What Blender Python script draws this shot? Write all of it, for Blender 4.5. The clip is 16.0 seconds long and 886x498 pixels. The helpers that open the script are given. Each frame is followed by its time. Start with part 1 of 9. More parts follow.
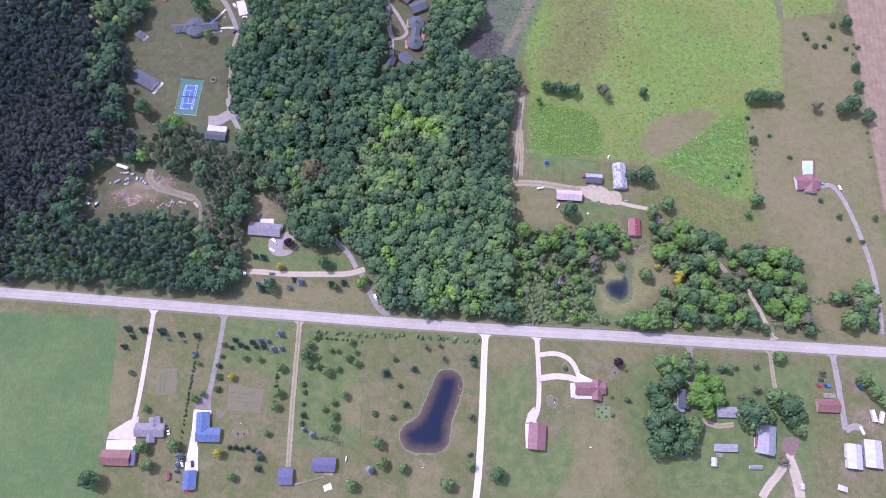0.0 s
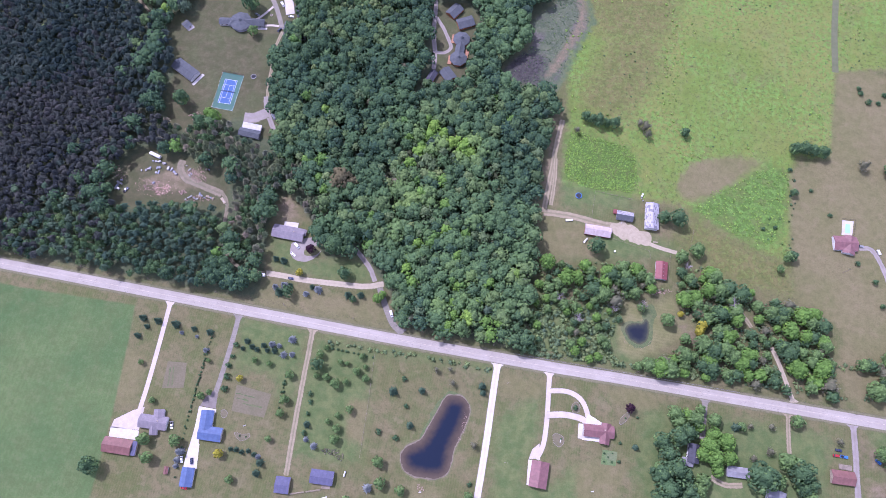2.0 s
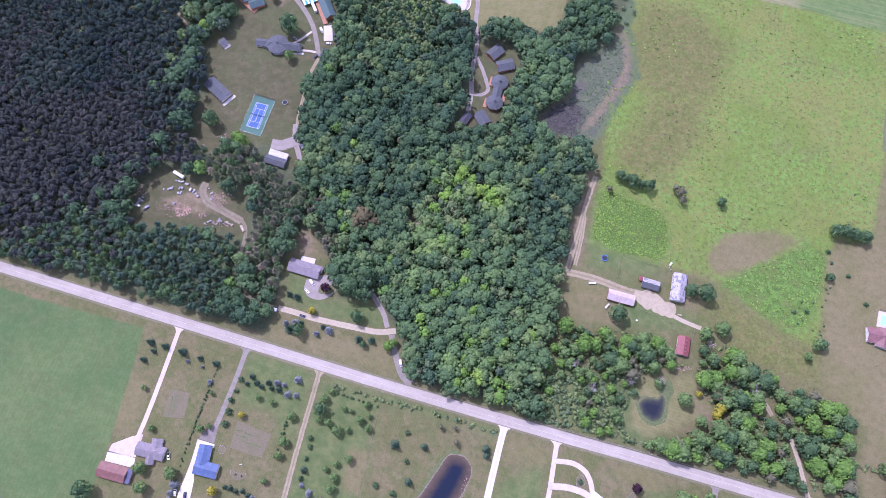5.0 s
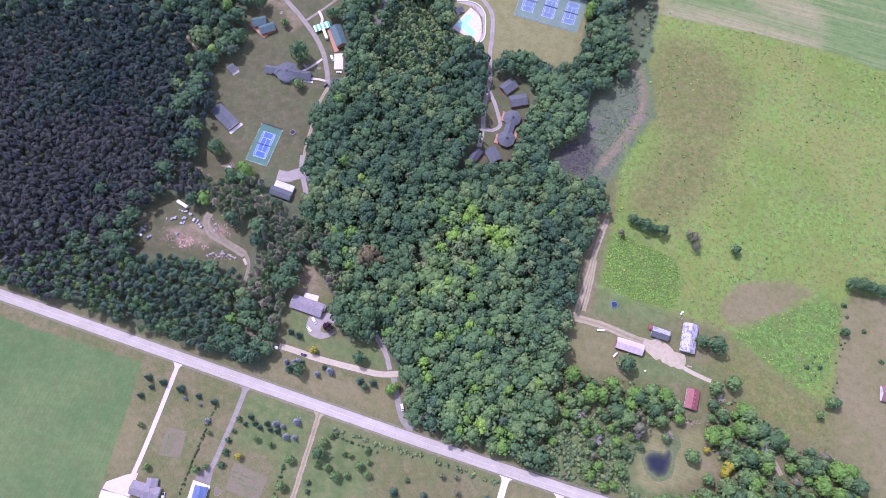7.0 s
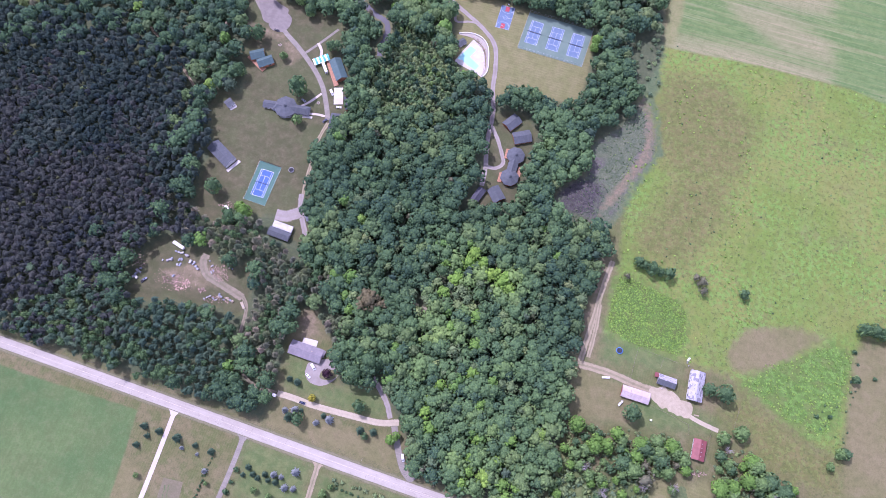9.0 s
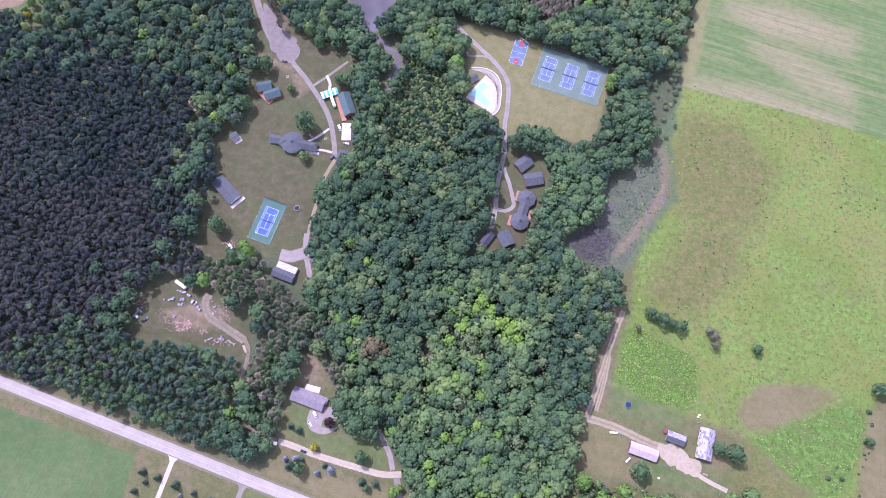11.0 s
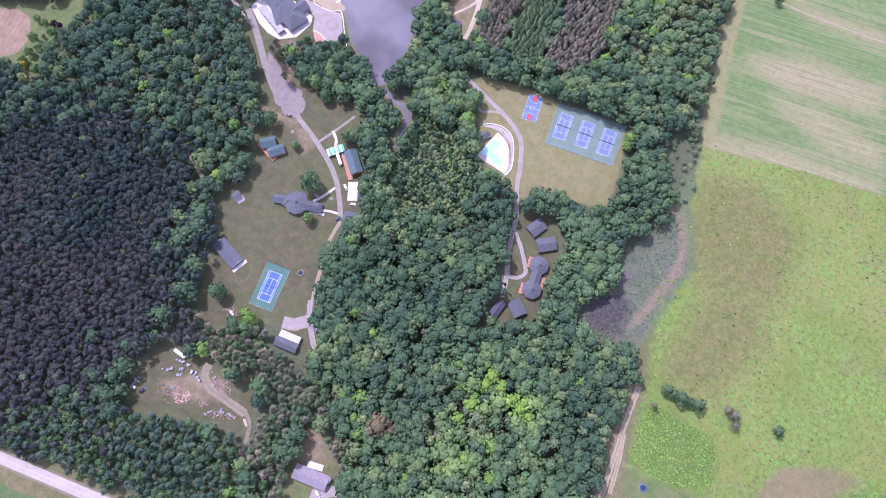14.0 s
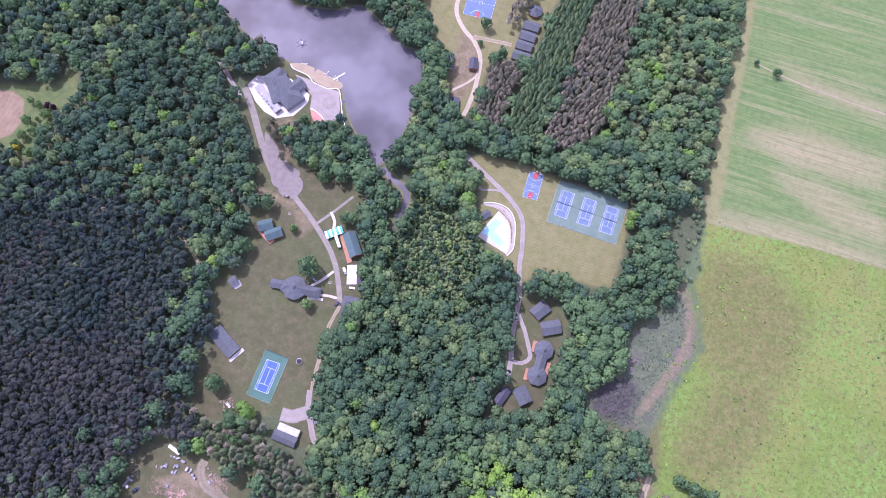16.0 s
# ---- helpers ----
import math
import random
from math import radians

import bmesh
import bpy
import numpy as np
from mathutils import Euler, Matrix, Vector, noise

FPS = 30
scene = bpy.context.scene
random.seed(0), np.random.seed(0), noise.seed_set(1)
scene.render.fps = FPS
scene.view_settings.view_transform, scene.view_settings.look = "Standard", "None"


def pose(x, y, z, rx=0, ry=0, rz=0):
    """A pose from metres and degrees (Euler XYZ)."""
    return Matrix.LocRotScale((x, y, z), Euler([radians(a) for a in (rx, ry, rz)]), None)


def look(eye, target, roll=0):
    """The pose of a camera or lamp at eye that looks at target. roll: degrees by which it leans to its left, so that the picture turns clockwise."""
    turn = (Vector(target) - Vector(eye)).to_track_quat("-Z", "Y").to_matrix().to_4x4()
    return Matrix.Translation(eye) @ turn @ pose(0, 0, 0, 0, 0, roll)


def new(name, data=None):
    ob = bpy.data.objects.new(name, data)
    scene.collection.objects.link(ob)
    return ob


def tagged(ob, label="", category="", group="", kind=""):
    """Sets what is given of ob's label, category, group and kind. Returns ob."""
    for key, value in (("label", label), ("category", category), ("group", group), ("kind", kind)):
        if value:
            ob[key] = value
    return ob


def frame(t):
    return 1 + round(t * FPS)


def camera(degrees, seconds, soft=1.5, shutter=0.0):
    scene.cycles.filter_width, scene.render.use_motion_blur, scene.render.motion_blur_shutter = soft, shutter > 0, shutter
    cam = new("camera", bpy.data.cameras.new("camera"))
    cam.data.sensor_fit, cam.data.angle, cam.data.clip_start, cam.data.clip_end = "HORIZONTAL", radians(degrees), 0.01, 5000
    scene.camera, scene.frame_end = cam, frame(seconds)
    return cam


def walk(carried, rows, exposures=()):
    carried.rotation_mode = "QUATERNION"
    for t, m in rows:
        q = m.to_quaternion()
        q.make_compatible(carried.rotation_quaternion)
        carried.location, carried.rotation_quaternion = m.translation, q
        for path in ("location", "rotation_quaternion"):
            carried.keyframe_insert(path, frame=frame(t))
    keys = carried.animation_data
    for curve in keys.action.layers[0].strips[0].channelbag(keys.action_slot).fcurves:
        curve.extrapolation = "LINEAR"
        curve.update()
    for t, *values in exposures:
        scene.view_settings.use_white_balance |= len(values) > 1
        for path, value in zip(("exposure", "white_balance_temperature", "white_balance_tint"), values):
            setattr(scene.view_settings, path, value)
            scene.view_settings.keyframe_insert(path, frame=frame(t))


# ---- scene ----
cam = camera(70.0, 16.0, soft=0.6)
PATH = [
    (0, (0.00, -91.85, 489.19), (-9.76, 30.20, 108.39), -0.20),
    (0.5, (-0.42, -87.68, 489.38), (-10.35, 33.59, 108.33), -0.26),
    (1, (-1.05, -83.34, 489.40), (-16.12, 37.48, 108.38), -0.28),
    (1.5, (-3.09, -78.51, 489.06), (-22.98, 41.80, 108.10), 0.18),
    (2, (-4.19, -73.02, 488.71), (-26.51, 46.77, 107.72), 0.24),
    (2.5, (-5.19, -66.81, 489.06), (-28.42, 52.60, 108.01), 0.24),
    (3, (-6.87, -60.13, 489.19), (-30.96, 58.58, 107.97), 0.36),
    (3.5, (-9.16, -53.19, 489.44), (-33.57, 65.03, 108.10), 0.58),
    (4, (-10.80, -45.55, 489.31), (-38.98, 71.39, 107.82), 0.42),
    (6.5, (-24.18, -5.20, 488.76), (-59.46, 108.60, 106.91), 0.82),
    (7, (-27.58, 4.14, 488.97), (-62.99, 116.82, 106.81), 0.97),
    (7.5, (-31.01, 13.88, 489.11), (-66.24, 125.62, 106.65), 0.99),
    (8, (-33.89, 22.75, 489.38), (-69.19, 134.02, 106.79), 0.90),
    (8.5, (-37.52, 32.09, 489.30), (-72.38, 142.73, 106.49), 1.01),
    (9, (-41.02, 41.76, 489.72), (-75.85, 151.31, 106.60), 0.91),
    (11.5, (-64.26, 94.08, 491.61), (-98.85, 195.32, 106.18), 1.28),
    (12, (-69.77, 104.88, 492.01), (-103.66, 204.11, 106.00), 1.46),
    (12.5, (-74.99, 114.44, 491.90), (-108.00, 212.81, 105.59), 1.95),
    (13, (-78.59, 122.96, 491.10), (-112.25, 221.28, 104.83), 1.59),
    (13.5, (-80.59, 131.12, 489.14), (-116.04, 229.96, 103.16), 0.84),
    (14, (-83.91, 140.05, 488.53), (-119.83, 238.54, 102.51), 0.51),
    (14.5, (-88.40, 149.72, 488.66), (-123.97, 247.08, 102.32), 0.51),
    (15, (-93.66, 161.15, 489.01), (-129.72, 260.39, 103.20), 0.52),
    (15.1, (-94.70, 163.25, 489.41), (-134.87, 274.78, 107.37), 0.64),
    (15.2, (-95.75, 165.35, 489.81), (-137.25, 280.95, 109.13), 0.68),
    (15.5, (-98.88, 171.65, 491.00), (-140.38, 287.25, 110.33), 0.68),
    (16, (-104.52, 182.44, 491.39), (-143.12, 296.70, 110.00), 1.02),
]
walk(cam, [(t, look(eye, target, roll)) for t, eye, target, roll in PATH], [(0, 0.54, 5330, 39), (8, 0.66, 5400, 43), (16, 0.82, 5480, 44)])

# ---- sky, sun and exposure ----
SUN_ELEV, SUN_AZ = 56.0, 150.0          # height, and the direction it shines from, counted from +x towards +y
world = bpy.data.worlds.new("sky")
scene.world = world
world.use_nodes = True
_w = world.node_tree
_w.nodes.clear()
_sky = _w.nodes.new("ShaderNodeTexSky")
_sky.sky_type = "NISHITA"
_sky.sun_disc = False
_sky.sun_elevation = radians(SUN_ELEV)
_sky.sun_rotation = radians(90.0 - SUN_AZ)
_sky.dust_density = 2.5
# thin broken cloud over the blue
_tc = _w.nodes.new("ShaderNodeTexCoord")
_cn = _w.nodes.new("ShaderNodeTexNoise")
_cn.inputs["Scale"].default_value = 1.3
_cn.inputs["Detail"].default_value = 6.0
_cr = _w.nodes.new("ShaderNodeMapRange")
_cr.inputs["From Min"].default_value = 0.38
_cr.inputs["From Max"].default_value = 0.62
_cr.inputs["To Max"].default_value = 0.9
_cm = _w.nodes.new("ShaderNodeMix")
_cm.data_type = "RGBA"
_cm.inputs[7].default_value = (8.6, 8.8, 9.8, 1)
_bg = _w.nodes.new("ShaderNodeBackground")
_bg.inputs["Strength"].default_value = 0.15
_out = _w.nodes.new("ShaderNodeOutputWorld")
_w.links.new(_tc.outputs["Generated"], _cn.inputs["Vector"])
_w.links.new(_cn.outputs["Fac"], _cr.inputs["Value"])
_w.links.new(_cr.outputs["Result"], _cm.inputs[0])
_w.links.new(_sky.outputs["Color"], _cm.inputs[6])
_w.links.new(_cm.outputs[2], _bg.inputs["Color"])
_w.links.new(_bg.outputs[0], _out.inputs["Surface"])
sun_data = bpy.data.lights.new("sun", "SUN")
sun_data.energy = 3.85
sun_data.angle = radians(0.6)
sun_data.color = (1.0, 0.95, 0.88)
sun = new("sun", sun_data)
_e, _a = radians(SUN_ELEV), radians(SUN_AZ)
_from = Vector((math.cos(_e) * math.cos(_a), math.cos(_e) * math.sin(_a), math.sin(_e)))
sun.matrix_world = look(_from * 900, (0, 0, 0))


# ---- node helpers ----
class Mat:
    """A node material written as expressions."""

    def __init__(self, name, rough=0.8, metal=0.0, spec=0.3, tone=0.74):
        self.tone = tone                 # all of a material's colours are scaled by this
        self.m = bpy.data.materials.new(name)
        self.m.use_nodes = True
        self.t = self.m.node_tree
        self.b = self.t.nodes["Principled BSDF"]
        self.b.inputs["Roughness"].default_value = rough
        self.b.inputs["Metallic"].default_value = metal
        self.b.inputs["Specular IOR Level"].default_value = spec
        self.co = self.t.nodes.new("ShaderNodeTexCoord").outputs["Object"]

    def put(self, sock, v):
        if isinstance(v, bpy.types.NodeSocket):
            self.t.links.new(v, sock)
        elif isinstance(v, (tuple, list)) and len(v) == 3 and sock.type == "RGBA":
            sock.default_value = (*(self.tone * c for c in v), 1.0)
        else:
            sock.default_value = v

    def scaled(self, sx, sy, sz, rz=0.0):
        n = self.t.nodes.new("ShaderNodeMapping")
        n.inputs["Scale"].default_value = (sx, sy, sz)
        n.inputs["Rotation"].default_value = (0, 0, radians(rz))
        self.put(n.inputs["Vector"], self.co)
        return n.outputs[0]

    def noise(self, size, detail=3.0, rough=0.55, co=None):
        n = self.t.nodes.new("ShaderNodeTexNoise")
        n.inputs["Scale"].default_value = 1.0 / size
        n.inputs["Detail"].default_value = detail
        n.inputs["Roughness"].default_value = rough
        self.put(n.inputs["Vector"], co or self.co)
        return n.outputs["Fac"]

    def voronoi(self, size, co=None, out="Distance"):
        n = self.t.nodes.new("ShaderNodeTexVoronoi")
        n.inputs["Scale"].default_value = 1.0 / size
        self.put(n.inputs["Vector"], co or self.co)
        return n.outputs[out]

    def wave(self, size, distort=1.0, axis="X", co=None):
        n = self.t.nodes.new("ShaderNodeTexWave")
        n.bands_direction = axis
        n.inputs["Scale"].default_value = 0.314 / size
        n.inputs["Distortion"].default_value = distort
        self.put(n.inputs["Vector"], co or self.co)
        return n.outputs["Fac"]

    def step(self, v, lo, hi, a=0.0, b=1.0):
        n = self.t.nodes.new("ShaderNodeMapRange")
        n.interpolation_type = "SMOOTHSTEP"
        for k, x in (("Value", v), ("From Min", lo), ("From Max", hi), ("To Min", a), ("To Max", b)):
            self.put(n.inputs[k], x)
        return n.outputs["Result"]

    def op(self, kind, a, b=0.0):
        n = self.t.nodes.new("ShaderNodeMath")
        n.operation = kind
        self.put(n.inputs[0], a)
        self.put(n.inputs[1], b)
        return n.outputs[0]

    def mix(self, f, a, b, kind="MIX"):
        n = self.t.nodes.new("ShaderNodeMix")
        n.data_type = "RGBA"
        n.blend_type = kind
        self.put(n.inputs[0], f)
        self.put(n.inputs[6], a)
        self.put(n.inputs[7], b)
        return n.outputs[2]

    def attr(self, name):
        n = self.t.nodes.new("ShaderNodeAttribute")
        n.attribute_name = name
        return n.outputs["Fac"]

    def rand(self):
        return self.t.nodes.new("ShaderNodeObjectInfo").outputs["Random"]

    def island(self):
        return self.t.nodes.new("ShaderNodeNewGeometry").outputs["Random Per Island"]

    def bump(self, h, strength=0.4, dist=0.1):
        n = self.t.nodes.new("ShaderNodeBump")
        n.inputs["Strength"].default_value = strength
        n.inputs["Distance"].default_value = dist
        self.put(n.inputs["Height"], h)
        self.put(self.b.inputs["Normal"], n.outputs[0])

    def color(self, c):
        self.put(self.b.inputs["Base Color"], c)
        return self.m


def plain(name, c, rough=0.7, metal=0.0, var=0.25, size=1.5, fine=0.15):
    """A painted or worn surface: one colour, with stains and grain."""
    m = Mat(name, rough, metal)
    dark = tuple(v * (1 - var) for v in c)
    lite = tuple(min(1.0, v * (1 + var * 0.6)) for v in c)
    base = m.mix(m.step(m.noise(size, 4), 0.35, 0.65), dark, lite)
    m.bump(m.noise(fine, 3), 0.25, 0.02)
    return m.color(m.mix(m.step(m.noise(fine, 2), 0.3, 0.7, 0.0, 0.25), base, dark))


def shingle(name, c):
    """Shingled roof: courses across the slope, blotchy."""
    m = Mat(name, 0.85)
    tone = m.mix(m.step(m.noise(2.5, 4), 0.3, 0.7), tuple(v * 0.85 for v in c), tuple(v * 1.12 for v in c))
    tone = m.mix(m.step(m.noise(0.4, 3, 0.7), 0.35, 0.7, 0.0, 0.3), tone, tuple(v * 0.65 for v in c))
    m.bump(m.wave(0.25, 0.4, "Y"), 0.5, 0.02)
    return m.color(tone)


def ribbed(name, c, rough=0.55, metal=0.0, rust=0.0, patch=None):
    """Ribbed sheet-metal roofing with streaks."""
    m = Mat(name, rough, metal, 0.25)
    tone = m.mix(m.step(m.noise(3.0, 4), 0.3, 0.7), tuple(v * 0.85 for v in c), tuple(min(1, v * 1.1) for v in c))
    streak = m.step(m.noise(1.0, 5, 0.6, m.scaled(2.0, 0.25, 0.25)), 0.55, 0.75, 0.0, 0.35 + rust)
    tone = m.mix(streak, tone, (0.26, 0.15, 0.09) if rust else tuple(v * 0.6 for v in c))
    if patch:
        tone = m.mix(m.step(m.noise(1.0, 2, 0.4, m.scaled(0.35, 0.7, 0.7)), 0.54, 0.57, 0.0, 0.85), tone, patch)
    m.bump(m.wave(0.6, 0.0, "X"), 0.6, 0.04)
    return m.color(tone)


# ---- mesh helpers ----
def mesh_of(name, verts, faces, mat, smooth=False):
    me = bpy.data.meshes.new(name)
    me.from_pydata([tuple(map(float, v)) for v in verts], [], faces)
    me.materials.append(mat)
    if smooth:
        me.polygons.foreach_set("use_smooth", [True] * len(me.polygons))
    me.update()
    return me


def bm_mesh(name, bm, mat):
    me = bpy.data.meshes.new(name)
    bm.to_mesh(me)
    bm.free()
    me.materials.append(mat)
    return me


def part(name, me, parent, at=None, label=""):
    """Links a mesh as one object under a thing or a part."""
    ob = new(name, me)
    ob.parent = parent
    if at is not None:
        ob.matrix_basis = at
    return tagged(ob, label)


def thing(name, m, label, category, group=""):
    ob = new(name)
    ob.matrix_basis = m
    return tagged(ob, label, category, group)


def box(sx, sy, sz, bevel=0.0, z0=0.0, x0=0.0, y0=0.0):
    """A box standing on z0, centred on x0, y0."""
    bm = bmesh.new()
    bmesh.ops.create_cube(bm, size=1.0)
    bmesh.ops.scale(bm, vec=(sx, sy, sz), verts=bm.verts)
    bmesh.ops.translate(bm, vec=(x0, y0, z0 + sz / 2), verts=bm.verts)
    if bevel:
        bmesh.ops.bevel(bm, geom=bm.edges[:], offset=bevel, segments=1, affect="EDGES")
    return bm


def tube(r1, r2, h, n=8, z0=0.0):
    bm = bmesh.new()
    bmesh.ops.create_cone(bm, cap_ends=True, segments=n, radius1=r1, radius2=r2, depth=h)
    bmesh.ops.translate(bm, vec=(0, 0, z0 + h / 2), verts=bm.verts)
    return bm


def smooth_ring(pts, n=8):
    """A closed, rounded outline through a few points."""
    p = np.array(pts, float)
    k = len(p)
    out = []
    for i in range(k):
        a, b, c, d = p[i - 1], p[i], p[(i + 1) % k], p[(i + 2) % k]
        for s in np.linspace(0, 1, n, endpoint=False):
            out.append(0.5 * (2 * b + (c - a) * s + (2 * a - 5 * b + 4 * c - d) * s**2 + (3 * b - a - 3 * c + d) * s**3))
    return np.array(out)


def smooth_line(pts, n=8):
    p = np.array([(q[0], q[1]) for q in pts], float)
    p = np.vstack([2 * p[0] - p[1], p, 2 * p[-1] - p[-2]])
    out = []
    for i in range(1, len(p) - 2):
        a, b, c, d = p[i - 1], p[i], p[i + 1], p[i + 2]
        for s in np.linspace(0, 1, n, endpoint=False):
            out.append(0.5 * (2 * b + (c - a) * s + (2 * a - 5 * b + 4 * c - d) * s**2 + (3 * b - a - 3 * c + d) * s**3))
    out.append(p[-2])
    return np.array(out)


def ragged(x, y, amp, size):
    return amp * noise.noise(Vector((x / size, y / size, 3.7)))


def sheet(name, pts, z, mat, round_off=True, rag=0.0, label="", category="", kind="structure", thick=0.0):
    """A flat area with a rounded, slightly ragged outline, laid at height z."""
    ring = smooth_ring(pts) if round_off else np.array(pts, float)
    if rag:
        ring = np.array([(x + ragged(x, y, rag, 4.0), y + ragged(y, x, rag, 4.0)) for x, y in ring])
    bm = bmesh.new()
    vs = [bm.verts.new((x, y, z)) for x, y in ring]
    f = bm.faces.new(vs)
    if f.calc_area() and f.normal.z < 0:
        f.normal_flip()
    f.normal_update()
    if f.normal.z < 0:
        f.normal_flip()
    if thick:
        r = bmesh.ops.extrude_face_region(bm, geom=[f])
        bmesh.ops.translate(bm, vec=(0, 0, -thick), verts=[v for v in r["geom"] if isinstance(v, bmesh.types.BMVert)])
        bmesh.ops.recalc_face_normals(bm, faces=bm.faces[:])
    bmesh.ops.triangulate(bm, faces=bm.faces[:])
    ob = new(name, bm_mesh(name, bm, mat))
    return tagged(ob, label, category, "", kind)


def ribbon(name, pts, width, z, mat, rag=0.15, label="", category="", n=10, kind="structure", cut=2, flare=()):
    """A strip along a line; a third number in a point is the width there."""
    line = smooth_line(pts, n)
    w = np.full(len(line), float(width))
    if len(pts[0]) > 2:
        w = np.interp(np.arange(len(line)) / n, np.arange(len(pts)), [q[2] for q in pts])
    if len(flare):
        far = np.min(np.hypot(line[:, None, 0] - flare[None, :, 0], line[:, None, 1] - flare[None, :, 1]), 1)
        w = w + 2 * np.clip(8.2 - far, 0, 4.4) ** 2 * 0.22
    d = np.gradient(line, axis=0)
    d /= np.linalg.norm(d, axis=1)[:, None] + 1e-9
    side = np.stack([-d[:, 1], d[:, 0]], 1)
    vs, fs, us = [], [], []
    for i, (p, s) in enumerate(zip(line, side)):
        for k in range(cut + 1):
            us.append(k / cut * 2 - 1)
            u = k / cut * 2 - 1
            e = ragged(p[0] + 9 * u, p[1], rag, 3.0) if abs(u) == 1 else 0.0
            q = p - s * u * (w[i] / 2 + e)
            vs.append((q[0], q[1], z))
        if i:
            for k in range(cut):
                a = (i - 1) * (cut + 1) + k
                fs.append((a + 1, a, a + cut + 1, a + cut + 2))
    me = mesh_of(name, vs, fs, mat)
    me.attributes.new("across", "FLOAT", "POINT").data.foreach_set("value", us)
    return tagged(new(name, me), label, category, "", kind)


def basin(name, outline, z, mat, label, deep=9.0, rag=0.4, step=0.9):
    """A water sheet; 'depth' runs from 0 at the shore to 1 where it is deep."""
    ring = smooth_ring(outline, 16)
    ring = np.array([(x + ragged(x, y, rag, 4.0), y + ragged(y, x, rag, 4.0)) for x, y in ring])
    lo, hi = ring.min(0) - 1, ring.max(0) + 1
    qx, qy = np.meshgrid(np.arange(lo[0], hi[0], step), np.arange(lo[1], hi[1], step))
    d = signed(qx, qy, ring)
    ok = (d[:-1, :-1] + d[1:, :-1] + d[:-1, 1:] + d[1:, 1:]) > 0
    ids = np.arange(qx.size).reshape(qx.shape)
    faces = np.stack([ids[:-1, :-1], ids[:-1, 1:], ids[1:, 1:], ids[1:, :-1]], -1)[ok]
    used, faces = np.unique(faces, return_inverse=True)
    p = np.stack([qx.ravel(), qy.ravel()], 1)[used]
    d = d.ravel()[used]
    for i in np.nonzero(d < 0.35 * step)[0]:
        p[i] = ring[np.argmin(np.hypot(*(ring - p[i]).T))]
    us = np.clip(d / deep, 0, 1).astype(np.float32)
    me = mesh_of(name, [(x, y, z) for x, y in p], faces.reshape(-1, 4).tolist(), mat)
    me.attributes.new("depth", "FLOAT", "POINT").data.foreach_set("value", us)
    return tagged(new(name, me), label, "water", "", "structure")


def inside(px, py, poly):
    """Even-odd test for arrays of points."""
    p = np.array(poly, float)
    res = np.zeros(px.shape, bool)
    for (x1, y1), (x2, y2) in zip(p, np.roll(p, -1, 0)):
        hit = (y1 > py) != (y2 > py)
        res ^= hit & (px < (x2 - x1) * (py - y1) / (y2 - y1 + 1e-12) + x1)
    return res


def signed(px, py, poly):
    """Distance to an outline, positive inside."""
    p = np.array(poly, float)
    best = np.full(px.shape, 1e9)
    for a, b in zip(p, np.roll(p, -1, 0)):
        d = b - a
        s = np.clip(((px - a[0]) * d[0] + (py - a[1]) * d[1]) / (d @ d + 1e-9), 0, 1)
        best = np.minimum(best, np.hypot(px - a[0] - s * d[0], py - a[1] - s * d[1]))
    return np.where(inside(px, py, poly), best, -best)

# ---- plan of the land cover ----
WOODS = [(-950, 13), (44, 12), (43, 90), (39, 119), (36, 144), (37, 171), (38, 212)] + \
    [(41.2, 220.8), (40.1, 234.3), (15.1, 244.7), (-10.7, 246.3), (-15, 252.8), (-3, 268.9), (9, 287), (4, 309), (21, 331), (31, 349), (33.1, 374.3), (40.5, 400.6), (43.4, 424.7)] + \
    [(41, 420), (31, 484), (30, 584), (25, 646), (15, 1000), (-950, 1000)]
HOUSE_YARD = [(-172.7, 7.4), (-168.8, 31.3), (-173.7, 54.2), (-177.4, 76.9), (-170.2, 84.1), (-177.7, 98.8), (-164.3, 104.3), (-138.9, 80.1), (-127.1, 55.8), (-105.6, 60.6), (-92.4, 62.7), (-81.4, 50.3), (-64.5, 33.6), (-52, 3.2), (-106.4, 2.2)]
CAMP_WEST = [(-290.3, 150.4), (-298, 182.4), (-299, 207.6), (-316.2, 238.1), (-318.2, 256.3), (-297.5, 258.7), (-300.6, 282.3), (-314, 299.7), (-308.3, 316.2), (-318.5, 338.5), (-316.3, 357.2), (-280.6, 361.8), (-252.2, 357.8), (-229.9, 348.7), (-237.4, 328.7), (-218, 313.4), (-208.2, 289.6), (-198.7, 266.3), (-213.3, 252.9), (-214.5, 226.5), (-210.6, 200.1), (-208.2, 181.1), (-188.1, 154.9), (-194.7, 146.8), (-209.8, 153.9), (-224.6, 165.2), (-250.6, 157.9), (-264.3, 145.5), (-277, 143.2)]
JUNKYARD = [(-309, 68), (-314.2, 89), (-310.1, 109.3), (-297.6, 123.4), (-278.2, 118.8), (-258.6, 122), (-245, 113), (-236, 114), (-229, 124), (-222, 122), (-219.3, 106), (-216.4, 84.5), (-220.6, 78.5), (-242.2, 79.3), (-277.1, 73.1), (-293.2, 67.1)]
CABIN_YARD = [(-71.4, 225.1), (-74, 246.3), (-76.9, 275.6), (-82.8, 310), (-75.3, 317), (-56.2, 318.9), (-42.4, 306.7), (-42.3, 291.2), (-42.9, 278.1), (-41.4, 254.6), (-42.8, 234.3), (-59, 226.3)]
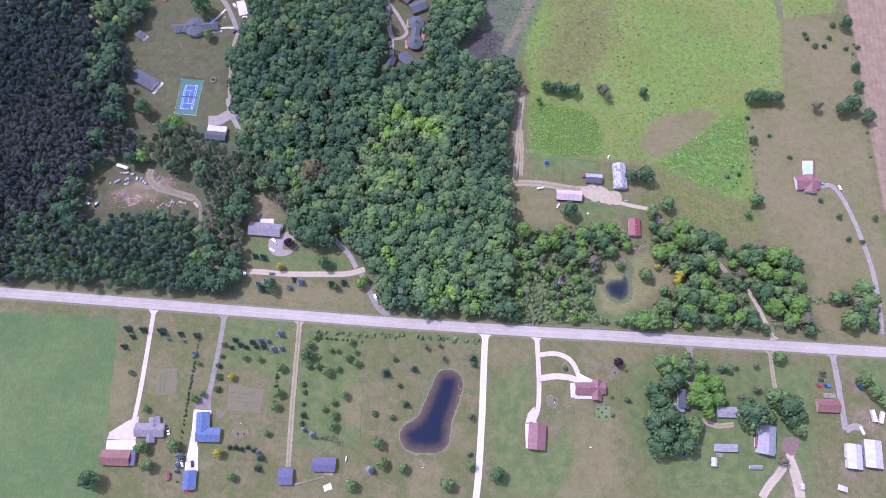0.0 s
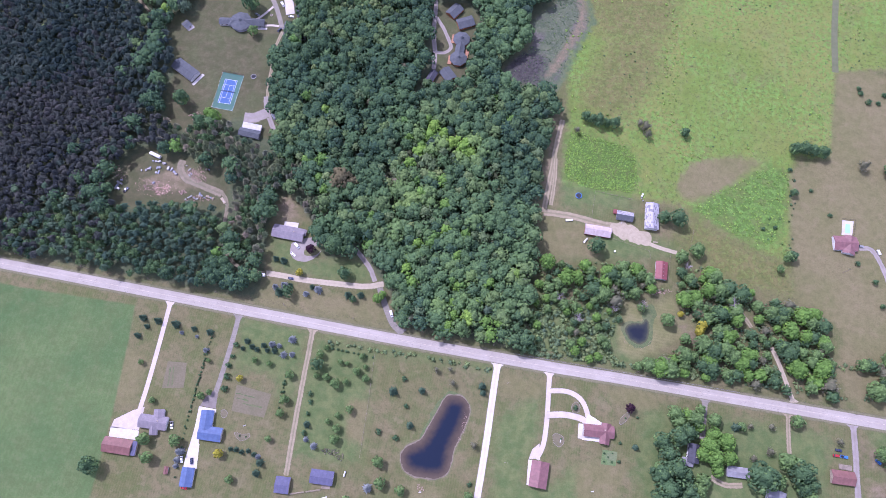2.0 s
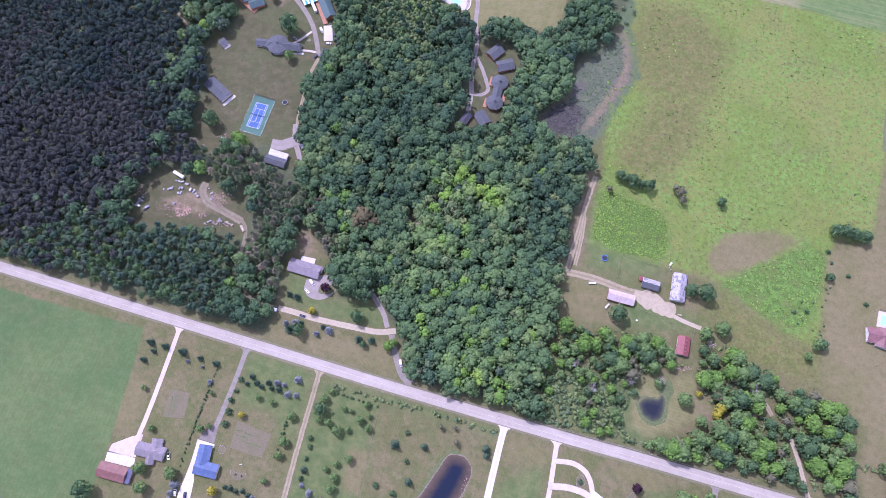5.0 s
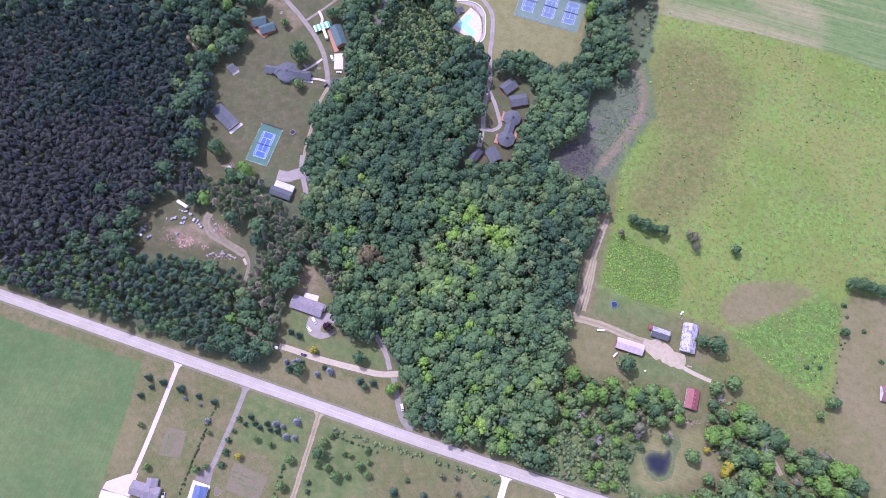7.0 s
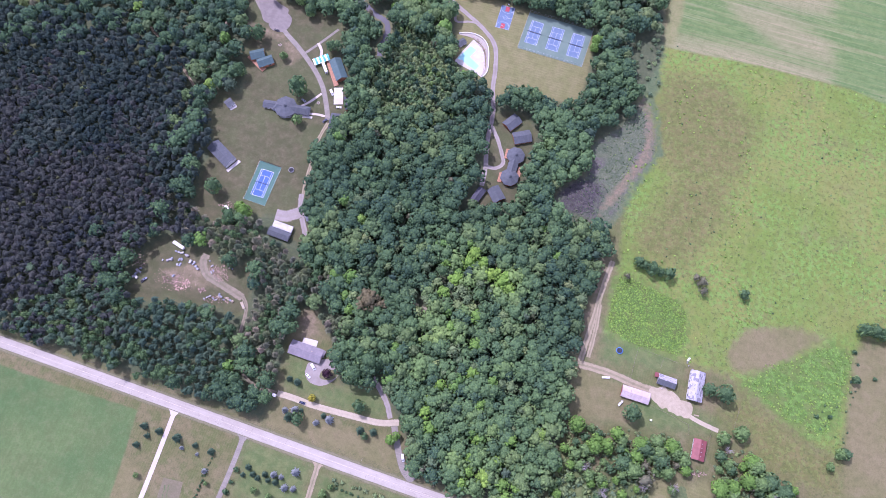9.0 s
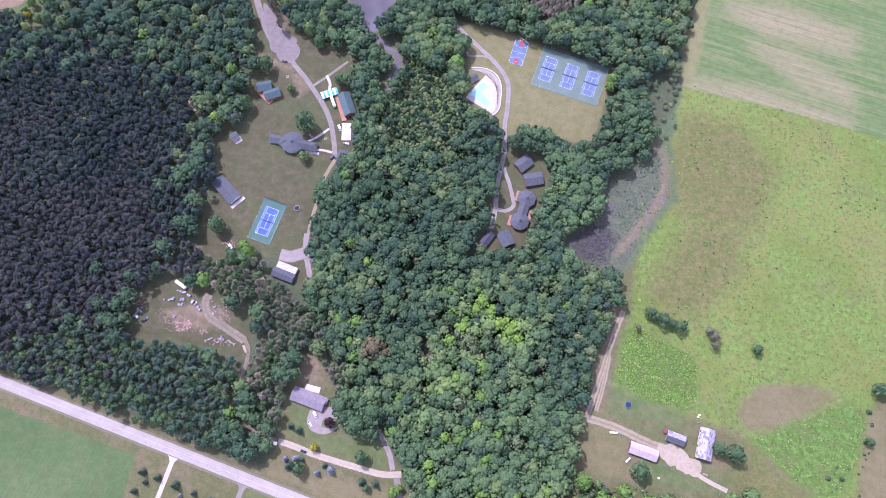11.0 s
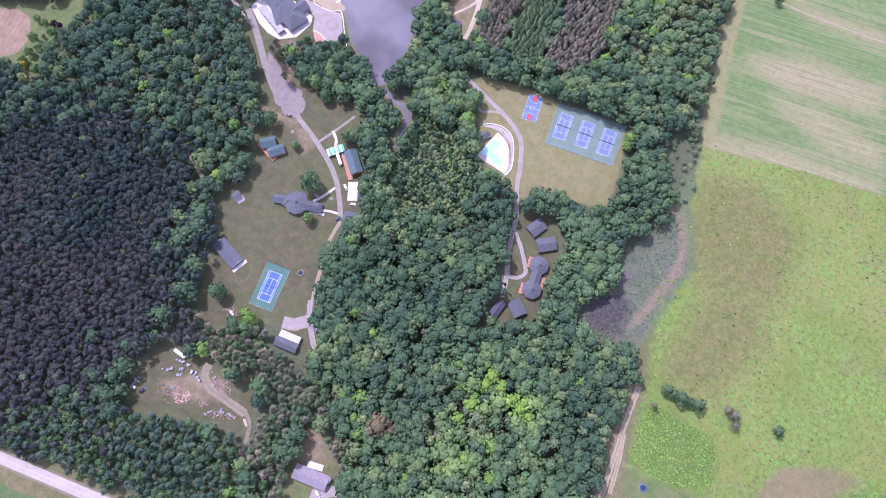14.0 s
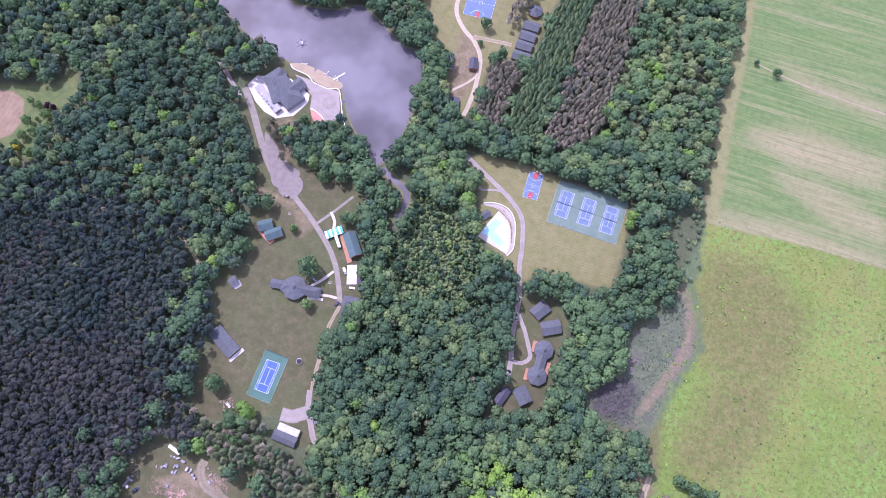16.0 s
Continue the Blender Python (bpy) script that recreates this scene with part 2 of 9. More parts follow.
SPORTS = [(-161.4, 412.9), (-149.8, 421.5), (-122, 424.9), (-92.6, 422.9), (-18.2, 414.4), (-14.6, 376.3), (-15.6, 341.7), (-52.6, 338.5), (-76.8, 336.4), (-82.9, 320.6), (-92.4, 327.8), (-110.7, 340.1), (-132.5, 351.3), (-138.3, 371.8), (-143.8, 392.9)]
LODGE = [(-368, 408), (-366, 428), (-351, 446), (-318.1, 451.7), (-287.7, 444.2), (-278.5, 408.8), (-292.6, 392.1), (-315.4, 395.5), (-312.4, 370.6), (-283.9, 347.3), (-271.9, 343.4), (-248.1, 360.2), (-233.4, 349.1), (-243.5, 324.2), (-286.6, 330), (-308.8, 322), (-317.5, 329.8), (-335.1, 362.4), (-360.4, 388.1)]
LAKE = [(-462, 493.7), (-423, 479.1), (-389.6, 462.5), (-363.5, 452.2), (-338.9, 449.1), (-316.2, 447.4), (-292.4, 442.5), (-278.2, 423.6), (-264.8, 407.9), (-245.9, 393.4), (-238.2, 380.4), (-227.3, 385.4), (-223.1, 401.6), (-222.1, 429.1), (-223.4, 455.3), (-228.7, 484), (-237.2, 498.4), (-252.3, 499.3), (-276.6, 512.4), (-304.3, 526), (-322.6, 515.4), (-353.5, 508.2), (-368, 508.9), (-401.9, 539.6), (-450.7, 543)]
NORTH_CAMP = [(-251.6, 580.2), (-139.9, 634.5), (-134, 595.6), (-138.7, 548), (-139.9, 517.2), (-155.3, 515.4), (-170.4, 520.6), (-172.4, 507.4), (-172.2, 485.9), (-171.1, 456.3), (-182.3, 449.3), (-201, 469.4), (-208.2, 497.6), (-232.7, 520.4), (-255.3, 551.7)]
FAR_CLEARING = [(-605.2, 335.8), (-559.9, 346), (-545.9, 351.1), (-525.4, 359.7), (-524.7, 383.3), (-495.9, 352.3), (-504.1, 342.2), (-510, 313.8), (-506.2, 284), (-541.6, 288.1), (-562.9, 269.2)]
POND_CLEARING = [(107.7, 29.1), (114.2, 50), (117.3, 64.6), (132.2, 75.1), (154.3, 82.4), (160.3, 63.2), (179.1, 52.8), (188.6, 46.6), (157.4, 36.2), (140.1, 19.6), (115.9, 15.6)]
MARSH = [(-13.7, 249.5), (0.8, 237.6), (29.3, 243.4), (37.4, 239.3), (40.8, 259.8), (47.2, 286.8), (59.1, 321.6), (47.9, 351.2), (37.6, 366), (31.1, 366.1), (29.5, 347), (19, 329), (2, 311), (9, 285), (-4, 266)]
MARSH_EDGE = [(27, 251.7), (33.7, 259.9), (44, 286.2), (54.6, 313), (53.5, 337.3), (44.6, 359.9), (33.6, 369.9), (29.8, 363.8), (41.7, 354.5), (47.3, 335.8), (48, 317), (39.5, 291.4), (29.1, 266.8)]
LODGE_LOT = [(-334.5, 376.7), (-323.8, 372), (-306.1, 358.5), (-290.5, 351.9), (-293.9, 340.6), (-302.4, 334), (-310.1, 337.3), (-320.5, 353.1)]
CLEARINGS = [LODGE_LOT, HOUSE_YARD, CAMP_WEST, JUNKYARD, CABIN_YARD, SPORTS, LODGE, LAKE, NORTH_CAMP, FAR_CLEARING]
PINE_WOOD = [(-651.5, 205.1), (-566.7, 242.4), (-497.1, 270.1), (-462.3, 265.1), (-430.5, 284.1), (-396.3, 280.7), (-354.7, 262.8), (-319.8, 240)] + [(-301.7, 177.4), (-287.5, 147.6), (-292.5, 122), (-316.8, 107.8), (-324.8, 79.7), (-320.4, 58.1), (-368.1, 33.5), (-501.1, -48.3)]
GREY_PINES = [(-277.6, 138.9), (-223.9, 147.2), (-211.3, 140.2), (-181.9, 137.4), (-159.1, 127.7), (-168.4, 106.4), (-145.5, 106.2), (-124.4, 88.1), (-145.4, 84.6), (-166.8, 102.6), (-177.6, 85.5), (-164.3, 35.7), (-192.1, 37.7), (-205.9, 57.8), (-209.2, 104.5), (-241.8, 124.2)]
SPRUCE_ROWS = [(-140.2, 465.5), (-139, 510.7), (-135.1, 549.4), (-133.3, 615.7), (-101.1, 627.3), (-103.9, 541.9), (-111.9, 472.8), (-104.8, 441), (-134.2, 438.9)]
GREY_ROWS = [(-106.3, 446.1), (-103.8, 523.4), (-99.5, 621.2), (-60, 635.4), (-59.8, 551.6), (-62.6, 467.5), (-85.3, 442.5)]
GREY_ROWS_WEST = [(-169.1, 452.1), (-171.8, 498.8), (-166, 513.2), (-142, 503.5), (-143.3, 467.3), (-143.2, 435.7)]
SHRUB_WET = [(-194.7, 339.1), (-188.6, 370.1), (-155.5, 365.3), (-128.9, 341.5), (-110.2, 310.3), (-126.2, 285.7), (-155, 282.8), (-186.2, 297.9)]
CROP = [(-1400, -11.5), (-356, -13.5), (-262.4, -10.5), (-258.4, -36), (-255.4, -62), (-252, -90), (-248.6, -130), (-246, -200), (-240, -1400), (-1400, -1400)]
MEADOW = [(28, 338.6), (31.5, 377.6)] + [(40.9, 428.1), (72, 433.1), (206.7, 435.1)] + [(332.2, 454.4), (331.4, 323.1), (283.7, 309.3)] + [(280.1, 309.2), (277.6, 221), (245.6, 218.5), (243.8, 158.8), (243, 119), (222, 126), (195, 138), (168, 151), (150, 156), (127.2, 155.1), (55.2, 157.5), (52, 220.6), (46.7, 255.1)]
LUSH = [(52.9, 184.9), (55.6, 205.7), (64.3, 207), (102.7, 201.2), (113, 192), (118.6, 171.8), (113.8, 157.7), (76.7, 155.5), (56.9, 160.7)]
LUSH_EAST = [(164.2, 152), (175.9, 171.3), (203.8, 189.6), (225, 206), (243.1, 200.4), (242.3, 170.1), (236, 140), (221.6, 130), (195, 139)]
TAN_PATCH = [(147.6, 171.5), (158.6, 194.3), (180, 204), (196.1, 209.7), (217.4, 207.3), (199.8, 187.3), (173.1, 163.5), (158, 160)]
TAN_BARN = [(47.3, 115.3), (40.1, 119.8), (44.5, 125.3), (84.7, 123.3), (94.5, 96.4), (46, 90.2)]
DRY_EAST = [(281.6, 308.1), (308.8, 313.9), (338.7, 307.6), (341.8, 248.6), (342.3, 193), (345.2, 96.2)] + [(420, 60), (390, 12), (300, 14)] + [(281.1, 35.2), (287.1, 72.6), (250.6, 93.7), (243.8, 158.8), (242.2, 204.4), (275.1, 220.8)]
PLOUGHED = [(342.7, 342.1), (345.3, 278), (347.1, 193.3), (349.1, 126)] + [(900, 70), (900, 345)]
STUBBLE = [(42.3, 424.1), (38.1, 474.2), (32.4, 590.7), (28.8, 654.5)] + [(20, 1100), (1000, 1100), (1000, 345)] + [(290.1, 431.1), (234.7, 429.7)] + [(206.7, 435.1), (126.3, 432.2)]
BARE_SPOTS = [
    [(-334, 388), (-318, 398), (-298, 394), (-290, 384), (-298, 366), (-312, 356), (-320, 368)],
    [(-291.8, 92.7), (-270.9, 108.9), (-247.1, 109.4), (-243.5, 96.9), (-268.9, 85.2)],
    [(305.2, -38.3), (316, -35.4), (321.2, -43.2), (315.7, -53.7), (307.7, -52.4)], [(297.1, -9.6), (300.7, -11.5), (305.7, -23.8), (302.9, -25.6), (298.5, -20.1)], [(291, -71.6), (296.1, -70), (294.8, -81.1), (307, -80.9), (322, -78.2), (321.3, -83.7), (301.7, -84.4), (291.1, -89.1)],
    [(244.8, -85), (251.8, -74.6), (258.6, -76.9), (261.8, -85.6), (260.2, -103), (245.2, -104.2), (249, -92.4)],
    [(-167.2, 78.6), (-174.6, 93.4), (-171.5, 99), (-161, 98.5), (-156.1, 84.9)],
    [(45.8, 214.5), (39.2, 216.8), (38.1, 164.2), (43, 127.8), (52.9, 154.7), (45.6, 181)],
    [(153.7, 57.6), (164.9, 56.1), (180.1, 43.4), (175.4, 36.1), (158.1, 53.3)],
    [(325, -30.6), (302.5, -7.1), (299.2, 1.3), (304.8, -23.8)],
    [(-316.8, 319.2), (-319.7, 329), (-285.6, 327.7), (-259.1, 313.3), (-268.2, 299.6), (-282.6, 320.7)],
    [(-203.7, 462.4), (-205.9, 498.4), (-208.5, 529.2), (-196.4, 533.6), (-182, 507), (-178.8, 489.6), (-188.8, 449.9)],
]

GREENER = [
    FAR_CLEARING,
    [(49.9, 116.3), (82.5, 130.8), (120.8, 119.5), (161.3, 123.5), (155.6, 112.6), (114.2, 98.9), (60.7, 92)], [(49.4, 164.1), (109.9, 172.1), (113.5, 142.5), (58.5, 135.5)],
    [(42.8, 58.5), (67.9, 55.7), (104, 63.2), (117.6, 50.1), (113.2, 14.1), (44.9, 10.2)], [(113.2, 29), (153, 25.3), (152.8, 15.4), (113.2, 14.1)],
    [(-115.8, -8.9), (-70.5, -9.8), (-65.6, -48.3), (-62.5, -93.1), (-112.7, -97), (-117, -39.5)], [(30.3, -45.1), (59.2, -17.3), (64.4, -42.4), (56.8, -67.8), (57.5, -83.8), (78.2, -82.2), (92.5, -65), (109.2, -63.7), (101.3, -103.9), (73, -117.5), (40.6, -120)],
    [(139.2, -11.1), (182.3, -12.1), (216.8, -9.4), (276.7, -9.1), (267.5, -102.4), (162.2, -110.6), (134.4, -61.8)], [(-177.3, -3.8), (-124.5, -4.2), (-120.1, -56.7), (-133.7, -57.8), (-140.7, -41.4), (-171.8, -43.8)],
    [(-170.9, 64.7), (-155.7, 62.6), (-150.7, 50.2), (-130.1, 51.5), (-109.7, 59.2), (-91.6, 60.7), (-83.1, 49.8), (-89.1, 41), (-120, 37.5), (-149.2, 40.6), (-163.6, 41.3)], [(303.5, 1.6), (332.9, 3.9), (328.4, -30.3), (312.3, -31.6)],
    [(-106.4, -6.4), (-44.5, -5.2), (25.9, -5), (26.2, -10.3), (-44, -10.4), (-105.7, -11.7)],
]
STREAM = [(-227.5, 380), (-214.6, 373.6), (-204.3, 369.7), (-198.6, 363), (-196.9, 352.1), (-198.1, 343.5), (-195.8, 333.7)]

# driveways, lanes and tracks: name, line, width, surface, label
LANES = [
    ("driveway", [(-235.9, -1.1), (-234.2, -31.3), (-232.7, -65.4), (-232.7, -88.2), (-234.2, -96.4)], 3.6, "pale", "long pale gravel driveway to a grey-roofed house"),
    ("driveway", [(-179.7, -0.4), (-179.2, -22.7), (-179.5, -44.4), (-180.2, -61.4), (-181.4, -70.6)], 4.0, "asphalt", "grey asphalt driveway to a blue-roofed house"),
    ("driveway", [(-120.2, -0.3), (-118.3, -31), (-116.3, -64.8), (-114.1, -93.1), (-112.7, -110.8)], 3.6, "dirt", "straight sandy dirt drive with a grassy middle"),
    ("driveway", [(25.6, 1.1), (25.9, -28.5), (26.6, -61.9), (26.5, -101.9), (25.4, -125)], 5.2, "white", "wide white crushed-stone lane between two lots"),
    ("driveway", [(65.6, 0.7), (67, -16.7), (68.5, -37.9), (68.2, -54.6), (64.7, -65.5)], 3.8, "pale", "pale concrete drive that leads to a barn"),
    ("driveway", [(67.8, -14.9), (80.8, -13), (91.7, -17), (97.9, -27.2), (97.1, -34)], 3.9, "pale", "curved pale concrete loop before a house"),
    ("driveway", [(68.4, -32.9), (81.2, -30.2), (94.1, -30.9), (101.4, -35.4)], 4.8, "pale", "pale concrete drive branch to a garage"),
    ("driveway", [(183.7, 1.9), (183.6, -12), (183.3, -29)], 4.2, "asphalt", "grey asphalt driveway under yard trees"),
    ("driveway", [(245.4, 4.9), (245.8, -11.5), (247, -28.3), (247.2, -35.8)], 3.0, "dirt", "narrow two-track dirt drive"),
    ("driveway", [(292.9, 6), (294.7, -16.2), (296.1, -41.1), (296.8, -53.2)], 4.2, "gravel", "gravel drive to white metal sheds"),
    ("driveway", [(296.8, -53.2), (303.8, -50.2), (309.8, -51.4)], 4.5, "gravel", "short gravel turning place by sheds"),
    ("driveway", [(256.1, -68.4), (252.9, -76.5), (245.4, -86.9), (236.5, -97.2), (231, -105.3)], 6.0, "sand", "worn brown dirt drive beside a farmhouse"),
    ("driveway", [(252.9, -75.7), (256.1, -86), (258.1, -95.5), (258.6, -103.1)], 8.0, "sand", "worn brown dirt branch track"),
    ("driveway", [(191.1, -54.1), (201.3, -57.4), (214, -55.6)], 3.6, "dirt", "short dirt parking track by a garage"),
    ("driveway", [(-50.7, 7), (-60.1, 13.3), (-69.6, 27.5), (-76.2, 39.5)], 5.0, "asphalt", "asphalt apron at a wooded driveway mouth"),
    ("driveway", [(-73.8, 43), (-88.1, 38.2), (-110.3, 36.2), (-137.4, 34.4), (-156.1, 34.6), (-168.2, 34.2)], 4.8, "sand", "sandy gravel drive along a lawn"),
    ("driveway", [(-80.9, 43.8), (-87, 53), (-95.7, 61.6), (-103.7, 68.2)], 3.6, "gravel", "gravel lane that enters the wood"),
    ("track", [(-169, 34), (-186.4, 33.7), (-200.4, 40.7), (-208.7, 52), (-213.1, 67.4), (-216.3, 85.9), (-225.3, 95.4), (-241.2, 97.6)], 2.6, "earth", "dirt track through trees to a clearing"),
    ("track", [(-222.8, 93.3), (-241.5, 97.7), (-256.6, 101.2), (-264.2, 110), (-264.2, 117)], 5.6, "earth", "worn dirt track in a scrap clearing"),
    ("driveway", [(299, 144.4), (308.4, 145.1), (316.4, 133.5), (323.3, 114), (329.5, 90.2), (333.3, 66.8), (334.1, 39.3), (333.1, 21.4)], 3.6, "gravel", "long curved gravel driveway over dry grass"),
    ("track", [(47.2, 215.7), (45.2, 192), (44.3, 164.7), (43.3, 143.4), (43, 127.8)], 4.0, "dirt", "sandy track along the edge of a wood"),
    ("farm_lane", [(43, 127.8), (65.7, 128.5), (89.4, 126.2), (105.9, 126.4)], 5.5, "dirt", "broad rutted farm lane"),
    ("farm_lane", [(127, 117.9), (138.6, 114.8), (153.9, 112.9)], 3.4, "sand", "pale rutted farm lane beside a barn"),
    ("track", [(203.2, 78), (210.4, 69.1), (215.9, 62.4)], 3.0, "dirt", "grassy dirt track between trees"),
    ("track", [(231.6, 49.6), (237.4, 38.6), (243.1, 25.5), (249.3, 10.5)], 3.4, "sand", "sandy track down to the road"),
    ("camp_road", [(-291, 334.3), (-281.8, 327.9), (-268.7, 319.7), (-255.7, 310.4), (-243.8, 300.9), (-232.4, 288.7), (-222.8, 273.3), (-216.1, 259.8)], 4.4, "asphalt", "grey asphalt camp road past lodges"),
    ("camp_road", [(-369.5, 411.8), (-351.7, 391.2), (-335.6, 370.5), (-320.6, 353), (-305.9, 340.3), (-296.3, 336.6)], 6.0, "asphalt", "asphalt lane up to a lakeside lodge"),
    ("camp_path", [(-260.1, 314.4), (-250.7, 329.3), (-240.1, 347.8)], 2.4, "asphalt", "narrow paved path towards trees"),
    ("camp_path", [(-244.5, 314.7), (-246.7, 322.3), (-252.5, 328.7)], 2.6, "pale", "pale concrete path to a striped awning"),
    ("camp_path", [(-245.1, 262.2), (-236.7, 272.4), (-230.7, 282.2)], 2.2, "pale", "pale concrete walk to a hall"),
    ("camp_path", [(-236.3, 259.6), (-227.2, 262), (-219.9, 262.6)], 2.2, "pale", "pale concrete walk beside a hall"),
    ("track", [(-215.2, 257.5), (-217.1, 238.4), (-214.7, 218.7), (-212.3, 199.4), (-208.6, 178.6)], 2.6, "dirt", "thin worn track along a lawn edge"),
    ("camp_road", [(-211.9, 189.6), (-207.2, 176.6), (-197.5, 160.9), (-191.5, 153.7)], 4.0, "gravel", "gravel lane between a court and the wood"),
    ("camp_road", [(-225, 166.1), (-215.9, 167.5), (-206.7, 174.4)], 9.0, "gravel", "gravel yard before a low garage"),
    ("camp_road", [(-166.6, 416.9), (-143.8, 404.7), (-118.2, 391), (-102.1, 377), (-94.5, 354.5), (-90.5, 334), (-83.6, 312.3), (-81.1, 292.1), (-78.2, 275.1), (-74.4, 261.2), (-72.4, 244.4)], 3.7, "gravel", "narrow asphalt road past a pool to cabins"),
    ("camp_path", [(-80.4, 299.3), (-72.1, 288.9), (-64.7, 276.9), (-61.6, 269.3), (-66.2, 263.2), (-75.1, 261.8)], 3.0, "gravel", "curved gravel path before cabins"),
    ("camp_path", [(-146.1, 403.8), (-142.8, 390.4), (-129.5, 393.7), (-119.1, 393.5)], 2.0, "gravel", "gravel footpath above a pool"),
    ("camp_road", [(-224.8, 576.2), (-220, 551.2), (-208, 535.8), (-193.4, 525), (-182.9, 509.8), (-178.3, 483.7), (-177.6, 462.9), (-178.6, 450.6)], 4.2, "sand", "pale sandy camp lane past huts"),
    ("camp_path", [(-196.2, 529.8), (-179.5, 532), (-161.1, 533.5)], 4.0, "dirt", "sandy path to a row of cabins"),
    ("camp_path", [(-196.3, 471.1), (-184.9, 484.4), (-179.2, 495.6)], 2.4, "sand", "thin pale path beside huts"),
    ("track", [(-411, 430.6), (-396.3, 423.5), (-383, 412.9), (-369.9, 402.5)], 3.6, "gravel", "lane that leaves the lodge under trees"),
    ("track", [(47.8, 591.2), (69.3, 586.5), (95.4, 582.4), (136.1, 578.9), (169.9, 577.4), (195.4, 576.5)], 1.3, "dirt", "thin brown field drain with scrub"),
    ("track", [(281.1, 443.2), (280.1, 391.4), (278.9, 348.2), (279.8, 308.4)], 5.5, "grass", "mown grass path through a meadow"),
    ("track", [(-430.9, 311.7), (-400.8, 295), (-366.9, 274.9), (-335.3, 250.8)], 2.2, "dirt", "narrow shaded ride through the wood"),
    ("track", [(46.2, 178), (48, 156.6), (47.9, 134.9)], 3.0, "dirt", "sandy track beside tall trees"),
]


# ---- ground: one sheet, its cover told apart by distance to plan outlines ----
def axis_steps(lo, hi, step, far):
    near = np.arange(lo, hi + step, step)
    out = [lo - d for d in (20, 60, 140, 300, 700, 1500, far)][::-1]
    return np.concatenate([out, near, [hi + d for d in (20, 60, 140, 300, 700, 1500, far)]])


GX, GY = axis_steps(-640, 420, 4.6, 4000), axis_steps(-200, 740, 4.6, 4000)
gx, gy = np.meshgrid(GX, GY)
COVER = {
    "crop": [CROP], "meadow": [MEADOW], "lush": [LUSH, LUSH_EAST], "dry": [DRY_EAST, [(92.4, -63), (128.1, -54.1), (125.9, -78.5), (133.8, -112.8), (83.1, -116.7), (97, -88.6)], [(-20.6, -98.5), (2.4, -100.7), (1.7, -123.1), (-24.3, -125.1)], [(-80.1, -49.4), (-65.2, -48.3), (-62.4, -79), (-76.5, -78.1)], [(-263, -44.4), (-241.2, -47), (-238.3, -82.5), (-257.2, -86)], [(29.5, -7.4), (63.3, -10.5), (61.5, -21.4), (30.4, -23.8)], [(163, -9.3), (180.3, -7.9), (178, -13.3), (162.9, -14.5)], [(113.2, -0), (152.4, -3.6), (147.8, -14.8), (113.3, -13.1)],  TAN_PATCH, TAN_BARN, [(-170.7, 8.1), (-63.8, 8.7), (-65.9, 32.3), (-115.7, 26.4), (-162.4, 27)]],
    "bare": BARE_SPOTS, "marsh": [MARSH], "fringe": [MARSH_EDGE], "sedge": [[(14, 424), (41, 434), (48, 378), (36, 366), (22, 380), (14, 400)], [(35.3, 238.5), (44.1, 256.2), (50.6, 283.1), (64, 320.9), (54, 353.5), (42.9, 373.4), (34, 370), (47.9, 351.2), (57.6, 323.6), (46.6, 289.1), (34.3, 250.1)]], "plough": [PLOUGHED, [(-599.5, 326.9), (-561.6, 339.4), (-546.9, 335.7), (-536.7, 318.7), (-538.2, 300.8), (-568.7, 278.4)]], "stubble": [STUBBLE],
    # worn: thin camp lawns, darkened further in place of cloud shade
    "green": GREENER, "mown": [SPORTS, NORTH_CAMP, [(116.7, 26.8), (112.9, 39.1), (115.4, 50.4), (117.9, 61.8), (126.1, 67.5), (138.3, 66.4), (153.5, 75.7), (159.5, 62.9), (177.2, 52.2), (179.9, 48.6), (156.4, 40.8), (142.4, 28), (127.2, 21.3)]], "margin": [[(42.3, 424.1), (37.2, 473.8), (31.5, 590.4), (26.9, 653.8), (38.8, 658.1), (43, 594.5), (46.2, 505.4), (50.4, 462), (50.6, 429.8)]], "worn": [CAMP_WEST, CABIN_YARD, JUNKYARD, LODGE],
    # olive: browner grass, its outlines partly drawn from cloud shadow
    "olive": [[(165, 150), (195, 137), (243, 119), (250, 94), (177, 93), (173, 117), (150, 122)], [(62.8, 227.2), (61.1, 250.3), (81.2, 309.5), (125.5, 319.2), (127.9, 279.3), (112.6, 245.5), (100.2, 227.2)], [(47.8, 324.9), (47, 372.4), (51.5, 398.7), (96.3, 407.5), (138.4, 372.9), (133.4, 319.1), (88.6, 298.5)]],
    "mire": [[(-10.4, 264), (-5.3, 274.4), (14.7, 280.9), (25.5, 271.8), (24.6, 253.1), (5.8, 240.6), (-3.4, 247.2)]],
    "straw": [[(61, 525.2), (103.4, 536.4), (176, 532.2), (179.5, 505.7), (100.2, 499.3), (61.1, 511.9)], [(89.8, 490), (125.6, 491.8), (183.7, 474.9), (186.4, 455), (145.5, 455.9), (104.4, 476)],
              [(39.8, 435.5), (109.9, 445.7), (187.7, 445.2), (190.6, 423.5), (114.1, 422.3), (42.6, 422.7)], [(72.1, 598.7), (109.2, 590.4), (168.9, 584.7), (170.8, 570.6), (106.4, 577.2)]],
}


def cover_of(polys, x=None, y=None):
    x, y = (gx, gy) if x is None else (x, y)
    return np.clip(np.max([signed(x, y, p) for p in polys], 0), -40, 40)


def wood_of(x, y):
    d = signed(x, y, WOODS)
    for c in CLEARINGS:
        d = np.minimum(d, -signed(x, y, c))
    return np.clip(d, -40, 40)


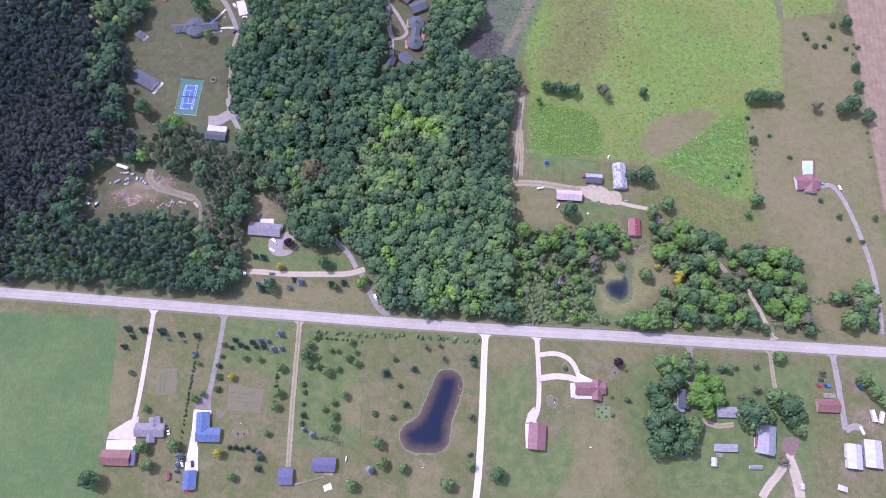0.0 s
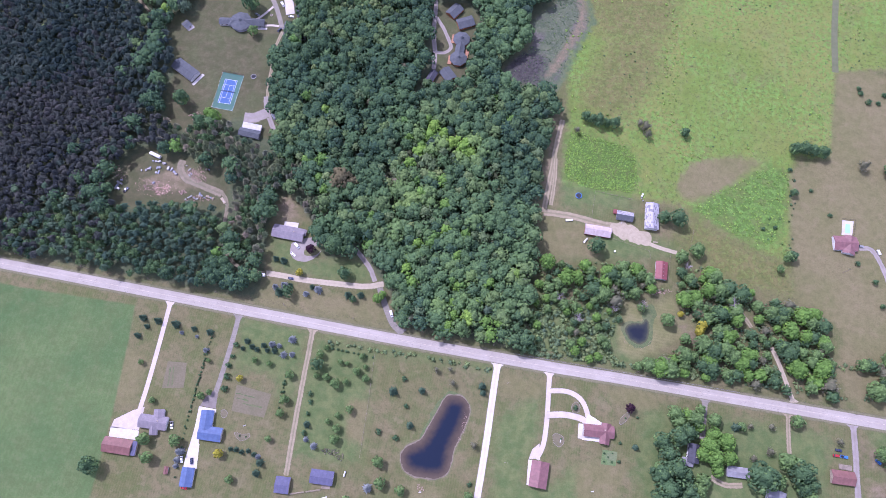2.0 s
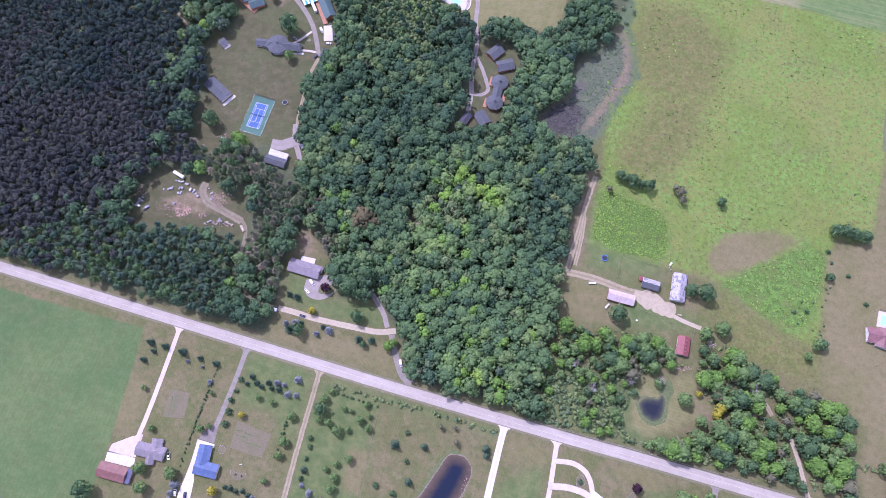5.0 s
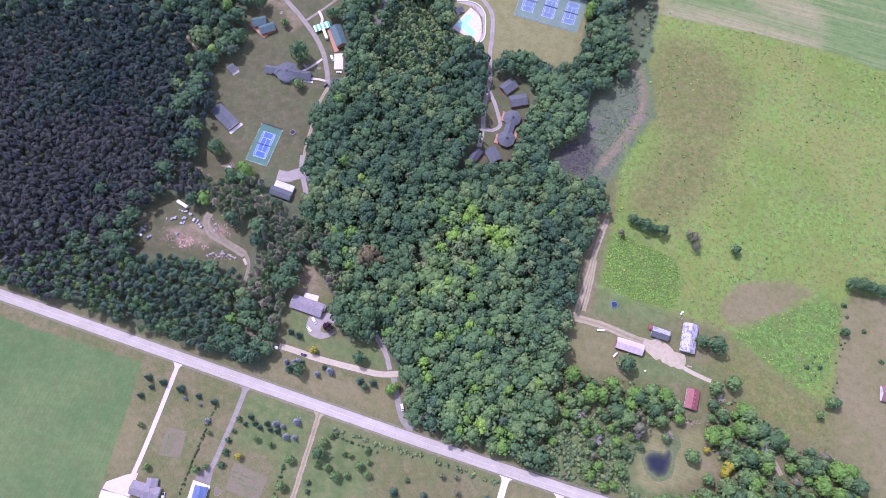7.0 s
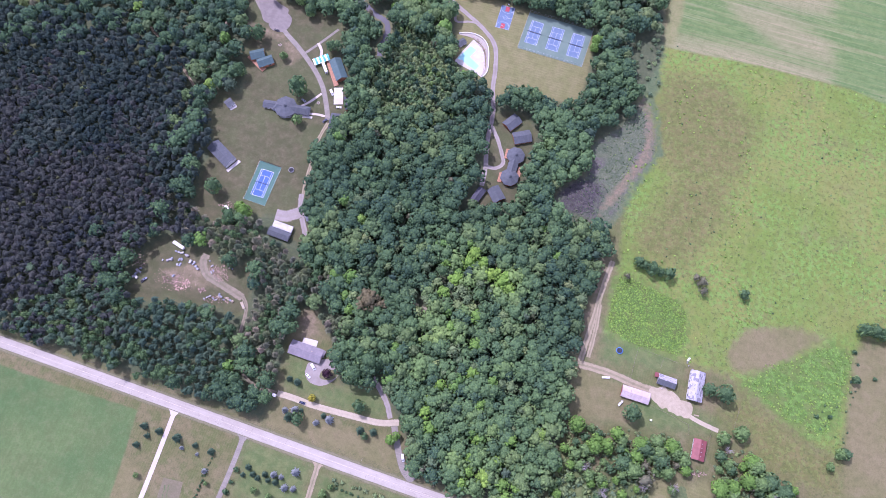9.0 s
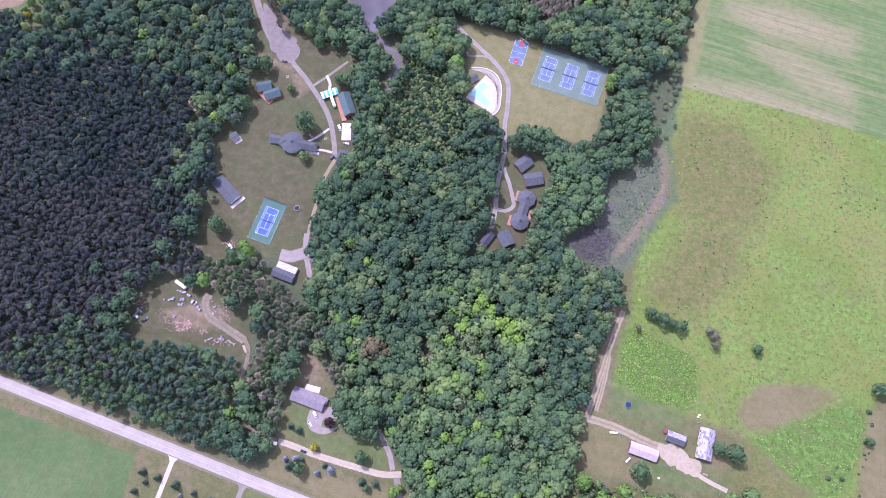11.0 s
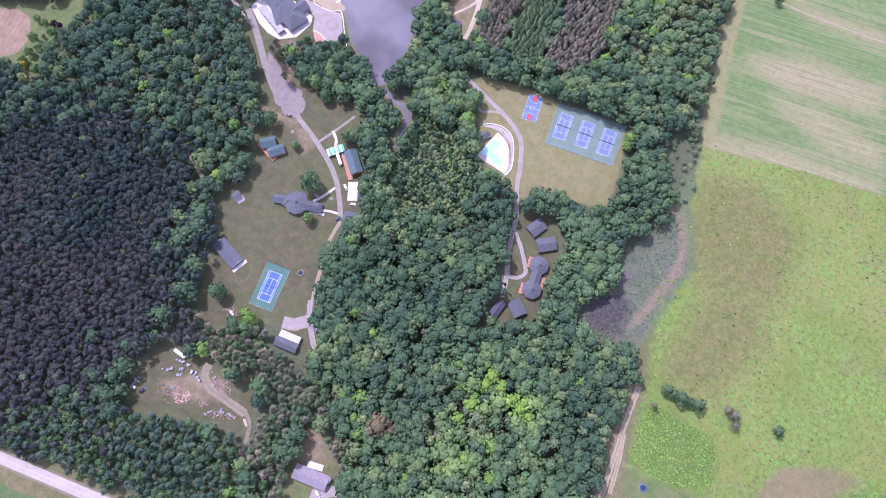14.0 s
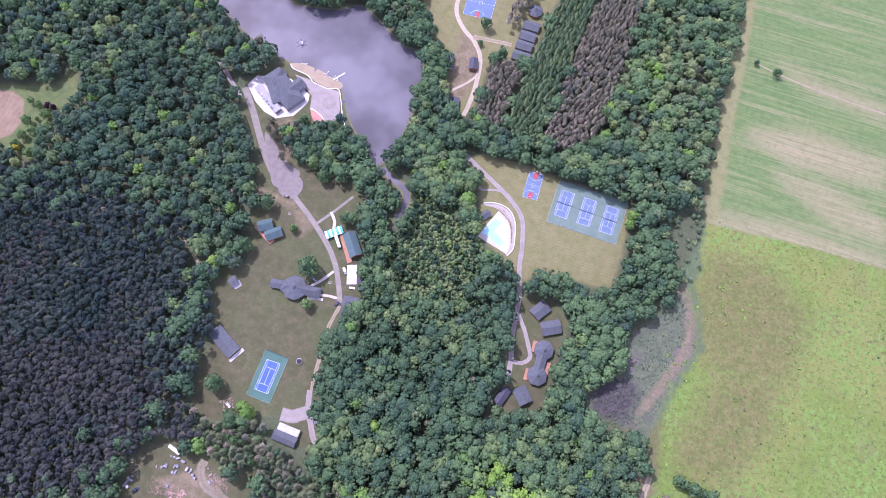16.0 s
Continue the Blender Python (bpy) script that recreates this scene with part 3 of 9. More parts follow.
def g_material():
    m = Mat("ground_cover", 0.95, 0.0, 0.1)
    n_big, n_mid, n_fine = m.noise(38, 4), m.noise(9, 5), m.noise(1.1, 4, 0.65)
    n_tuft = m.noise(2.6, 5, 0.7)
    edge = m.op("MULTIPLY", m.op("SUBTRACT", m.noise(6.0, 5, 0.65), 0.5), 14.0)

    def mask(name, soft, wild=1.0):
        return m.step(m.op("ADD", m.attr(name), m.op("MULTIPLY", edge, wild)), -soft, soft)

    def two(a, b, f, lo=0.35, hi=0.65):
        return m.mix(m.step(f, lo, hi), a, b)

    n_speck = m.noise(0.7, 3, 0.7)
    n_clump = m.noise(3.4, 4, 0.6)
    n_mottle = m.noise(5.5, 6, 0.72)
    lawn = two((0.120, 0.126, 0.055), (0.165, 0.145, 0.084), n_big)
    lawn = m.mix(m.step(n_mid, 0.44, 0.62, 0.0, 0.65), lawn, (0.098, 0.126, 0.046))
    lawn = m.mix(m.step(m.noise(20, 4), 0.52, 0.66, 0.0, 0.6), lawn, (0.180, 0.150, 0.092))
    lawn = m.mix(m.step(n_tuft, 0.5, 0.62, 0.0, 0.5), lawn, (0.080, 0.092, 0.040))
    lawn = m.mix(m.step(m.noise(12, 5, 0.7, m.scaled(1, 1, 1, 30.0)), 0.54, 0.64, 0.0, 0.6), lawn, (0.188, 0.164, 0.104))
    lawn = m.mix(m.step(m.wave(1.9, 1.5, "X"), 0.3, 0.8, 0.0, 0.12), lawn, (0.200, 0.180, 0.110))
    crop = two((0.074, 0.138, 0.054), (0.110, 0.168, 0.068), m.noise(70, 2))
    crop = m.mix(m.step(m.noise(16, 4), 0.45, 0.62, 0.0, 0.5), crop, (0.105, 0.142, 0.062))
    crop = m.mix(m.step(m.wave(3.2, 0.6, "X"), 0.2, 0.8, 0.0, 0.15), crop, (0.072, 0.118, 0.050))
    n_field = m.noise(75, 3, 0.5)
    meadow = two((0.140, 0.198, 0.044), (0.186, 0.208, 0.062), n_field, 0.42, 0.58)
    meadow = m.mix(m.step(m.noise(30, 5, 0.62), 0.52, 0.64, 0.0, 0.5), meadow, (0.150, 0.158, 0.068))
    meadow = m.mix(m.step(m.noise(17, 5, 0.65), 0.52, 0.62, 0.0, 0.75), meadow, (0.140, 0.225, 0.048))
    meadow = m.mix(m.step(m.noise(5, 5, 0.7), 0.46, 0.66, 0.0, 0.35), meadow, (0.115, 0.155, 0.042))
    many = m.step(m.noise(48, 4, 0.6), 0.38, 0.62, 0.15, 0.9)
    meadow = m.mix(m.op("MULTIPLY", m.step(n_clump, 0.49, 0.55), many), meadow, (0.145, 0.270, 0.060))
    meadow = m.mix(m.step(m.noise(1.0, 4, 0.6, m.scaled(0.22, 0.016, 1, 5.0)), 0.52, 0.62, 0.0, 0.3), meadow, (0.170, 0.212, 0.072))
    meadow = m.mix(m.step(n_tuft, 0.53, 0.62, 0.0, 0.7), meadow, (0.072, 0.098, 0.036))
    # browner meadow grass, its darker tone partly painted cloud shadow
    olive = two((0.122, 0.138, 0.046), (0.156, 0.146, 0.062), n_mid)
    olive = m.mix(m.op("MULTIPLY", m.step(n_clump, 0.50, 0.58), 0.5), olive, (0.160, 0.215, 0.062))
    olive = m.mix(m.step(n_tuft, 0.52, 0.62, 0.0, 0.6), olive, (0.080, 0.095, 0.038))
    lush = two((0.095, 0.190, 0.040), (0.145, 0.285, 0.060), n_clump, 0.45, 0.55)
    lush = m.mix(m.step(m.noise(4.0, 5, 0.7), 0.48, 0.56, 0.0, 0.7), lush, (0.085, 0.150, 0.034))
    lush = m.mix(m.step(m.noise(14, 4, 0.6), 0.5, 0.6, 0.0, 0.6), lush, (0.130, 0.160, 0.052))
    lush = m.mix(m.step(n_speck, 0.48, 0.58, 0.0, 0.7), lush, (0.058, 0.100, 0.028))
    dry = two((0.184, 0.162, 0.092), (0.156, 0.150, 0.074), n_big)
    dry = m.mix(m.step(n_mid, 0.5, 0.66, 0.0, 0.5), dry, (0.208, 0.172, 0.108))
    dry = m.mix(m.step(n_tuft, 0.50, 0.66, 0.0, 0.4), dry, (0.112, 0.122, 0.052))
    mown = two((0.178, 0.180, 0.082), (0.212, 0.196, 0.104), n_mid)
    mown = m.mix(m.step(m.wave(2.4, 0.8, "Y"), 0.3, 0.7, 0.0, 0.2), mown, (0.130, 0.138, 0.062))
    margin = two((0.190, 0.205, 0.095), (0.225, 0.220, 0.115), n_tuft)
    bare = two((0.235, 0.185, 0.138), (0.160, 0.134, 0.092), n_mid)
    bare = m.mix(m.step(n_tuft, 0.45, 0.65, 0.0, 0.6), bare, (0.129, 0.122, 0.065))
    marsh = two((0.075, 0.105, 0.070), (0.105, 0.130, 0.085), m.noise(9, 4))
    marsh = m.mix(m.step(m.noise(21, 4, 0.6), 0.52, 0.62, 0.0, 0.7), marsh, (0.125, 0.098, 0.125))
    marsh = m.mix(m.step(m.noise(1.6, 4, 0.7), 0.48, 0.62, 0.0, 0.65), marsh, (0.175, 0.185, 0.155))
    marsh = m.mix(m.step(n_speck, 0.5, 0.62, 0.0, 0.6), marsh, (0.045, 0.058, 0.042))
    mire = two((0.038, 0.034, 0.046), (0.075, 0.066, 0.082), n_tuft, 0.42, 0.58)
    mire = m.mix(m.step(n_speck, 0.52, 0.6, 0.0, 0.5), mire, (0.120, 0.130, 0.100))
    fringe = two((0.212, 0.162, 0.122), (0.140, 0.132, 0.090), n_tuft, 0.42, 0.58)
    fringe = m.mix(m.step(n_speck, 0.5, 0.62, 0.0, 0.4), fringe, (0.250, 0.200, 0.155))
    sedge = two((0.075, 0.120, 0.066), (0.110, 0.150, 0.080), n_tuft)
    plough = two((0.235, 0.172, 0.128), (0.285, 0.210, 0.158), n_mid)
    plough = m.mix(m.step(m.wave(4.5, 0.4, "X"), 0.2, 0.9, 0.0, 0.3), plough, (0.205, 0.145, 0.115))
    rows = m.noise(1.0, 5, 0.6, m.scaled(0.005, 0.13, 1, -4.0))
    fine_rows = m.noise(1.0, 4, 0.7, m.scaled(0.012, 0.45, 1, -4.0))
    stubble = two((0.098, 0.172, 0.062), (0.138, 0.200, 0.078), m.noise(1.0, 3, 0.6, m.scaled(0.02, 0.25, 1, -4.0)))
    stubble = m.mix(m.step(rows, 0.55, 0.62, 0.0, 0.5), stubble, (0.225, 0.225, 0.125))
    straw = m.step(m.op("ADD", m.attr("straw"), m.op("MULTIPLY", m.op("SUBTRACT", fine_rows, 0.5), 64.0)), -10.0, 8.0, 0.0, 0.92)
    stubble = m.mix(straw, stubble, two((0.300, 0.262, 0.168), (0.205, 0.215, 0.115), fine_rows, 0.40, 0.60))
    stubble = m.mix(m.step(m.noise(1.0, 3, 0.7, m.scaled(0.006, 0.9, 1, -4.0)), 0.56, 0.64, 0.0, 0.45), stubble, (0.300, 0.290, 0.190))
    green = two((0.090, 0.135, 0.052), (0.135, 0.165, 0.070), n_mid)
    # thin camp grass, with the shade of cloud painted into its tone
    worn = two((0.076, 0.082, 0.044), (0.104, 0.096, 0.060), n_mid)
    worn = m.mix(m.step(n_big, 0.45, 0.6, 0.0, 0.5), worn, (0.090, 0.110, 0.052))
    litter = two((0.066, 0.086, 0.056), (0.094, 0.116, 0.066), n_tuft)
    c = lawn
    for name, tone, soft, wild in (("green", green, 7.0, 1.6), ("worn", worn, 3.0, 0.6), ("mown", mown, 4.0, 0.8), ("meadow", meadow, 4.0, 1.0), ("olive", olive, 14.0, 3.0), ("lush", lush, 6.0, 2.0), ("dry", dry, 4.0, 1.0), ("sedge", sedge, 3.0, 1.2), ("marsh", marsh, 3.0, 1.2), ("mire", mire, 5.0, 2.0), ("fringe", fringe, 3.0, 1.0),
                                   ("crop", crop, 1.2, 0.12), ("plough", plough, 1.2, 0.15), ("stubble", stubble, 1.5, 0.25), ("margin", margin, 3.0, 0.5), ("wood", litter, 3.0, 0.6), ("bare", bare, 4.0, 1.1)):
        c = m.mix(mask(name, soft, wild), c, tone)
    c = m.mix(m.step(n_mottle, 0.46, 0.62, 0.0, 0.20), c, (0.070, 0.082, 0.036))
    c = m.mix(m.step(n_mottle, 0.52, 0.36, 0.0, 0.14), c, (0.230, 0.205, 0.135))
    c = m.mix(m.step(n_fine, 0.46, 0.60, 0.0, 0.15), c, (0.058, 0.066, 0.030))
    c = m.mix(m.step(n_speck, 0.54, 0.64, 0.0, 0.09), c, (0.270, 0.255, 0.155))
    # one gain over every ground colour: brighter, with a little less blue
    c = m.mix(1.0, c, (1.36, 1.36, 1.26), "MULTIPLY")
    m.bump(m.op("ADD", n_fine, m.op("MULTIPLY", n_tuft, 1.5)), 0.4, 0.4)
    return m.color(c)


def build_ground():
    ny, nx = gx.shape
    tz = np.zeros(gx.shape)
    for ring in (LAKE, POND, SMALL_POND):
        tz = np.minimum(tz, -0.18 * np.clip(signed(gx, gy, smooth_ring(ring, 4)) - 0.5, 0, 12))
    ids = np.arange(nx * ny).reshape(ny, nx)
    faces = np.stack([ids[:-1, :-1], ids[:-1, 1:], ids[1:, 1:], ids[1:, :-1]], -1).reshape(-1, 4)
    me = bpy.data.meshes.new("ground")
    me.from_pydata(np.stack([gx, gy, tz], -1).reshape(-1, 3).tolist(), [], faces.tolist())
    for name, polys in COVER.items():
        me.attributes.new(name, "FLOAT", "POINT").data.foreach_set("value", cover_of(polys).ravel().astype(np.float32))
    me.attributes.new("wood", "FLOAT", "POINT").data.foreach_set("value", wood_of(gx, gy).ravel().astype(np.float32))
    me.materials.append(g_material())
    tagged(new("ground", me), "open grass, meadow, crops and woodland floor", "ground", "", "structure")


POND = [(-2.8, -31.6), (6.8, -33.4), (10.9, -42.4), (8.3, -55.1), (4.3, -69.8), (3.2, -84), (-2.5, -91.6), (-16.9, -93.5), (-28.4, -91.2), (-33.4, -82.8), (-30.7, -75.4), (-21.3, -67.7), (-17.1, -57.1), (-12.6, -44.2), (-9.1, -34.6)]
SMALL_POND = [(118.6, 43.9), (123, 48.7), (131.2, 50.2), (133.8, 54), (137, 50.9), (137.7, 42), (135.9, 36.4), (131.3, 32.9), (124.6, 34.3), (120.2, 38.6)]
build_ground()

# ---- surfaces of roads, drives and water ----
def paving(name, a, b, stain, size=4.0, rough=0.9, verge=0.0, ruts=0.0, cracks=0.0):
    m = Mat(name, rough, 0.0, 0.2)
    c = m.mix(m.step(m.noise(size, 4), 0.3, 0.7), a, b)
    c = m.mix(m.step(m.noise(0.5, 4, 0.7), 0.35, 0.75, 0.0, 0.45), c, stain)
    c = m.mix(m.step(m.noise(14, 3), 0.5, 0.7, 0.0, 0.4), c, stain)
    if cracks:
        lines = m.op("SUBTRACT", 1.0, m.step(m.op("ABSOLUTE", m.op("SUBTRACT", m.noise(7.0, 3, 0.5), 0.5)), 0.0, 0.006))
        c = m.mix(m.op("MULTIPLY", lines, cracks), c, tuple(v * 0.6 for v in stain))
        c = m.mix(m.step(m.noise(1.0, 3, 0.5, m.scaled(0.02, 0.9, 1)), 0.5, 0.62, 0.0, 0.35), c, tuple(v * 1.12 for v in b))
    if verge or ruts:
        u = m.op("ABSOLUTE", m.attr("across"))
        rough_edge = m.op("MULTIPLY", m.op("SUBTRACT", m.noise(1.6, 5, 0.7), 0.5), 1.4)
        grass = m.mix(m.step(m.noise(1.2, 4), 0.35, 0.65), (0.105, 0.115, 0.052), (0.150, 0.140, 0.080))
        if verge:
            c = m.mix(m.step(m.op("ADD", u, m.op("MULTIPLY", rough_edge, verge)), 0.80, 1.0), c, grass)
        if ruts:
            mid = m.step(m.op("ADD", u, m.op("MULTIPLY", rough_edge, 0.35)), 0.18, 0.32, ruts, 0.0)
            c = m.mix(mid, c, grass)
    m.bump(m.noise(0.3, 4), 0.4, 0.05)
    return m.color(c)


SURF = {
    "road": paving("road_asphalt", (0.350, 0.314, 0.276), (0.405, 0.367, 0.324), (0.292, 0.262, 0.230), 9.0, 0.9, 0.10, 0.0, 0.6),
    "asphalt": paving("drive_asphalt", (0.210, 0.190, 0.166), (0.262, 0.238, 0.208), (0.165, 0.150, 0.128), 4.0, 0.9, 0.25, 0.0, 0.4),
    "gravel": paving("grey_gravel", (0.270, 0.238, 0.225), (0.325, 0.290, 0.272), (0.205, 0.178, 0.155), 4.0, 0.9, 0.45, 0.15),
    "pale": paving("pale_concrete", (0.480, 0.420, 0.390), (0.560, 0.500, 0.475), (0.360, 0.310, 0.265), 4.0, 0.9, 0.20),
    "white": paving("crushed_stone", (0.540, 0.498, 0.465), (0.620, 0.575, 0.545), (0.430, 0.380, 0.335), 4.0, 0.9, 0.25, 0.12),
    "sand": paving("pale_sand", (0.395, 0.340, 0.255), (0.455, 0.398, 0.305), (0.290, 0.245, 0.170), 3.0, 0.9, 0.50, 0.10),
    "grass": paving("mown_grass_path", (0.120, 0.138, 0.075), (0.150, 0.152, 0.092), (0.100, 0.120, 0.055), 3.0, 0.9, 0.6),
    "earth": paving("brown_earth", (0.270, 0.222, 0.172), (0.205, 0.175, 0.126), (0.130, 0.130, 0.078), 3.0, 0.9, 0.90, 0.35),
    "dirt": paving("sandy_dirt", (0.350, 0.290, 0.205), (0.290, 0.242, 0.165), (0.188, 0.176, 0.102), 3.0, 0.9, 0.60, 0.45),
}
FLAT = {
    "pale": paving("yard_gravel", (0.480, 0.420, 0.390), (0.560, 0.500, 0.475), (0.340, 0.290, 0.240)),
    "dirt": paving("yard_dirt", (0.430, 0.365, 0.275), (0.350, 0.298, 0.215), (0.225, 0.205, 0.125), 3.0),
    "asphalt": paving("court_asphalt", (0.190, 0.166, 0.155), (0.235, 0.208, 0.195), (0.150, 0.133, 0.120)),
    "gravel": paving("court_gravel", (0.270, 0.238, 0.225), (0.325, 0.290, 0.272), (0.205, 0.178, 0.155)),
}
LINE_YELLOW = plain("yellow_line", (0.52, 0.46, 0.36), 0.7)
SHOULDER = paving("gravel_shoulder", (0.170, 0.165, 0.095), (0.210, 0.185, 0.125), (0.110, 0.125, 0.055), 3.0, 0.9, 0.4)

ROAD = [(-1500, 3.0), (-700, 2.6), (-400, 2.2), (-270, 2.0), (-157, 1.7), (-67, 1.6), (0, 2.1), (65, 2.9), (131, 4.4), (218, 5.5), (334, 7.6), (700, 13), (1500, 22)]
ribbon("road_shoulder", ROAD, 12.4, 0.02, SHOULDER, 0.6, "gravel and thin grass beside the road", "road shoulder", 30)
ribbon("road", ROAD, 9.0, 0.06, SURF["road"], 0.08, "straight grey asphalt country road", "road", 30)
ribbon("road_line", ROAD, 0.22, 0.075, LINE_YELLOW, 0.0, "faded yellow centre line", "road line", 30)
ROAD_LINE = smooth_line(ROAD, 60)
for k, (name, line, width, surf, label) in enumerate(LANES):
    ribbon(name, line, width * (1.15 if surf in ("dirt", "gravel", "earth") else 1.04), 0.03 + 0.0005 * k, SURF[surf], 0.35 if surf in ("dirt", "gravel", "earth") else 0.12, label, name.replace("_", " "), 12, "structure", 2, ROAD_LINE)


def water(name, deep, rough=0.06, size=16, spread=1.2):
    m = Mat(name, rough, 0.0, 0.5)
    m.b.inputs["IOR"].default_value = 1.33
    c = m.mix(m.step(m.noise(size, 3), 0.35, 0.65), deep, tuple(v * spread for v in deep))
    m.bump(m.noise(1.4, 3), 0.06, 0.05)
    return m.color(c)


MUD = paving("pond_mud", (0.170, 0.140, 0.110), (0.235, 0.190, 0.155), (0.100, 0.092, 0.058), 2.0)
REEDS = paving("shore_weeds", (0.120, 0.135, 0.058), (0.190, 0.170, 0.095), (0.075, 0.095, 0.035), 2.0)
WEEDS = paving("bank_weeds", (0.070, 0.110, 0.045), (0.115, 0.150, 0.060), (0.160, 0.150, 0.085), 1.6)
# broad pale and dark blotches put cloud reflections into the water colour
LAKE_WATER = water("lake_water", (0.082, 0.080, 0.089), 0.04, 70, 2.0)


def grow(pts, d):
    p = smooth_ring(pts, 4)
    c = p.mean(0)
    t = np.roll(p, -1, 0) - np.roll(p, 1, 0)
    nrm = np.stack([t[:, 1], -t[:, 0]], 1) / (np.linalg.norm(t, axis=1)[:, None] + 1e-9)
    area = np.sum(p[:, 0] * np.roll(p[:, 1], -1) - p[:, 1] * np.roll(p[:, 0], -1))
    return (p + nrm * d * (1 if area > 0 else -1)).tolist()


def murky(name, shore, mid, deep):
    m = Mat(name, 0.09, 0.0, 0.5)
    m.b.inputs["IOR"].default_value = 1.33
    u = m.op("ADD", m.attr("depth"), m.op("MULTIPLY", m.op("SUBTRACT", m.noise(5.0, 4, 0.6), 0.5), 0.5))
    c = m.mix(m.step(u, 0.0, 0.45), shore, mid)
    c = m.mix(m.step(u, 0.30, 0.95), c, deep)
    m.bump(m.noise(1.4, 3), 0.05, 0.05)
    return m.color(c)


MURKY = murky("pond_water", (0.100, 0.076, 0.056), (0.062, 0.048, 0.040), (0.012, 0.018, 0.036))
sheet("pond_shore", grow(POND, 1.6), 0.02, REEDS, False, 1.8, "weedy bank round a farm pond", "shore")
sheet("pond_shore", [(-10.5, -33), (-5.2, -28.8), (1.5, -31.2), (-0.3, -36.9), (-6.8, -36.1), (-10.5, -44), (-14.8, -53.6), (-17.4, -63.3), (-20.4, -67.6), (-22.3, -65.7), (-19, -55.2), (-16.5, -44.5)], 0.023, WEEDS, True, 1.2, "dense green weeds on a pond bank", "shore")
sheet("pond_shore", grow(POND, 0.8), 0.028, MUD, False, 1.1, "bare muddy rim of a farm pond", "shore")
basin("pond_water", POND, 0.035, MURKY, "dark blue farm pond with brown shallows", 9.5)
sheet("pond_shore", [(115.6, 44.2), (120.6, 50), (131, 51.3), (130.4, 59.6), (136.3, 65.8), (141.6, 61.2), (140.5, 52.4), (140.6, 40.1), (137.2, 32.8), (130.3, 29.7), (122.6, 32), (117.9, 37.9)], 0.02, WEEDS, True, 1.2, "weedy rim of a small pond", "shore")
MURKY_GREEN = murky("small_pond_water", (0.085, 0.092, 0.050), (0.032, 0.038, 0.036), (0.012, 0.016, 0.028))
basin("pond_water", SMALL_POND, 0.03, MURKY_GREEN, "small dark round pond", 6.0, 0.3)
sheet("lake_shore", grow(LAKE, 1.5), 0.02, REEDS, False, 0.9, "grassy lake bank", "shore")
sheet("lake_water", LAKE, 0.05, LAKE_WATER, True, 0.5, "calm grey lake with cloud reflections in its colour", "water")
ribbon("stream_bank", STREAM, 9.0, 0.02, REEDS, 0.9, "weedy stream bank", "shore")
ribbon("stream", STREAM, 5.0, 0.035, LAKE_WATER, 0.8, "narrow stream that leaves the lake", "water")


# ---- trees ----
def leaf_mat(name, shades, rough=0.9):
    """Foliage: a tint of its own for each tree, mottled by clumps."""
    m = Mat(name, rough, 0.0, 0.03, 1.0)
    a, b, c = shades
    t = m.attr("tint")
    col = m.mix(m.step(t, 0.0, 0.7), a, b)
    col = m.mix(m.step(t, 0.7, 1.0), col, c)
    hue = m.attr("hue")
    col = m.mix(m.step(hue, 0.30, 0.0, 0.0, 0.6), col, (a[0] * 0.72, a[1] * 0.80, a[2] * 1.15))
    col = m.mix(m.step(hue, 0.85, 1.0, 0.0, 0.5), col, (c[0] * 0.95, c[1] * 0.85, c[2] * 1.0))
    col = m.mix(m.step(m.island(), 0.0, 1.0, 0.0, 0.40), col, tuple(v * 0.6 for v in a))
    col = m.mix(m.step(m.noise(1.1, 4, 0.75), 0.46, 0.58, 0.0, 0.35), col, tuple(v * 0.55 for v in a))
    col = m.mix(m.step(m.noise(0.8, 3, 0.7, m.scaled(1, 1, 1, 40.0)), 0.52, 0.62, 0.0, 0.35), col, tuple(min(1.0, v * 1.3) for v in c))
    m.bump(m.noise(1.1, 4, 0.75), 0.6, 0.6)
    m.color(col)
    # leaves let part of the light through
    thin = m.t.nodes.new("ShaderNodeBsdfTranslucent")
    both = m.t.nodes.new("ShaderNodeMixShader")
    both.inputs[0].default_value = 0.3
    m.put(thin.inputs["Color"], col)
    m.t.links.new(m.b.outputs[0], both.inputs[1])
    m.t.links.new(thin.outputs[0], both.inputs[2])
    m.t.links.new(both.outputs[0], m.t.nodes["Material Output"].inputs["Surface"])
    return m.m


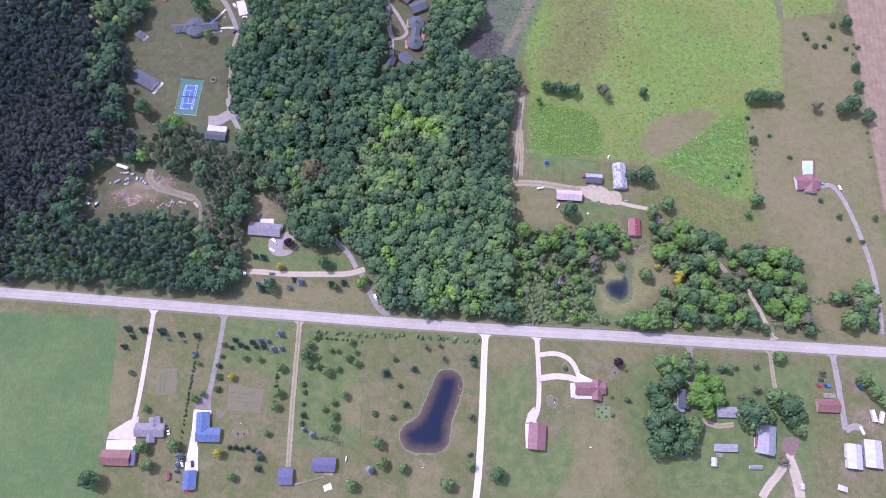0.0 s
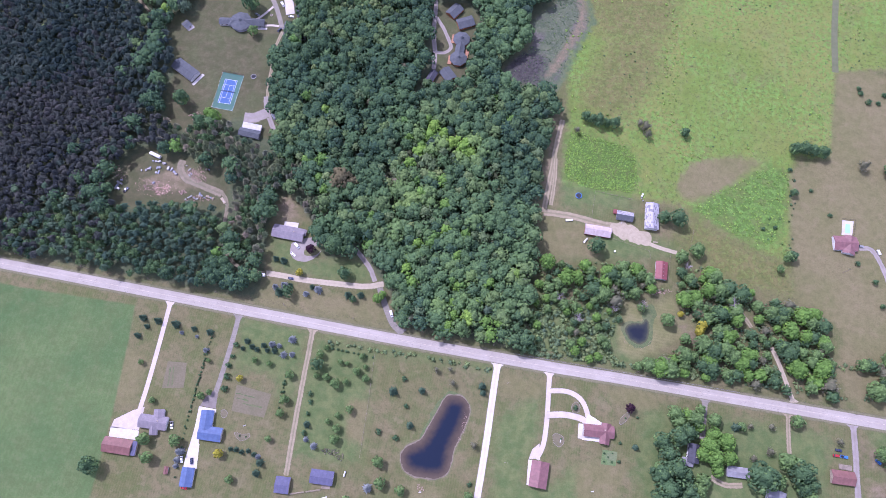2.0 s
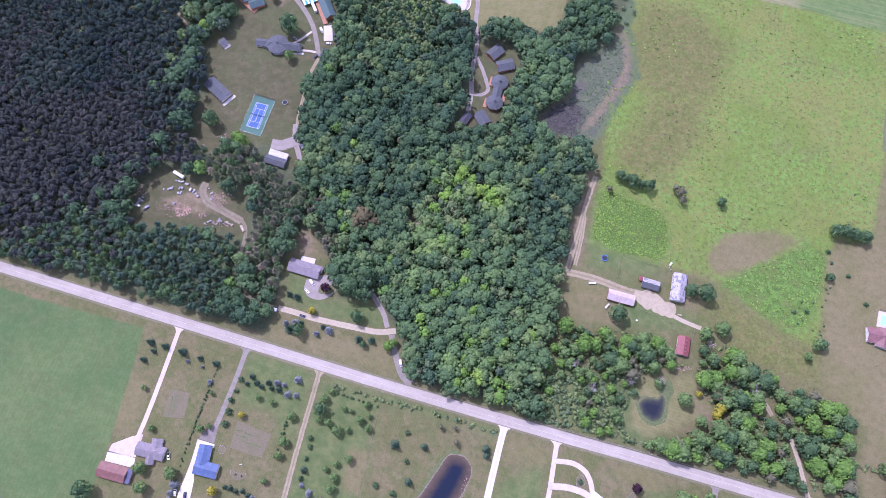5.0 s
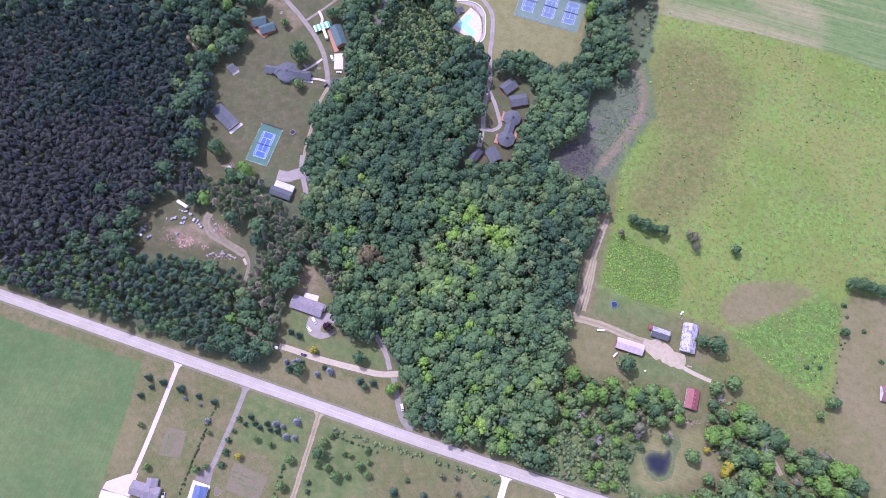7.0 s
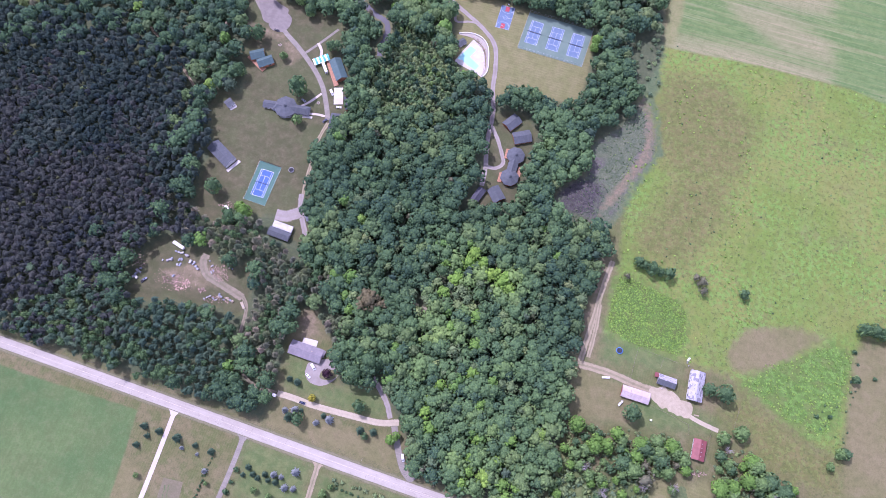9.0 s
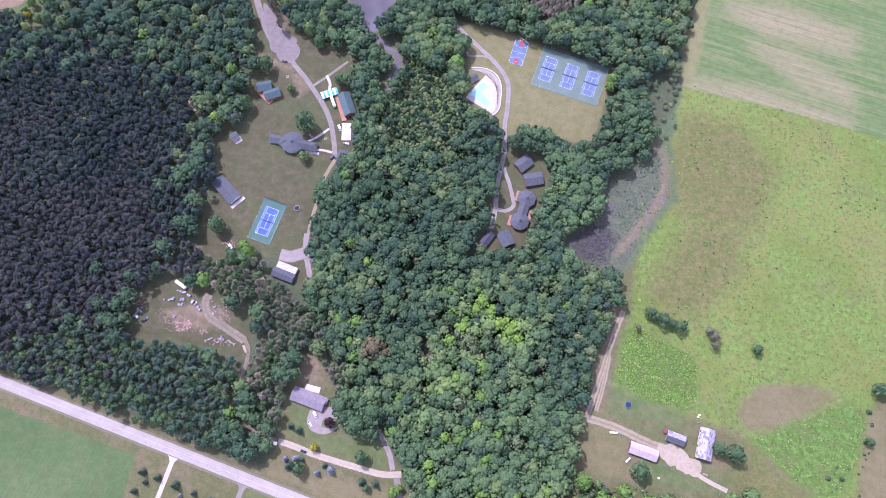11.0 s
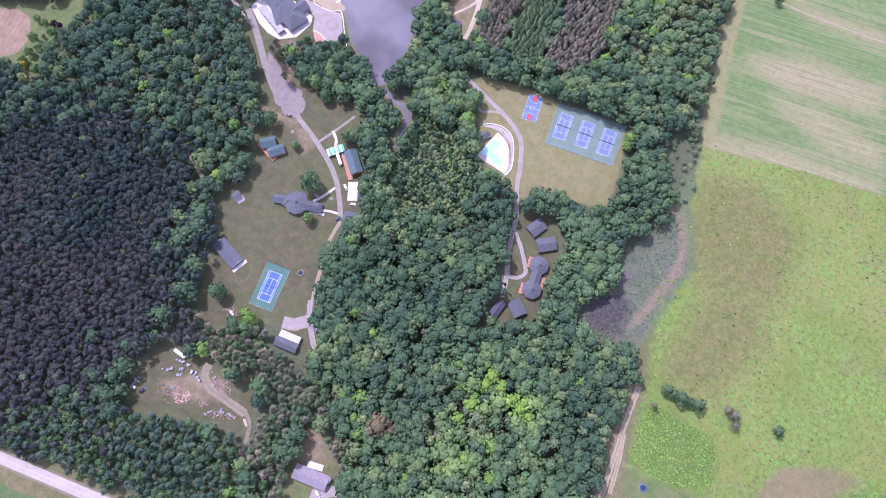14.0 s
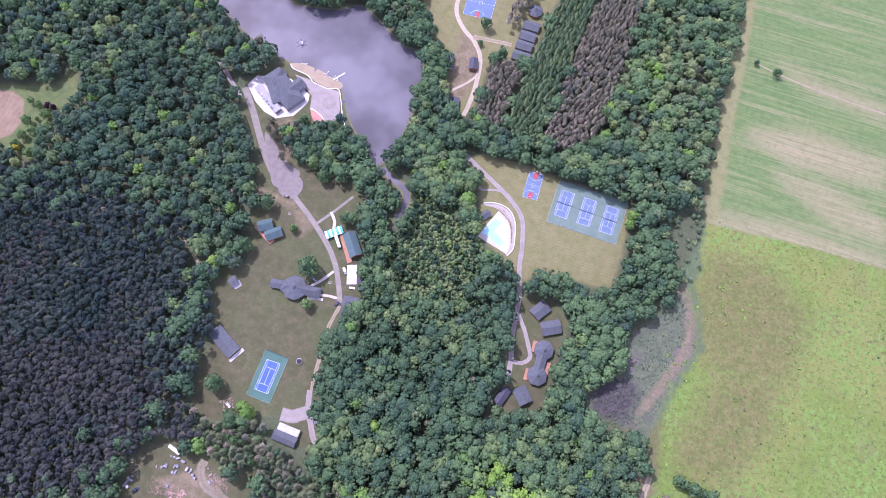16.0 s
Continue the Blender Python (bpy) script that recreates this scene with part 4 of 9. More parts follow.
LEAF = {
    "broad": leaf_mat("broadleaf_foliage", ((0.044, 0.086, 0.056), (0.106, 0.184, 0.080), (0.212, 0.324, 0.096))),
    "bright": leaf_mat("bright_foliage", ((0.120, 0.225, 0.062), (0.190, 0.335, 0.064), (0.275, 0.440, 0.074))),
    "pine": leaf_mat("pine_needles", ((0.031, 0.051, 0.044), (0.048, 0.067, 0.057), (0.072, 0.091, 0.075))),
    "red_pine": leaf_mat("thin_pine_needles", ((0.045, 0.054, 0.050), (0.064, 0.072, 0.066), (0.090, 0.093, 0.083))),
    "grey": leaf_mat("dry_pine_needles", ((0.120, 0.136, 0.086), (0.180, 0.180, 0.116), (0.290, 0.245, 0.172))),
    "spruce": leaf_mat("spruce_needles", ((0.120, 0.195, 0.100), (0.170, 0.255, 0.120), (0.230, 0.310, 0.135))),
    "soft": leaf_mat("soft_grey_green_foliage", ((0.125, 0.185, 0.094), (0.190, 0.262, 0.110), (0.260, 0.330, 0.122))),
    "weed": leaf_mat("broad_weed_leaves", ((0.185, 0.300, 0.066), (0.225, 0.355, 0.076), (0.270, 0.410, 0.090))),
    "olive": leaf_mat("olive_pine_needles", ((0.092, 0.124, 0.068), (0.130, 0.162, 0.084), (0.178, 0.206, 0.102))),
    "fir": leaf_mat("fir_needles", ((0.054, 0.094, 0.064), (0.076, 0.122, 0.076), (0.104, 0.156, 0.088))),
    "dry_rows": leaf_mat("grey_brown_needles", ((0.200, 0.205, 0.140), (0.285, 0.270, 0.190), (0.370, 0.325, 0.245))),
    "blue": leaf_mat("blue_spruce_needles", ((0.175, 0.200, 0.200), (0.215, 0.238, 0.240), (0.250, 0.270, 0.275))),
    "purple": leaf_mat("purple_foliage", ((0.040, 0.022, 0.035), (0.055, 0.028, 0.042), (0.070, 0.035, 0.050))),
    "brown": leaf_mat("browning_foliage", ((0.135, 0.124, 0.070), (0.172, 0.152, 0.084), (0.205, 0.178, 0.098))),
    "yellow": leaf_mat("yellow_foliage", ((0.300, 0.285, 0.045), (0.380, 0.350, 0.052), (0.420, 0.400, 0.060))),
}
BARK = plain("bark", (0.120, 0.095, 0.075), 0.9, 0, 0.4, 0.6, 0.1)
rng = np.random.default_rng(11)


def ico(sub):
    bm = bmesh.new()
    bmesh.ops.create_icosphere(bm, subdivisions=sub, radius=1.0)
    v = np.array([x.co[:] for x in bm.verts])
    f = np.array([[x.index for x in q.verts] for q in bm.faces])
    bm.free()
    return v, f


ICO1 = ico(1)


def crown_round(lumps, lobes=7, seed=0, size=0.2, inner=0, loose=0.0):
    """A broadleaf crown of unit radius and height 1: rounded lobes, each covered with small domed leaf clumps."""
    r = np.random.default_rng(seed)
    c_pos, c_rad = [np.array([0, 0, 0.52])], [0.47]
    for k in range(lobes + inner):
        a = 2 * math.pi * (k + r.uniform(-0.35, 0.35)) / lobes
        ring = k < lobes
        d = r.uniform(0.48, 0.68) if ring else r.uniform(0.2, 0.36)
        c_pos.append(np.array([d * math.cos(a), d * math.sin(a), r.uniform(0.24, 0.52) if ring else r.uniform(0.55, 0.72)]))
        c_rad.append(r.uniform(0.28, 0.40) if ring else r.uniform(0.22, 0.30))
    c_pos, c_rad = np.array(c_pos), np.array(c_rad)
    mid = np.array([0, 0, 0.34])

    def skin(d):
        """The outermost lobe along a direction: the place on it and its normal."""
        oc = mid - c_pos
        b = oc @ d
        disc = b * b - np.sum(oc * oc, 1) + c_rad**2
        far = np.where(disc > 0, -b + np.sqrt(np.maximum(disc, 0)), -1)
        k = int(np.argmax(far))
        p = mid + d * max(far[k], 0.25)
        return p, (p - c_pos[k]) / (np.linalg.norm(p - c_pos[k]) + 1e-6)

    v, f = ICO1
    core = np.array([mid + (skin(q)[0] - mid) * 0.90 for q in v])
    vs, fs, n0 = [core], [f[v[f].mean(1)[:, 2] > -0.55]], len(v)
    turn = r.uniform(0, 6.28)
    for k in range(lumps):
        z = 1 - 1.22 * (k + r.uniform(0, 1)) / lumps
        a = turn + k * 2.39996 + r.normal() * 0.12
        q = math.sqrt(max(0.0, 1 - z * z))
        p, nrm = skin(np.array([q * math.cos(a), q * math.sin(a), z]))
        p = p + nrm * r.normal() * (0.02 + loose)
        nrm = nrm + r.normal(size=3) * 0.22
        nrm /= np.linalg.norm(nrm)
        t = np.cross(nrm, r.normal(size=3))
        t /= np.linalg.norm(t)
        b = np.cross(nrm, t)
        w = size * r.uniform(0.65, 1.35)
        foot = [p - nrm * w * r.uniform(0.25, 0.6) + (t * math.cos(o) + b * math.sin(o)) * w * r.uniform(0.75, 1.2) for o in (0, 1.257, 2.513, 3.770, 5.027)]
        vs.append(np.array(foot + [p + nrm * w * r.uniform(0.35, 0.65)]))
        fs.append(np.array([[n0 + o, n0 + (o + 1) % 5, n0 + 5] for o in range(5)]))
        n0 += 6
    return np.concatenate(vs), np.concatenate(fs)


def crown_cone(tiers=6, spikes=9, seed=0, droop=0.10, base=0.08, fill=0.62):
    """A conifer crown of unit radius and height: whorls of drooping branch fans round a spire."""
    r = np.random.default_rng(seed)
    vs, fs, n0 = [], [], 0
    for k in range(tiers):
        u = k / tiers
        z = base + (1 - base) * u
        rad = (1 - u) ** 0.8 * r.uniform(0.85, 1.1)
        n = max(5, int(spikes * (1 - 0.45 * u)))
        top = np.array([[r.normal() * 0.02, r.normal() * 0.02, min(1.0, z + (1 - base) / tiers * 1.55)]])
        ring = []
        off = r.uniform(0, 6.28)
        for j in range(2 * n):
            a = off + math.pi * j / n + r.normal() * 0.10
            q = rad * (r.uniform(0.8, 1.15) if j % 2 == 0 else fill * r.uniform(0.7, 1.0))
            ring.append((q * math.cos(a), q * math.sin(a), z - (droop if j % 2 == 0 else 0.0) * (1 - u)))
        vs += [top, np.array(ring)]
        fs.append(np.array([[n0, n0 + 1 + j, n0 + 1 + (j + 1) % (2 * n)] for j in range(2 * n)]))
        n0 += 1 + 2 * n
    return np.concatenate(vs), np.concatenate(fs)


PROTO = {
    "broad": [crown_round(68, 7 + k % 3, 20 + k, 0.168, 3) for k in range(10)],
    "airy": [crown_round(60, 6 + k % 3, 90 + k, 0.165, 2, 0.035) for k in range(6)],
    "pine": [crown_round(26, 5, 40 + k, 0.23, 2, 0.03) for k in range(4)] + [crown_cone(5, 8, 40 + k, 0.14, 0.05, 0.78) for k in range(2)],
    "grey": [crown_cone(6, 8, 50 + k, 0.14, 0.05, 0.7) for k in range(6)],
    "spire": [crown_cone(7, 7, 70 + k, 0.07, 0.0, 0.72) for k in range(6)],
    "shrub": [crown_round(15, 5, 60 + k, 0.30) for k in range(5)],
    "tuft": [crown_round(8, 4, 80 + k, 0.36) for k in range(5)],
}
FOOT = {"grey": 0.6, "broad": 0.42, "airy": 0.42, "pine": 0.66, "spire": 0.58, "shrub": 0.0, "tuft": 0.0}


def forest(name, xy, kind, mat, r_range, h_range, label, bright=0.35, shade=None):
    """One object that holds all the trees of a stand: crowns with a tint each. shade: the mean tint at a place."""
    protos = PROTO[kind]
    vs, fs, ts, hs, n0 = [], [], [], [], 0
    for x, y in xy:
        v, f = protos[rng.integers(len(protos))]
        a = rng.uniform(0, 6.283)
        r = r_range[0] + (r_range[1] - r_range[0]) * rng.beta(1.2, 1.6)
        h = rng.uniform(*h_range) * (1.0 + 0.18 * noise.noise(Vector((x / 22, y / 22, 9.0))))
        foot = FOOT[kind] * h
        ca, sa = math.cos(a) * r, math.sin(a) * r
        q = np.stack([v[:, 0] * ca - v[:, 1] * sa + x, v[:, 0] * sa + v[:, 1] * ca + y, foot + v[:, 2] * (h - foot)], 1)
        tint = rng.beta(0.75, 1.05) if shade is None else shade(x, y) + 0.42 * (rng.beta(1.2, 1.6) - 0.43)
        tint = np.clip(tint + bright * noise.noise(Vector((x / 45, y / 45, 1.0))), 0, 1)
        vs.append(q)
        fs.append(f + n0)
        ts.append(np.full(len(q), tint, np.float32))
        hs.append(np.full(len(q), np.clip(rng.uniform() + 0.5 * noise.noise(Vector((x / 60, y / 60, 4.0))), 0, 1), np.float32))
        n0 += len(q)
    v, f, t = np.concatenate(vs).astype(np.float32), np.concatenate(fs).astype(np.int32), np.concatenate(ts)
    me = bpy.data.meshes.new(name)
    me.vertices.add(len(v))
    me.vertices.foreach_set("co", v.ravel())
    me.loops.add(f.size)
    me.loops.foreach_set("vertex_index", f.ravel())
    me.polygons.add(len(f))
    me.polygons.foreach_set("loop_start", np.arange(0, f.size, 3, dtype=np.int32))
    me.polygons.foreach_set("use_smooth", np.full(len(f), kind in ("broad", "airy", "shrub", "tuft", "pine")))
    me.update(calc_edges=True)
    me.attributes.new("tint", "FLOAT", "POINT").data.foreach_set("value", t)
    me.attributes.new("hue", "FLOAT", "POINT").data.foreach_set("value", np.concatenate(hs))
    me.materials.append(mat)
    return tagged(new(name, me), label, "woodland", "", "stuff")


def scatter(polys, gap, avoid=(), margin=0.0, seed=1, lanes=True):
    """Jittered points inside outlines and outside others, a gap apart."""
    r = np.random.default_rng(seed)
    pts = np.concatenate([np.array(p, float) for p in polys])
    lo, hi = np.maximum(pts.min(0), (-660, -220)), np.minimum(pts.max(0), (460, 780))
    xs, ys = np.meshgrid(np.arange(lo[0], hi[0], gap), np.arange(lo[1], hi[1], gap * 0.87))
    xs = xs + (np.arange(len(ys)) % 2)[:, None] * gap / 2
    x = (xs + r.uniform(-0.36, 0.36, xs.shape) * gap).ravel()
    y = (ys + r.uniform(-0.36, 0.36, xs.shape) * gap).ravel()
    ok = np.zeros(x.shape, bool)
    for p in polys:
        ok |= signed(x, y, p) > margin
    for p in avoid:
        ok &= ~(signed(x, y, p) > -margin)
    if lanes:
        for _, line, width, *_ in LANES + [("", STREAM, 6.0)]:
            q = smooth_line(line, 4)
            d = np.min(np.hypot(x[:, None] - q[None, :, 0], y[:, None] - q[None, :, 1]), 1)
            ok &= d > width / 2 + 2.2
    return x[ok], y[ok]


def belongs(x, y, polys, warp=14.0, loose=0.0):
    """Whether points lie in stands, whose edges are irregular."""
    wx = x + warp * np.array([noise.noise(Vector((u / 35, w / 35, 2.0))) for u, w in zip(x, y)])
    wy = y + warp * np.array([noise.noise(Vector((u / 35, w / 35, 6.0))) for u, w in zip(x, y)])
    wx, wy = wx + rng.normal(size=x.shape) * loose, wy + rng.normal(size=x.shape) * loose
    r = np.zeros(x.shape, bool)
    for p in polys:
        r |= inside(wx, wy, p)
    return r


def wide(poly):
    p = np.array(poly, float)
    (x0, y0), (x1, y1) = p.min(0) - 16, p.max(0) + 16
    return [(x0, y0), (x1, y0), (x1, y1), (x0, y1)]


SCRUB = [(14, 424), (41, 434), (48, 378), (36, 366), (22, 380), (14, 400)]
CABIN_EDGE = [(-82, 224), (-68, 224), (-68, 245), (-80, 245)]
SOUTH_PINES = [(-520, -20), (-480, 12), (-214, 12), (-213, 45), (-222, 78), (-262, 76), (-300, 64), (-330, 62), (-370, 36)]
GREY_STRIP = [(-290, 152), (-228, 158), (-208, 146), (-218, 112), (-262, 118), (-290, 126)]
GARAGE_YARD = [(-229, 143), (-202, 143), (-202, 168), (-229, 168)]
GREY_ROWS_NORTH = [(-171, 548), (-171, 585), (-166, 600), (-154, 600), (-160, 566), (-164, 545)]
ROWS = [SPRUCE_ROWS, GREY_ROWS, GREY_ROWS_WEST, GREY_ROWS_NORTH]
OPEN = CLEARINGS + [MARSH, GARAGE_YARD, SCRUB, CABIN_EDGE]
# middle, reach and tint of lighter and darker trees, with cloud shade painted in
PARTS = [((-58, 124), 40, 0.36), ((-66, 172), 22, 0.70), ((-30, 170), 24, 0.65), ((-15, 45), 80, 0.42), ((-165, 165), 60, -0.20), ((12, 180), 46, -0.24), ((-110, 265), 80, -0.14), ((-20, 520), 80, 0.34), ((-20, 290), 45, 0.26), ((-400, 350), 130, -0.30), ((-300, 40), 90, -0.20), ((-190, 420), 60, 0.05)]


# leaf tint by place; it carries sunlit and clouded areas as well as tree colour
def shade_at(x, y):
    return 0.33 + sum(a * math.exp(-((x - p[0]) ** 2 + (y - p[1]) ** 2) / (2 * (0.6 * w) ** 2)) for p, w, a in PARTS)


x, y = scatter([WOODS], 8.5, OPEN, 2.2, 5)
shades = np.array([shade_at(u, w) for u, w in zip(x, y)])
not_wood = belongs(x, y, [PINE_WOOD], 40.0, 22.0) | belongs(x, y, [GREY_PINES, GREY_STRIP, SHRUB_WET, SOUTH_PINES], 14.0, 4.0) | belongs(x, y, ROWS, 0.0, 1.5)
hole = np.array([noise.noise(Vector((u / 13, w / 13, 14.0))) for u, w in zip(x, y)]) > 0.60
keep = ~not_wood & ~hole
vivid = np.clip((shades - 0.55) * 1.5, 0.02, 0.75)
bright = keep & (rng.uniform(size=x.shape) < vivid)
north = np.exp(-((x + 20) ** 2 + (y - 540) ** 2) / (2 * 62.0**2))
soft = keep & ~bright & (rng.uniform(size=x.shape) < 0.06 + 0.6 * north + 0.45 * np.exp(-((x + 62) ** 2 + (y - 130) ** 2) / (2 * 26.0**2)))
keep &= ~bright & ~soft
mix = keep & (rng.uniform(size=x.shape) < 0.02 + 0.5 * np.clip(-(x + 250) / 110, 0, 1))
keep &= ~mix
half = mix & (rng.uniform(size=x.shape) < 0.6)
forest("scattered_pines", zip(x[mix & half], y[mix & half]), "pine", LEAF["fir"], (3.6, 5.4), (13, 19), "dark pines scattered through the broadleaf wood")
forest("dark_broadleaf_trees", zip(x[mix & ~half], y[mix & ~half]), "broad", LEAF["fir"], (4.4, 7.2), (12, 17), "very dark bluish green trees within the wood")
mix = keep & (rng.uniform(size=x.shape) < 0.02)
keep &= ~mix
forest("thin_grey_trees", zip(x[mix], y[mix]), "airy", LEAF["grey"], (3.0, 5.0), (9, 14), "thin greyish trees within the wood")
forest("broadleaf_wood", zip(x[keep], y[keep]), "broad", LEAF["broad"], (5.2, 10.4), (12, 18.5), "dense dark green broadleaf wood with full summer crowns", 0.25, shade_at)
forest("soft_green_trees", zip(x[soft], y[soft]), "airy", LEAF["soft"], (3.8, 6.8), (11, 17), "pale grey-green trees with loose crowns in the wood", 0.25)
forest("bright_broadleaf_wood", zip(x[bright], y[bright]), "broad", LEAF["bright"], (4.6, 8.0), (12, 17), "lighter yellow-green broadleaf trees within the wood", 0.2, lambda u, w: shade_at(u, w) - 0.30)
x, y = scatter([wide(PINE_WOOD)], 5.0, OPEN, 1.2, 6)
wood = inside(x, y, WOODS) & belongs(x, y, [PINE_WOOD], 40.0, 22.0)
x, y = x[wood], y[wood]
thin = np.array([0.8 * noise.noise(Vector((u / 70, w / 70, 21.0))) for u, w in zip(x, y)]) + np.clip((190 - y) / 120, -0.6, 0.5) + rng.normal(size=x.shape) * 0.12 > 0.08
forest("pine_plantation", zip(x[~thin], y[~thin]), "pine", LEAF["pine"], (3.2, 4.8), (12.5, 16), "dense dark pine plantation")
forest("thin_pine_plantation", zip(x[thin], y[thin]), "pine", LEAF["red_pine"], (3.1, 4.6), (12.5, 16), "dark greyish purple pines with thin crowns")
x, y = scatter([wide(GREY_PINES + GREY_STRIP)], 5.0, OPEN, 0.8, 7)
ok = belongs(x, y, [GREY_PINES, GREY_STRIP])
x, y = x[ok], y[ok]
half = rng.uniform(size=x.shape) < 0.30
forest("grey_pines", zip(x[half], y[half]), "grey", LEAF["grey"], (2.8, 4.4), (10, 16), "thin greyish pines, some browning")
green = ~half & (rng.uniform(size=x.shape) < 0.4)
forest("mixed_pines", zip(x[~half & ~green], y[~half & ~green]), "grey", LEAF["olive"], (2.8, 4.2), (8, 15), "olive green pines among greyish ones")
forest("small_green_trees", zip(x[green], y[green]), "airy", LEAF["broad"], (2.4, 4.2), (7, 13), "small green trees among greyish pines", 0.4, lambda u, w: 0.5)
x, y = scatter([wide(SOUTH_PINES)], 5.6, OPEN, 1.2, 14)
wood = inside(x, y, WOODS) & belongs(x, y, [SOUTH_PINES], 14.0, 4.0)
x, y = x[wood], y[wood]
pick = rng.uniform(size=x.shape)
forest("roadside_pines", zip(x[pick < 0.6], y[pick < 0.6]), "pine", LEAF["fir"], (2.8, 4.6), (11, 17), "dark green pines between a road and a clearing")
forest("roadside_mixed_trees", zip(x[pick > 0.6], y[pick > 0.6]), "airy", LEAF["broad"], (2.8, 5.0), (9, 15), "narrow mixed trees among roadside pines", 0.3, lambda u, w: 0.42)
x, y = scatter([SPRUCE_ROWS], 4.2, OPEN, 0.5, 8)
forest("spruce_rows", zip(x, y), "spire", LEAF["spruce"], (2.4, 3.4), (14, 19), "rows of dark green planted spruce")
x, y = scatter([GREY_ROWS, GREY_ROWS_WEST], 4.3, OPEN, 0.5, 9)
nx, ny = scatter([GREY_ROWS_NORTH], 4.6, [], 0.5, 13)
x, y = np.concatenate([x, nx]), np.concatenate([y, ny])
half = rng.uniform(size=x.shape) < 0.5
forest("grey_pine_rows", zip(x[half], y[half]), "grey", LEAF["dry_rows"], (2.2, 3.2), (13, 17), "rows of thin grey-brown pines")
forest("thin_pine_rows", zip(x[~half], y[~half]), "airy", LEAF["dry_rows"], (2.1, 3.1), (12, 17), "thin olive-grey pines in rows")
x, y = scatter([SHRUB_WET], 3.3, OPEN, -4.0, 10)
near = rng.uniform(size=x.shape) < 0.7
forest("wet_thicket", zip(x[near], y[near]), "shrub", LEAF["soft"], (1.6, 3.4), (2.0, 4.5), "low green wetland thicket by the stream", 0.5, lambda u, w: 0.6)
forest("alder_thicket", zip(x[~near], y[~near]), "shrub", LEAF["broad"], (2.0, 4.2), (3, 8), "darker small trees in the wet thicket")

x, y = scatter([SCRUB], 6.5, [], 0.5, 12)
near = rng.uniform(size=x.shape) < 0.55
forest("corner_scrub", zip(x[near], y[near]), "airy", LEAF["soft"], (1.2, 3.4), (1.5, 5), "loose scrub between a wood and a meadow")

# ---- buildings ----
ROOF = {
    "maroon": ribbed("maroon_roof", (0.215, 0.108, 0.112)),
    "brown": ribbed("brown_roof", (0.205, 0.100, 0.090)),
    "red": ribbed("red_roof", (0.235, 0.075, 0.080)),
    "blue": ribbed("blue_roof", (0.095, 0.138, 0.270)),
    "slate_blue": shingle("slate_blue_roof", (0.115, 0.115, 0.190)),
    "grey": shingle("grey_shingle", (0.235, 0.210, 0.235)),
    "slate": shingle("slate_shingle", (0.094, 0.104, 0.118)),
    "dark": shingle("dark_shingle", (0.075, 0.075, 0.100)),
    "white": ribbed("white_metal_roof", (0.450, 0.435, 0.450)),
    "zinc": ribbed("grey_metal_roof", (0.265, 0.260, 0.285)),
    "stained": ribbed("stained_metal_roof", (0.380, 0.365, 0.410), 0.6, 0.0, 0.0, (0.16, 0.15, 0.18)),
    "rusty": ribbed("rust_streaked_roof", (0.480, 0.400, 0.410), 0.6, 0.0, 0.35),
    "teal": ribbed("green_metal_roof", (0.075, 0.125, 0.130)),
}
WALL = {
    "white": plain("white_siding", (0.66, 0.65, 0.64), 0.7),
    "tan": plain("tan_siding", (0.42, 0.35, 0.28), 0.8),
    "red": plain("red_siding", (0.30, 0.055, 0.060), 0.7),
    "log": plain("stained_timber", (0.36, 0.15, 0.075), 0.7),
    "grey": plain("grey_siding", (0.30, 0.30, 0.32), 0.7),
}
TRIM = plain("white_trim", (0.70, 0.69, 0.68), 0.6)
GLASS = Mat("window_glass", 0.08, 0.0, 0.6).color((0.03, 0.04, 0.05))
DOOR = plain("door_paint", (0.16, 0.10, 0.08), 0.6)
DECK = plain("deck_boards", (0.40, 0.21, 0.13), 0.8, 0, 0.3, 0.5)
CONCRETE = paving("patio_concrete", (0.540, 0.500, 0.480), (0.620, 0.580, 0.560), (0.420, 0.375, 0.345), 3.0)
STEEL = plain("galvanised_steel", (0.42, 0.42, 0.44), 0.4, 0.7)
TIMBER = plain("weathered_timber", (0.24, 0.20, 0.16), 0.9)


def rect(c):
    """Centre, length along the first side, width across it and turn of a rectangle from three corners."""
    a, b, d = (np.array(q[:2], float) for q in c)
    u = b - a
    length = np.linalg.norm(u)
    u /= length
    v = np.array((-u[1], u[0]))
    across = (d - b) @ v
    mid = (a + b) / 2 + v * across / 2
    return mid, length, abs(across), math.degrees(math.atan2(u[1], u[0]))


def gable_wall(l, w, eave, rise, hip):
    h, g = l / 2, w / 2
    v = [(-h, -g, 0), (h, -g, 0), (h, g, 0), (-h, g, 0), (-h, -g, eave), (h, -g, eave), (h, g, eave), (-h, g, eave)]
    f = [(0, 1, 5, 4), (1, 2, 6, 5), (2, 3, 7, 6), (3, 0, 4, 7)]
    if not hip:
        v += [(-h, 0, eave + rise - 0.12), (h, 0, eave + rise - 0.12)]
        f += [(5, 6, 9), (7, 4, 8)]
    return v, f


def slab(pts, thick):
    """A roof panel: its upper face and a body below it."""
    n = len(pts)
    v = list(pts) + [(x, y, z - thick) for x, y, z in pts]
    f = [tuple(range(n)), tuple(range(2 * n - 1, n - 1, -1))]
    f += [(i, i + n, (i + 1) % n + n, (i + 1) % n) for i in range(n)]
    return v, f


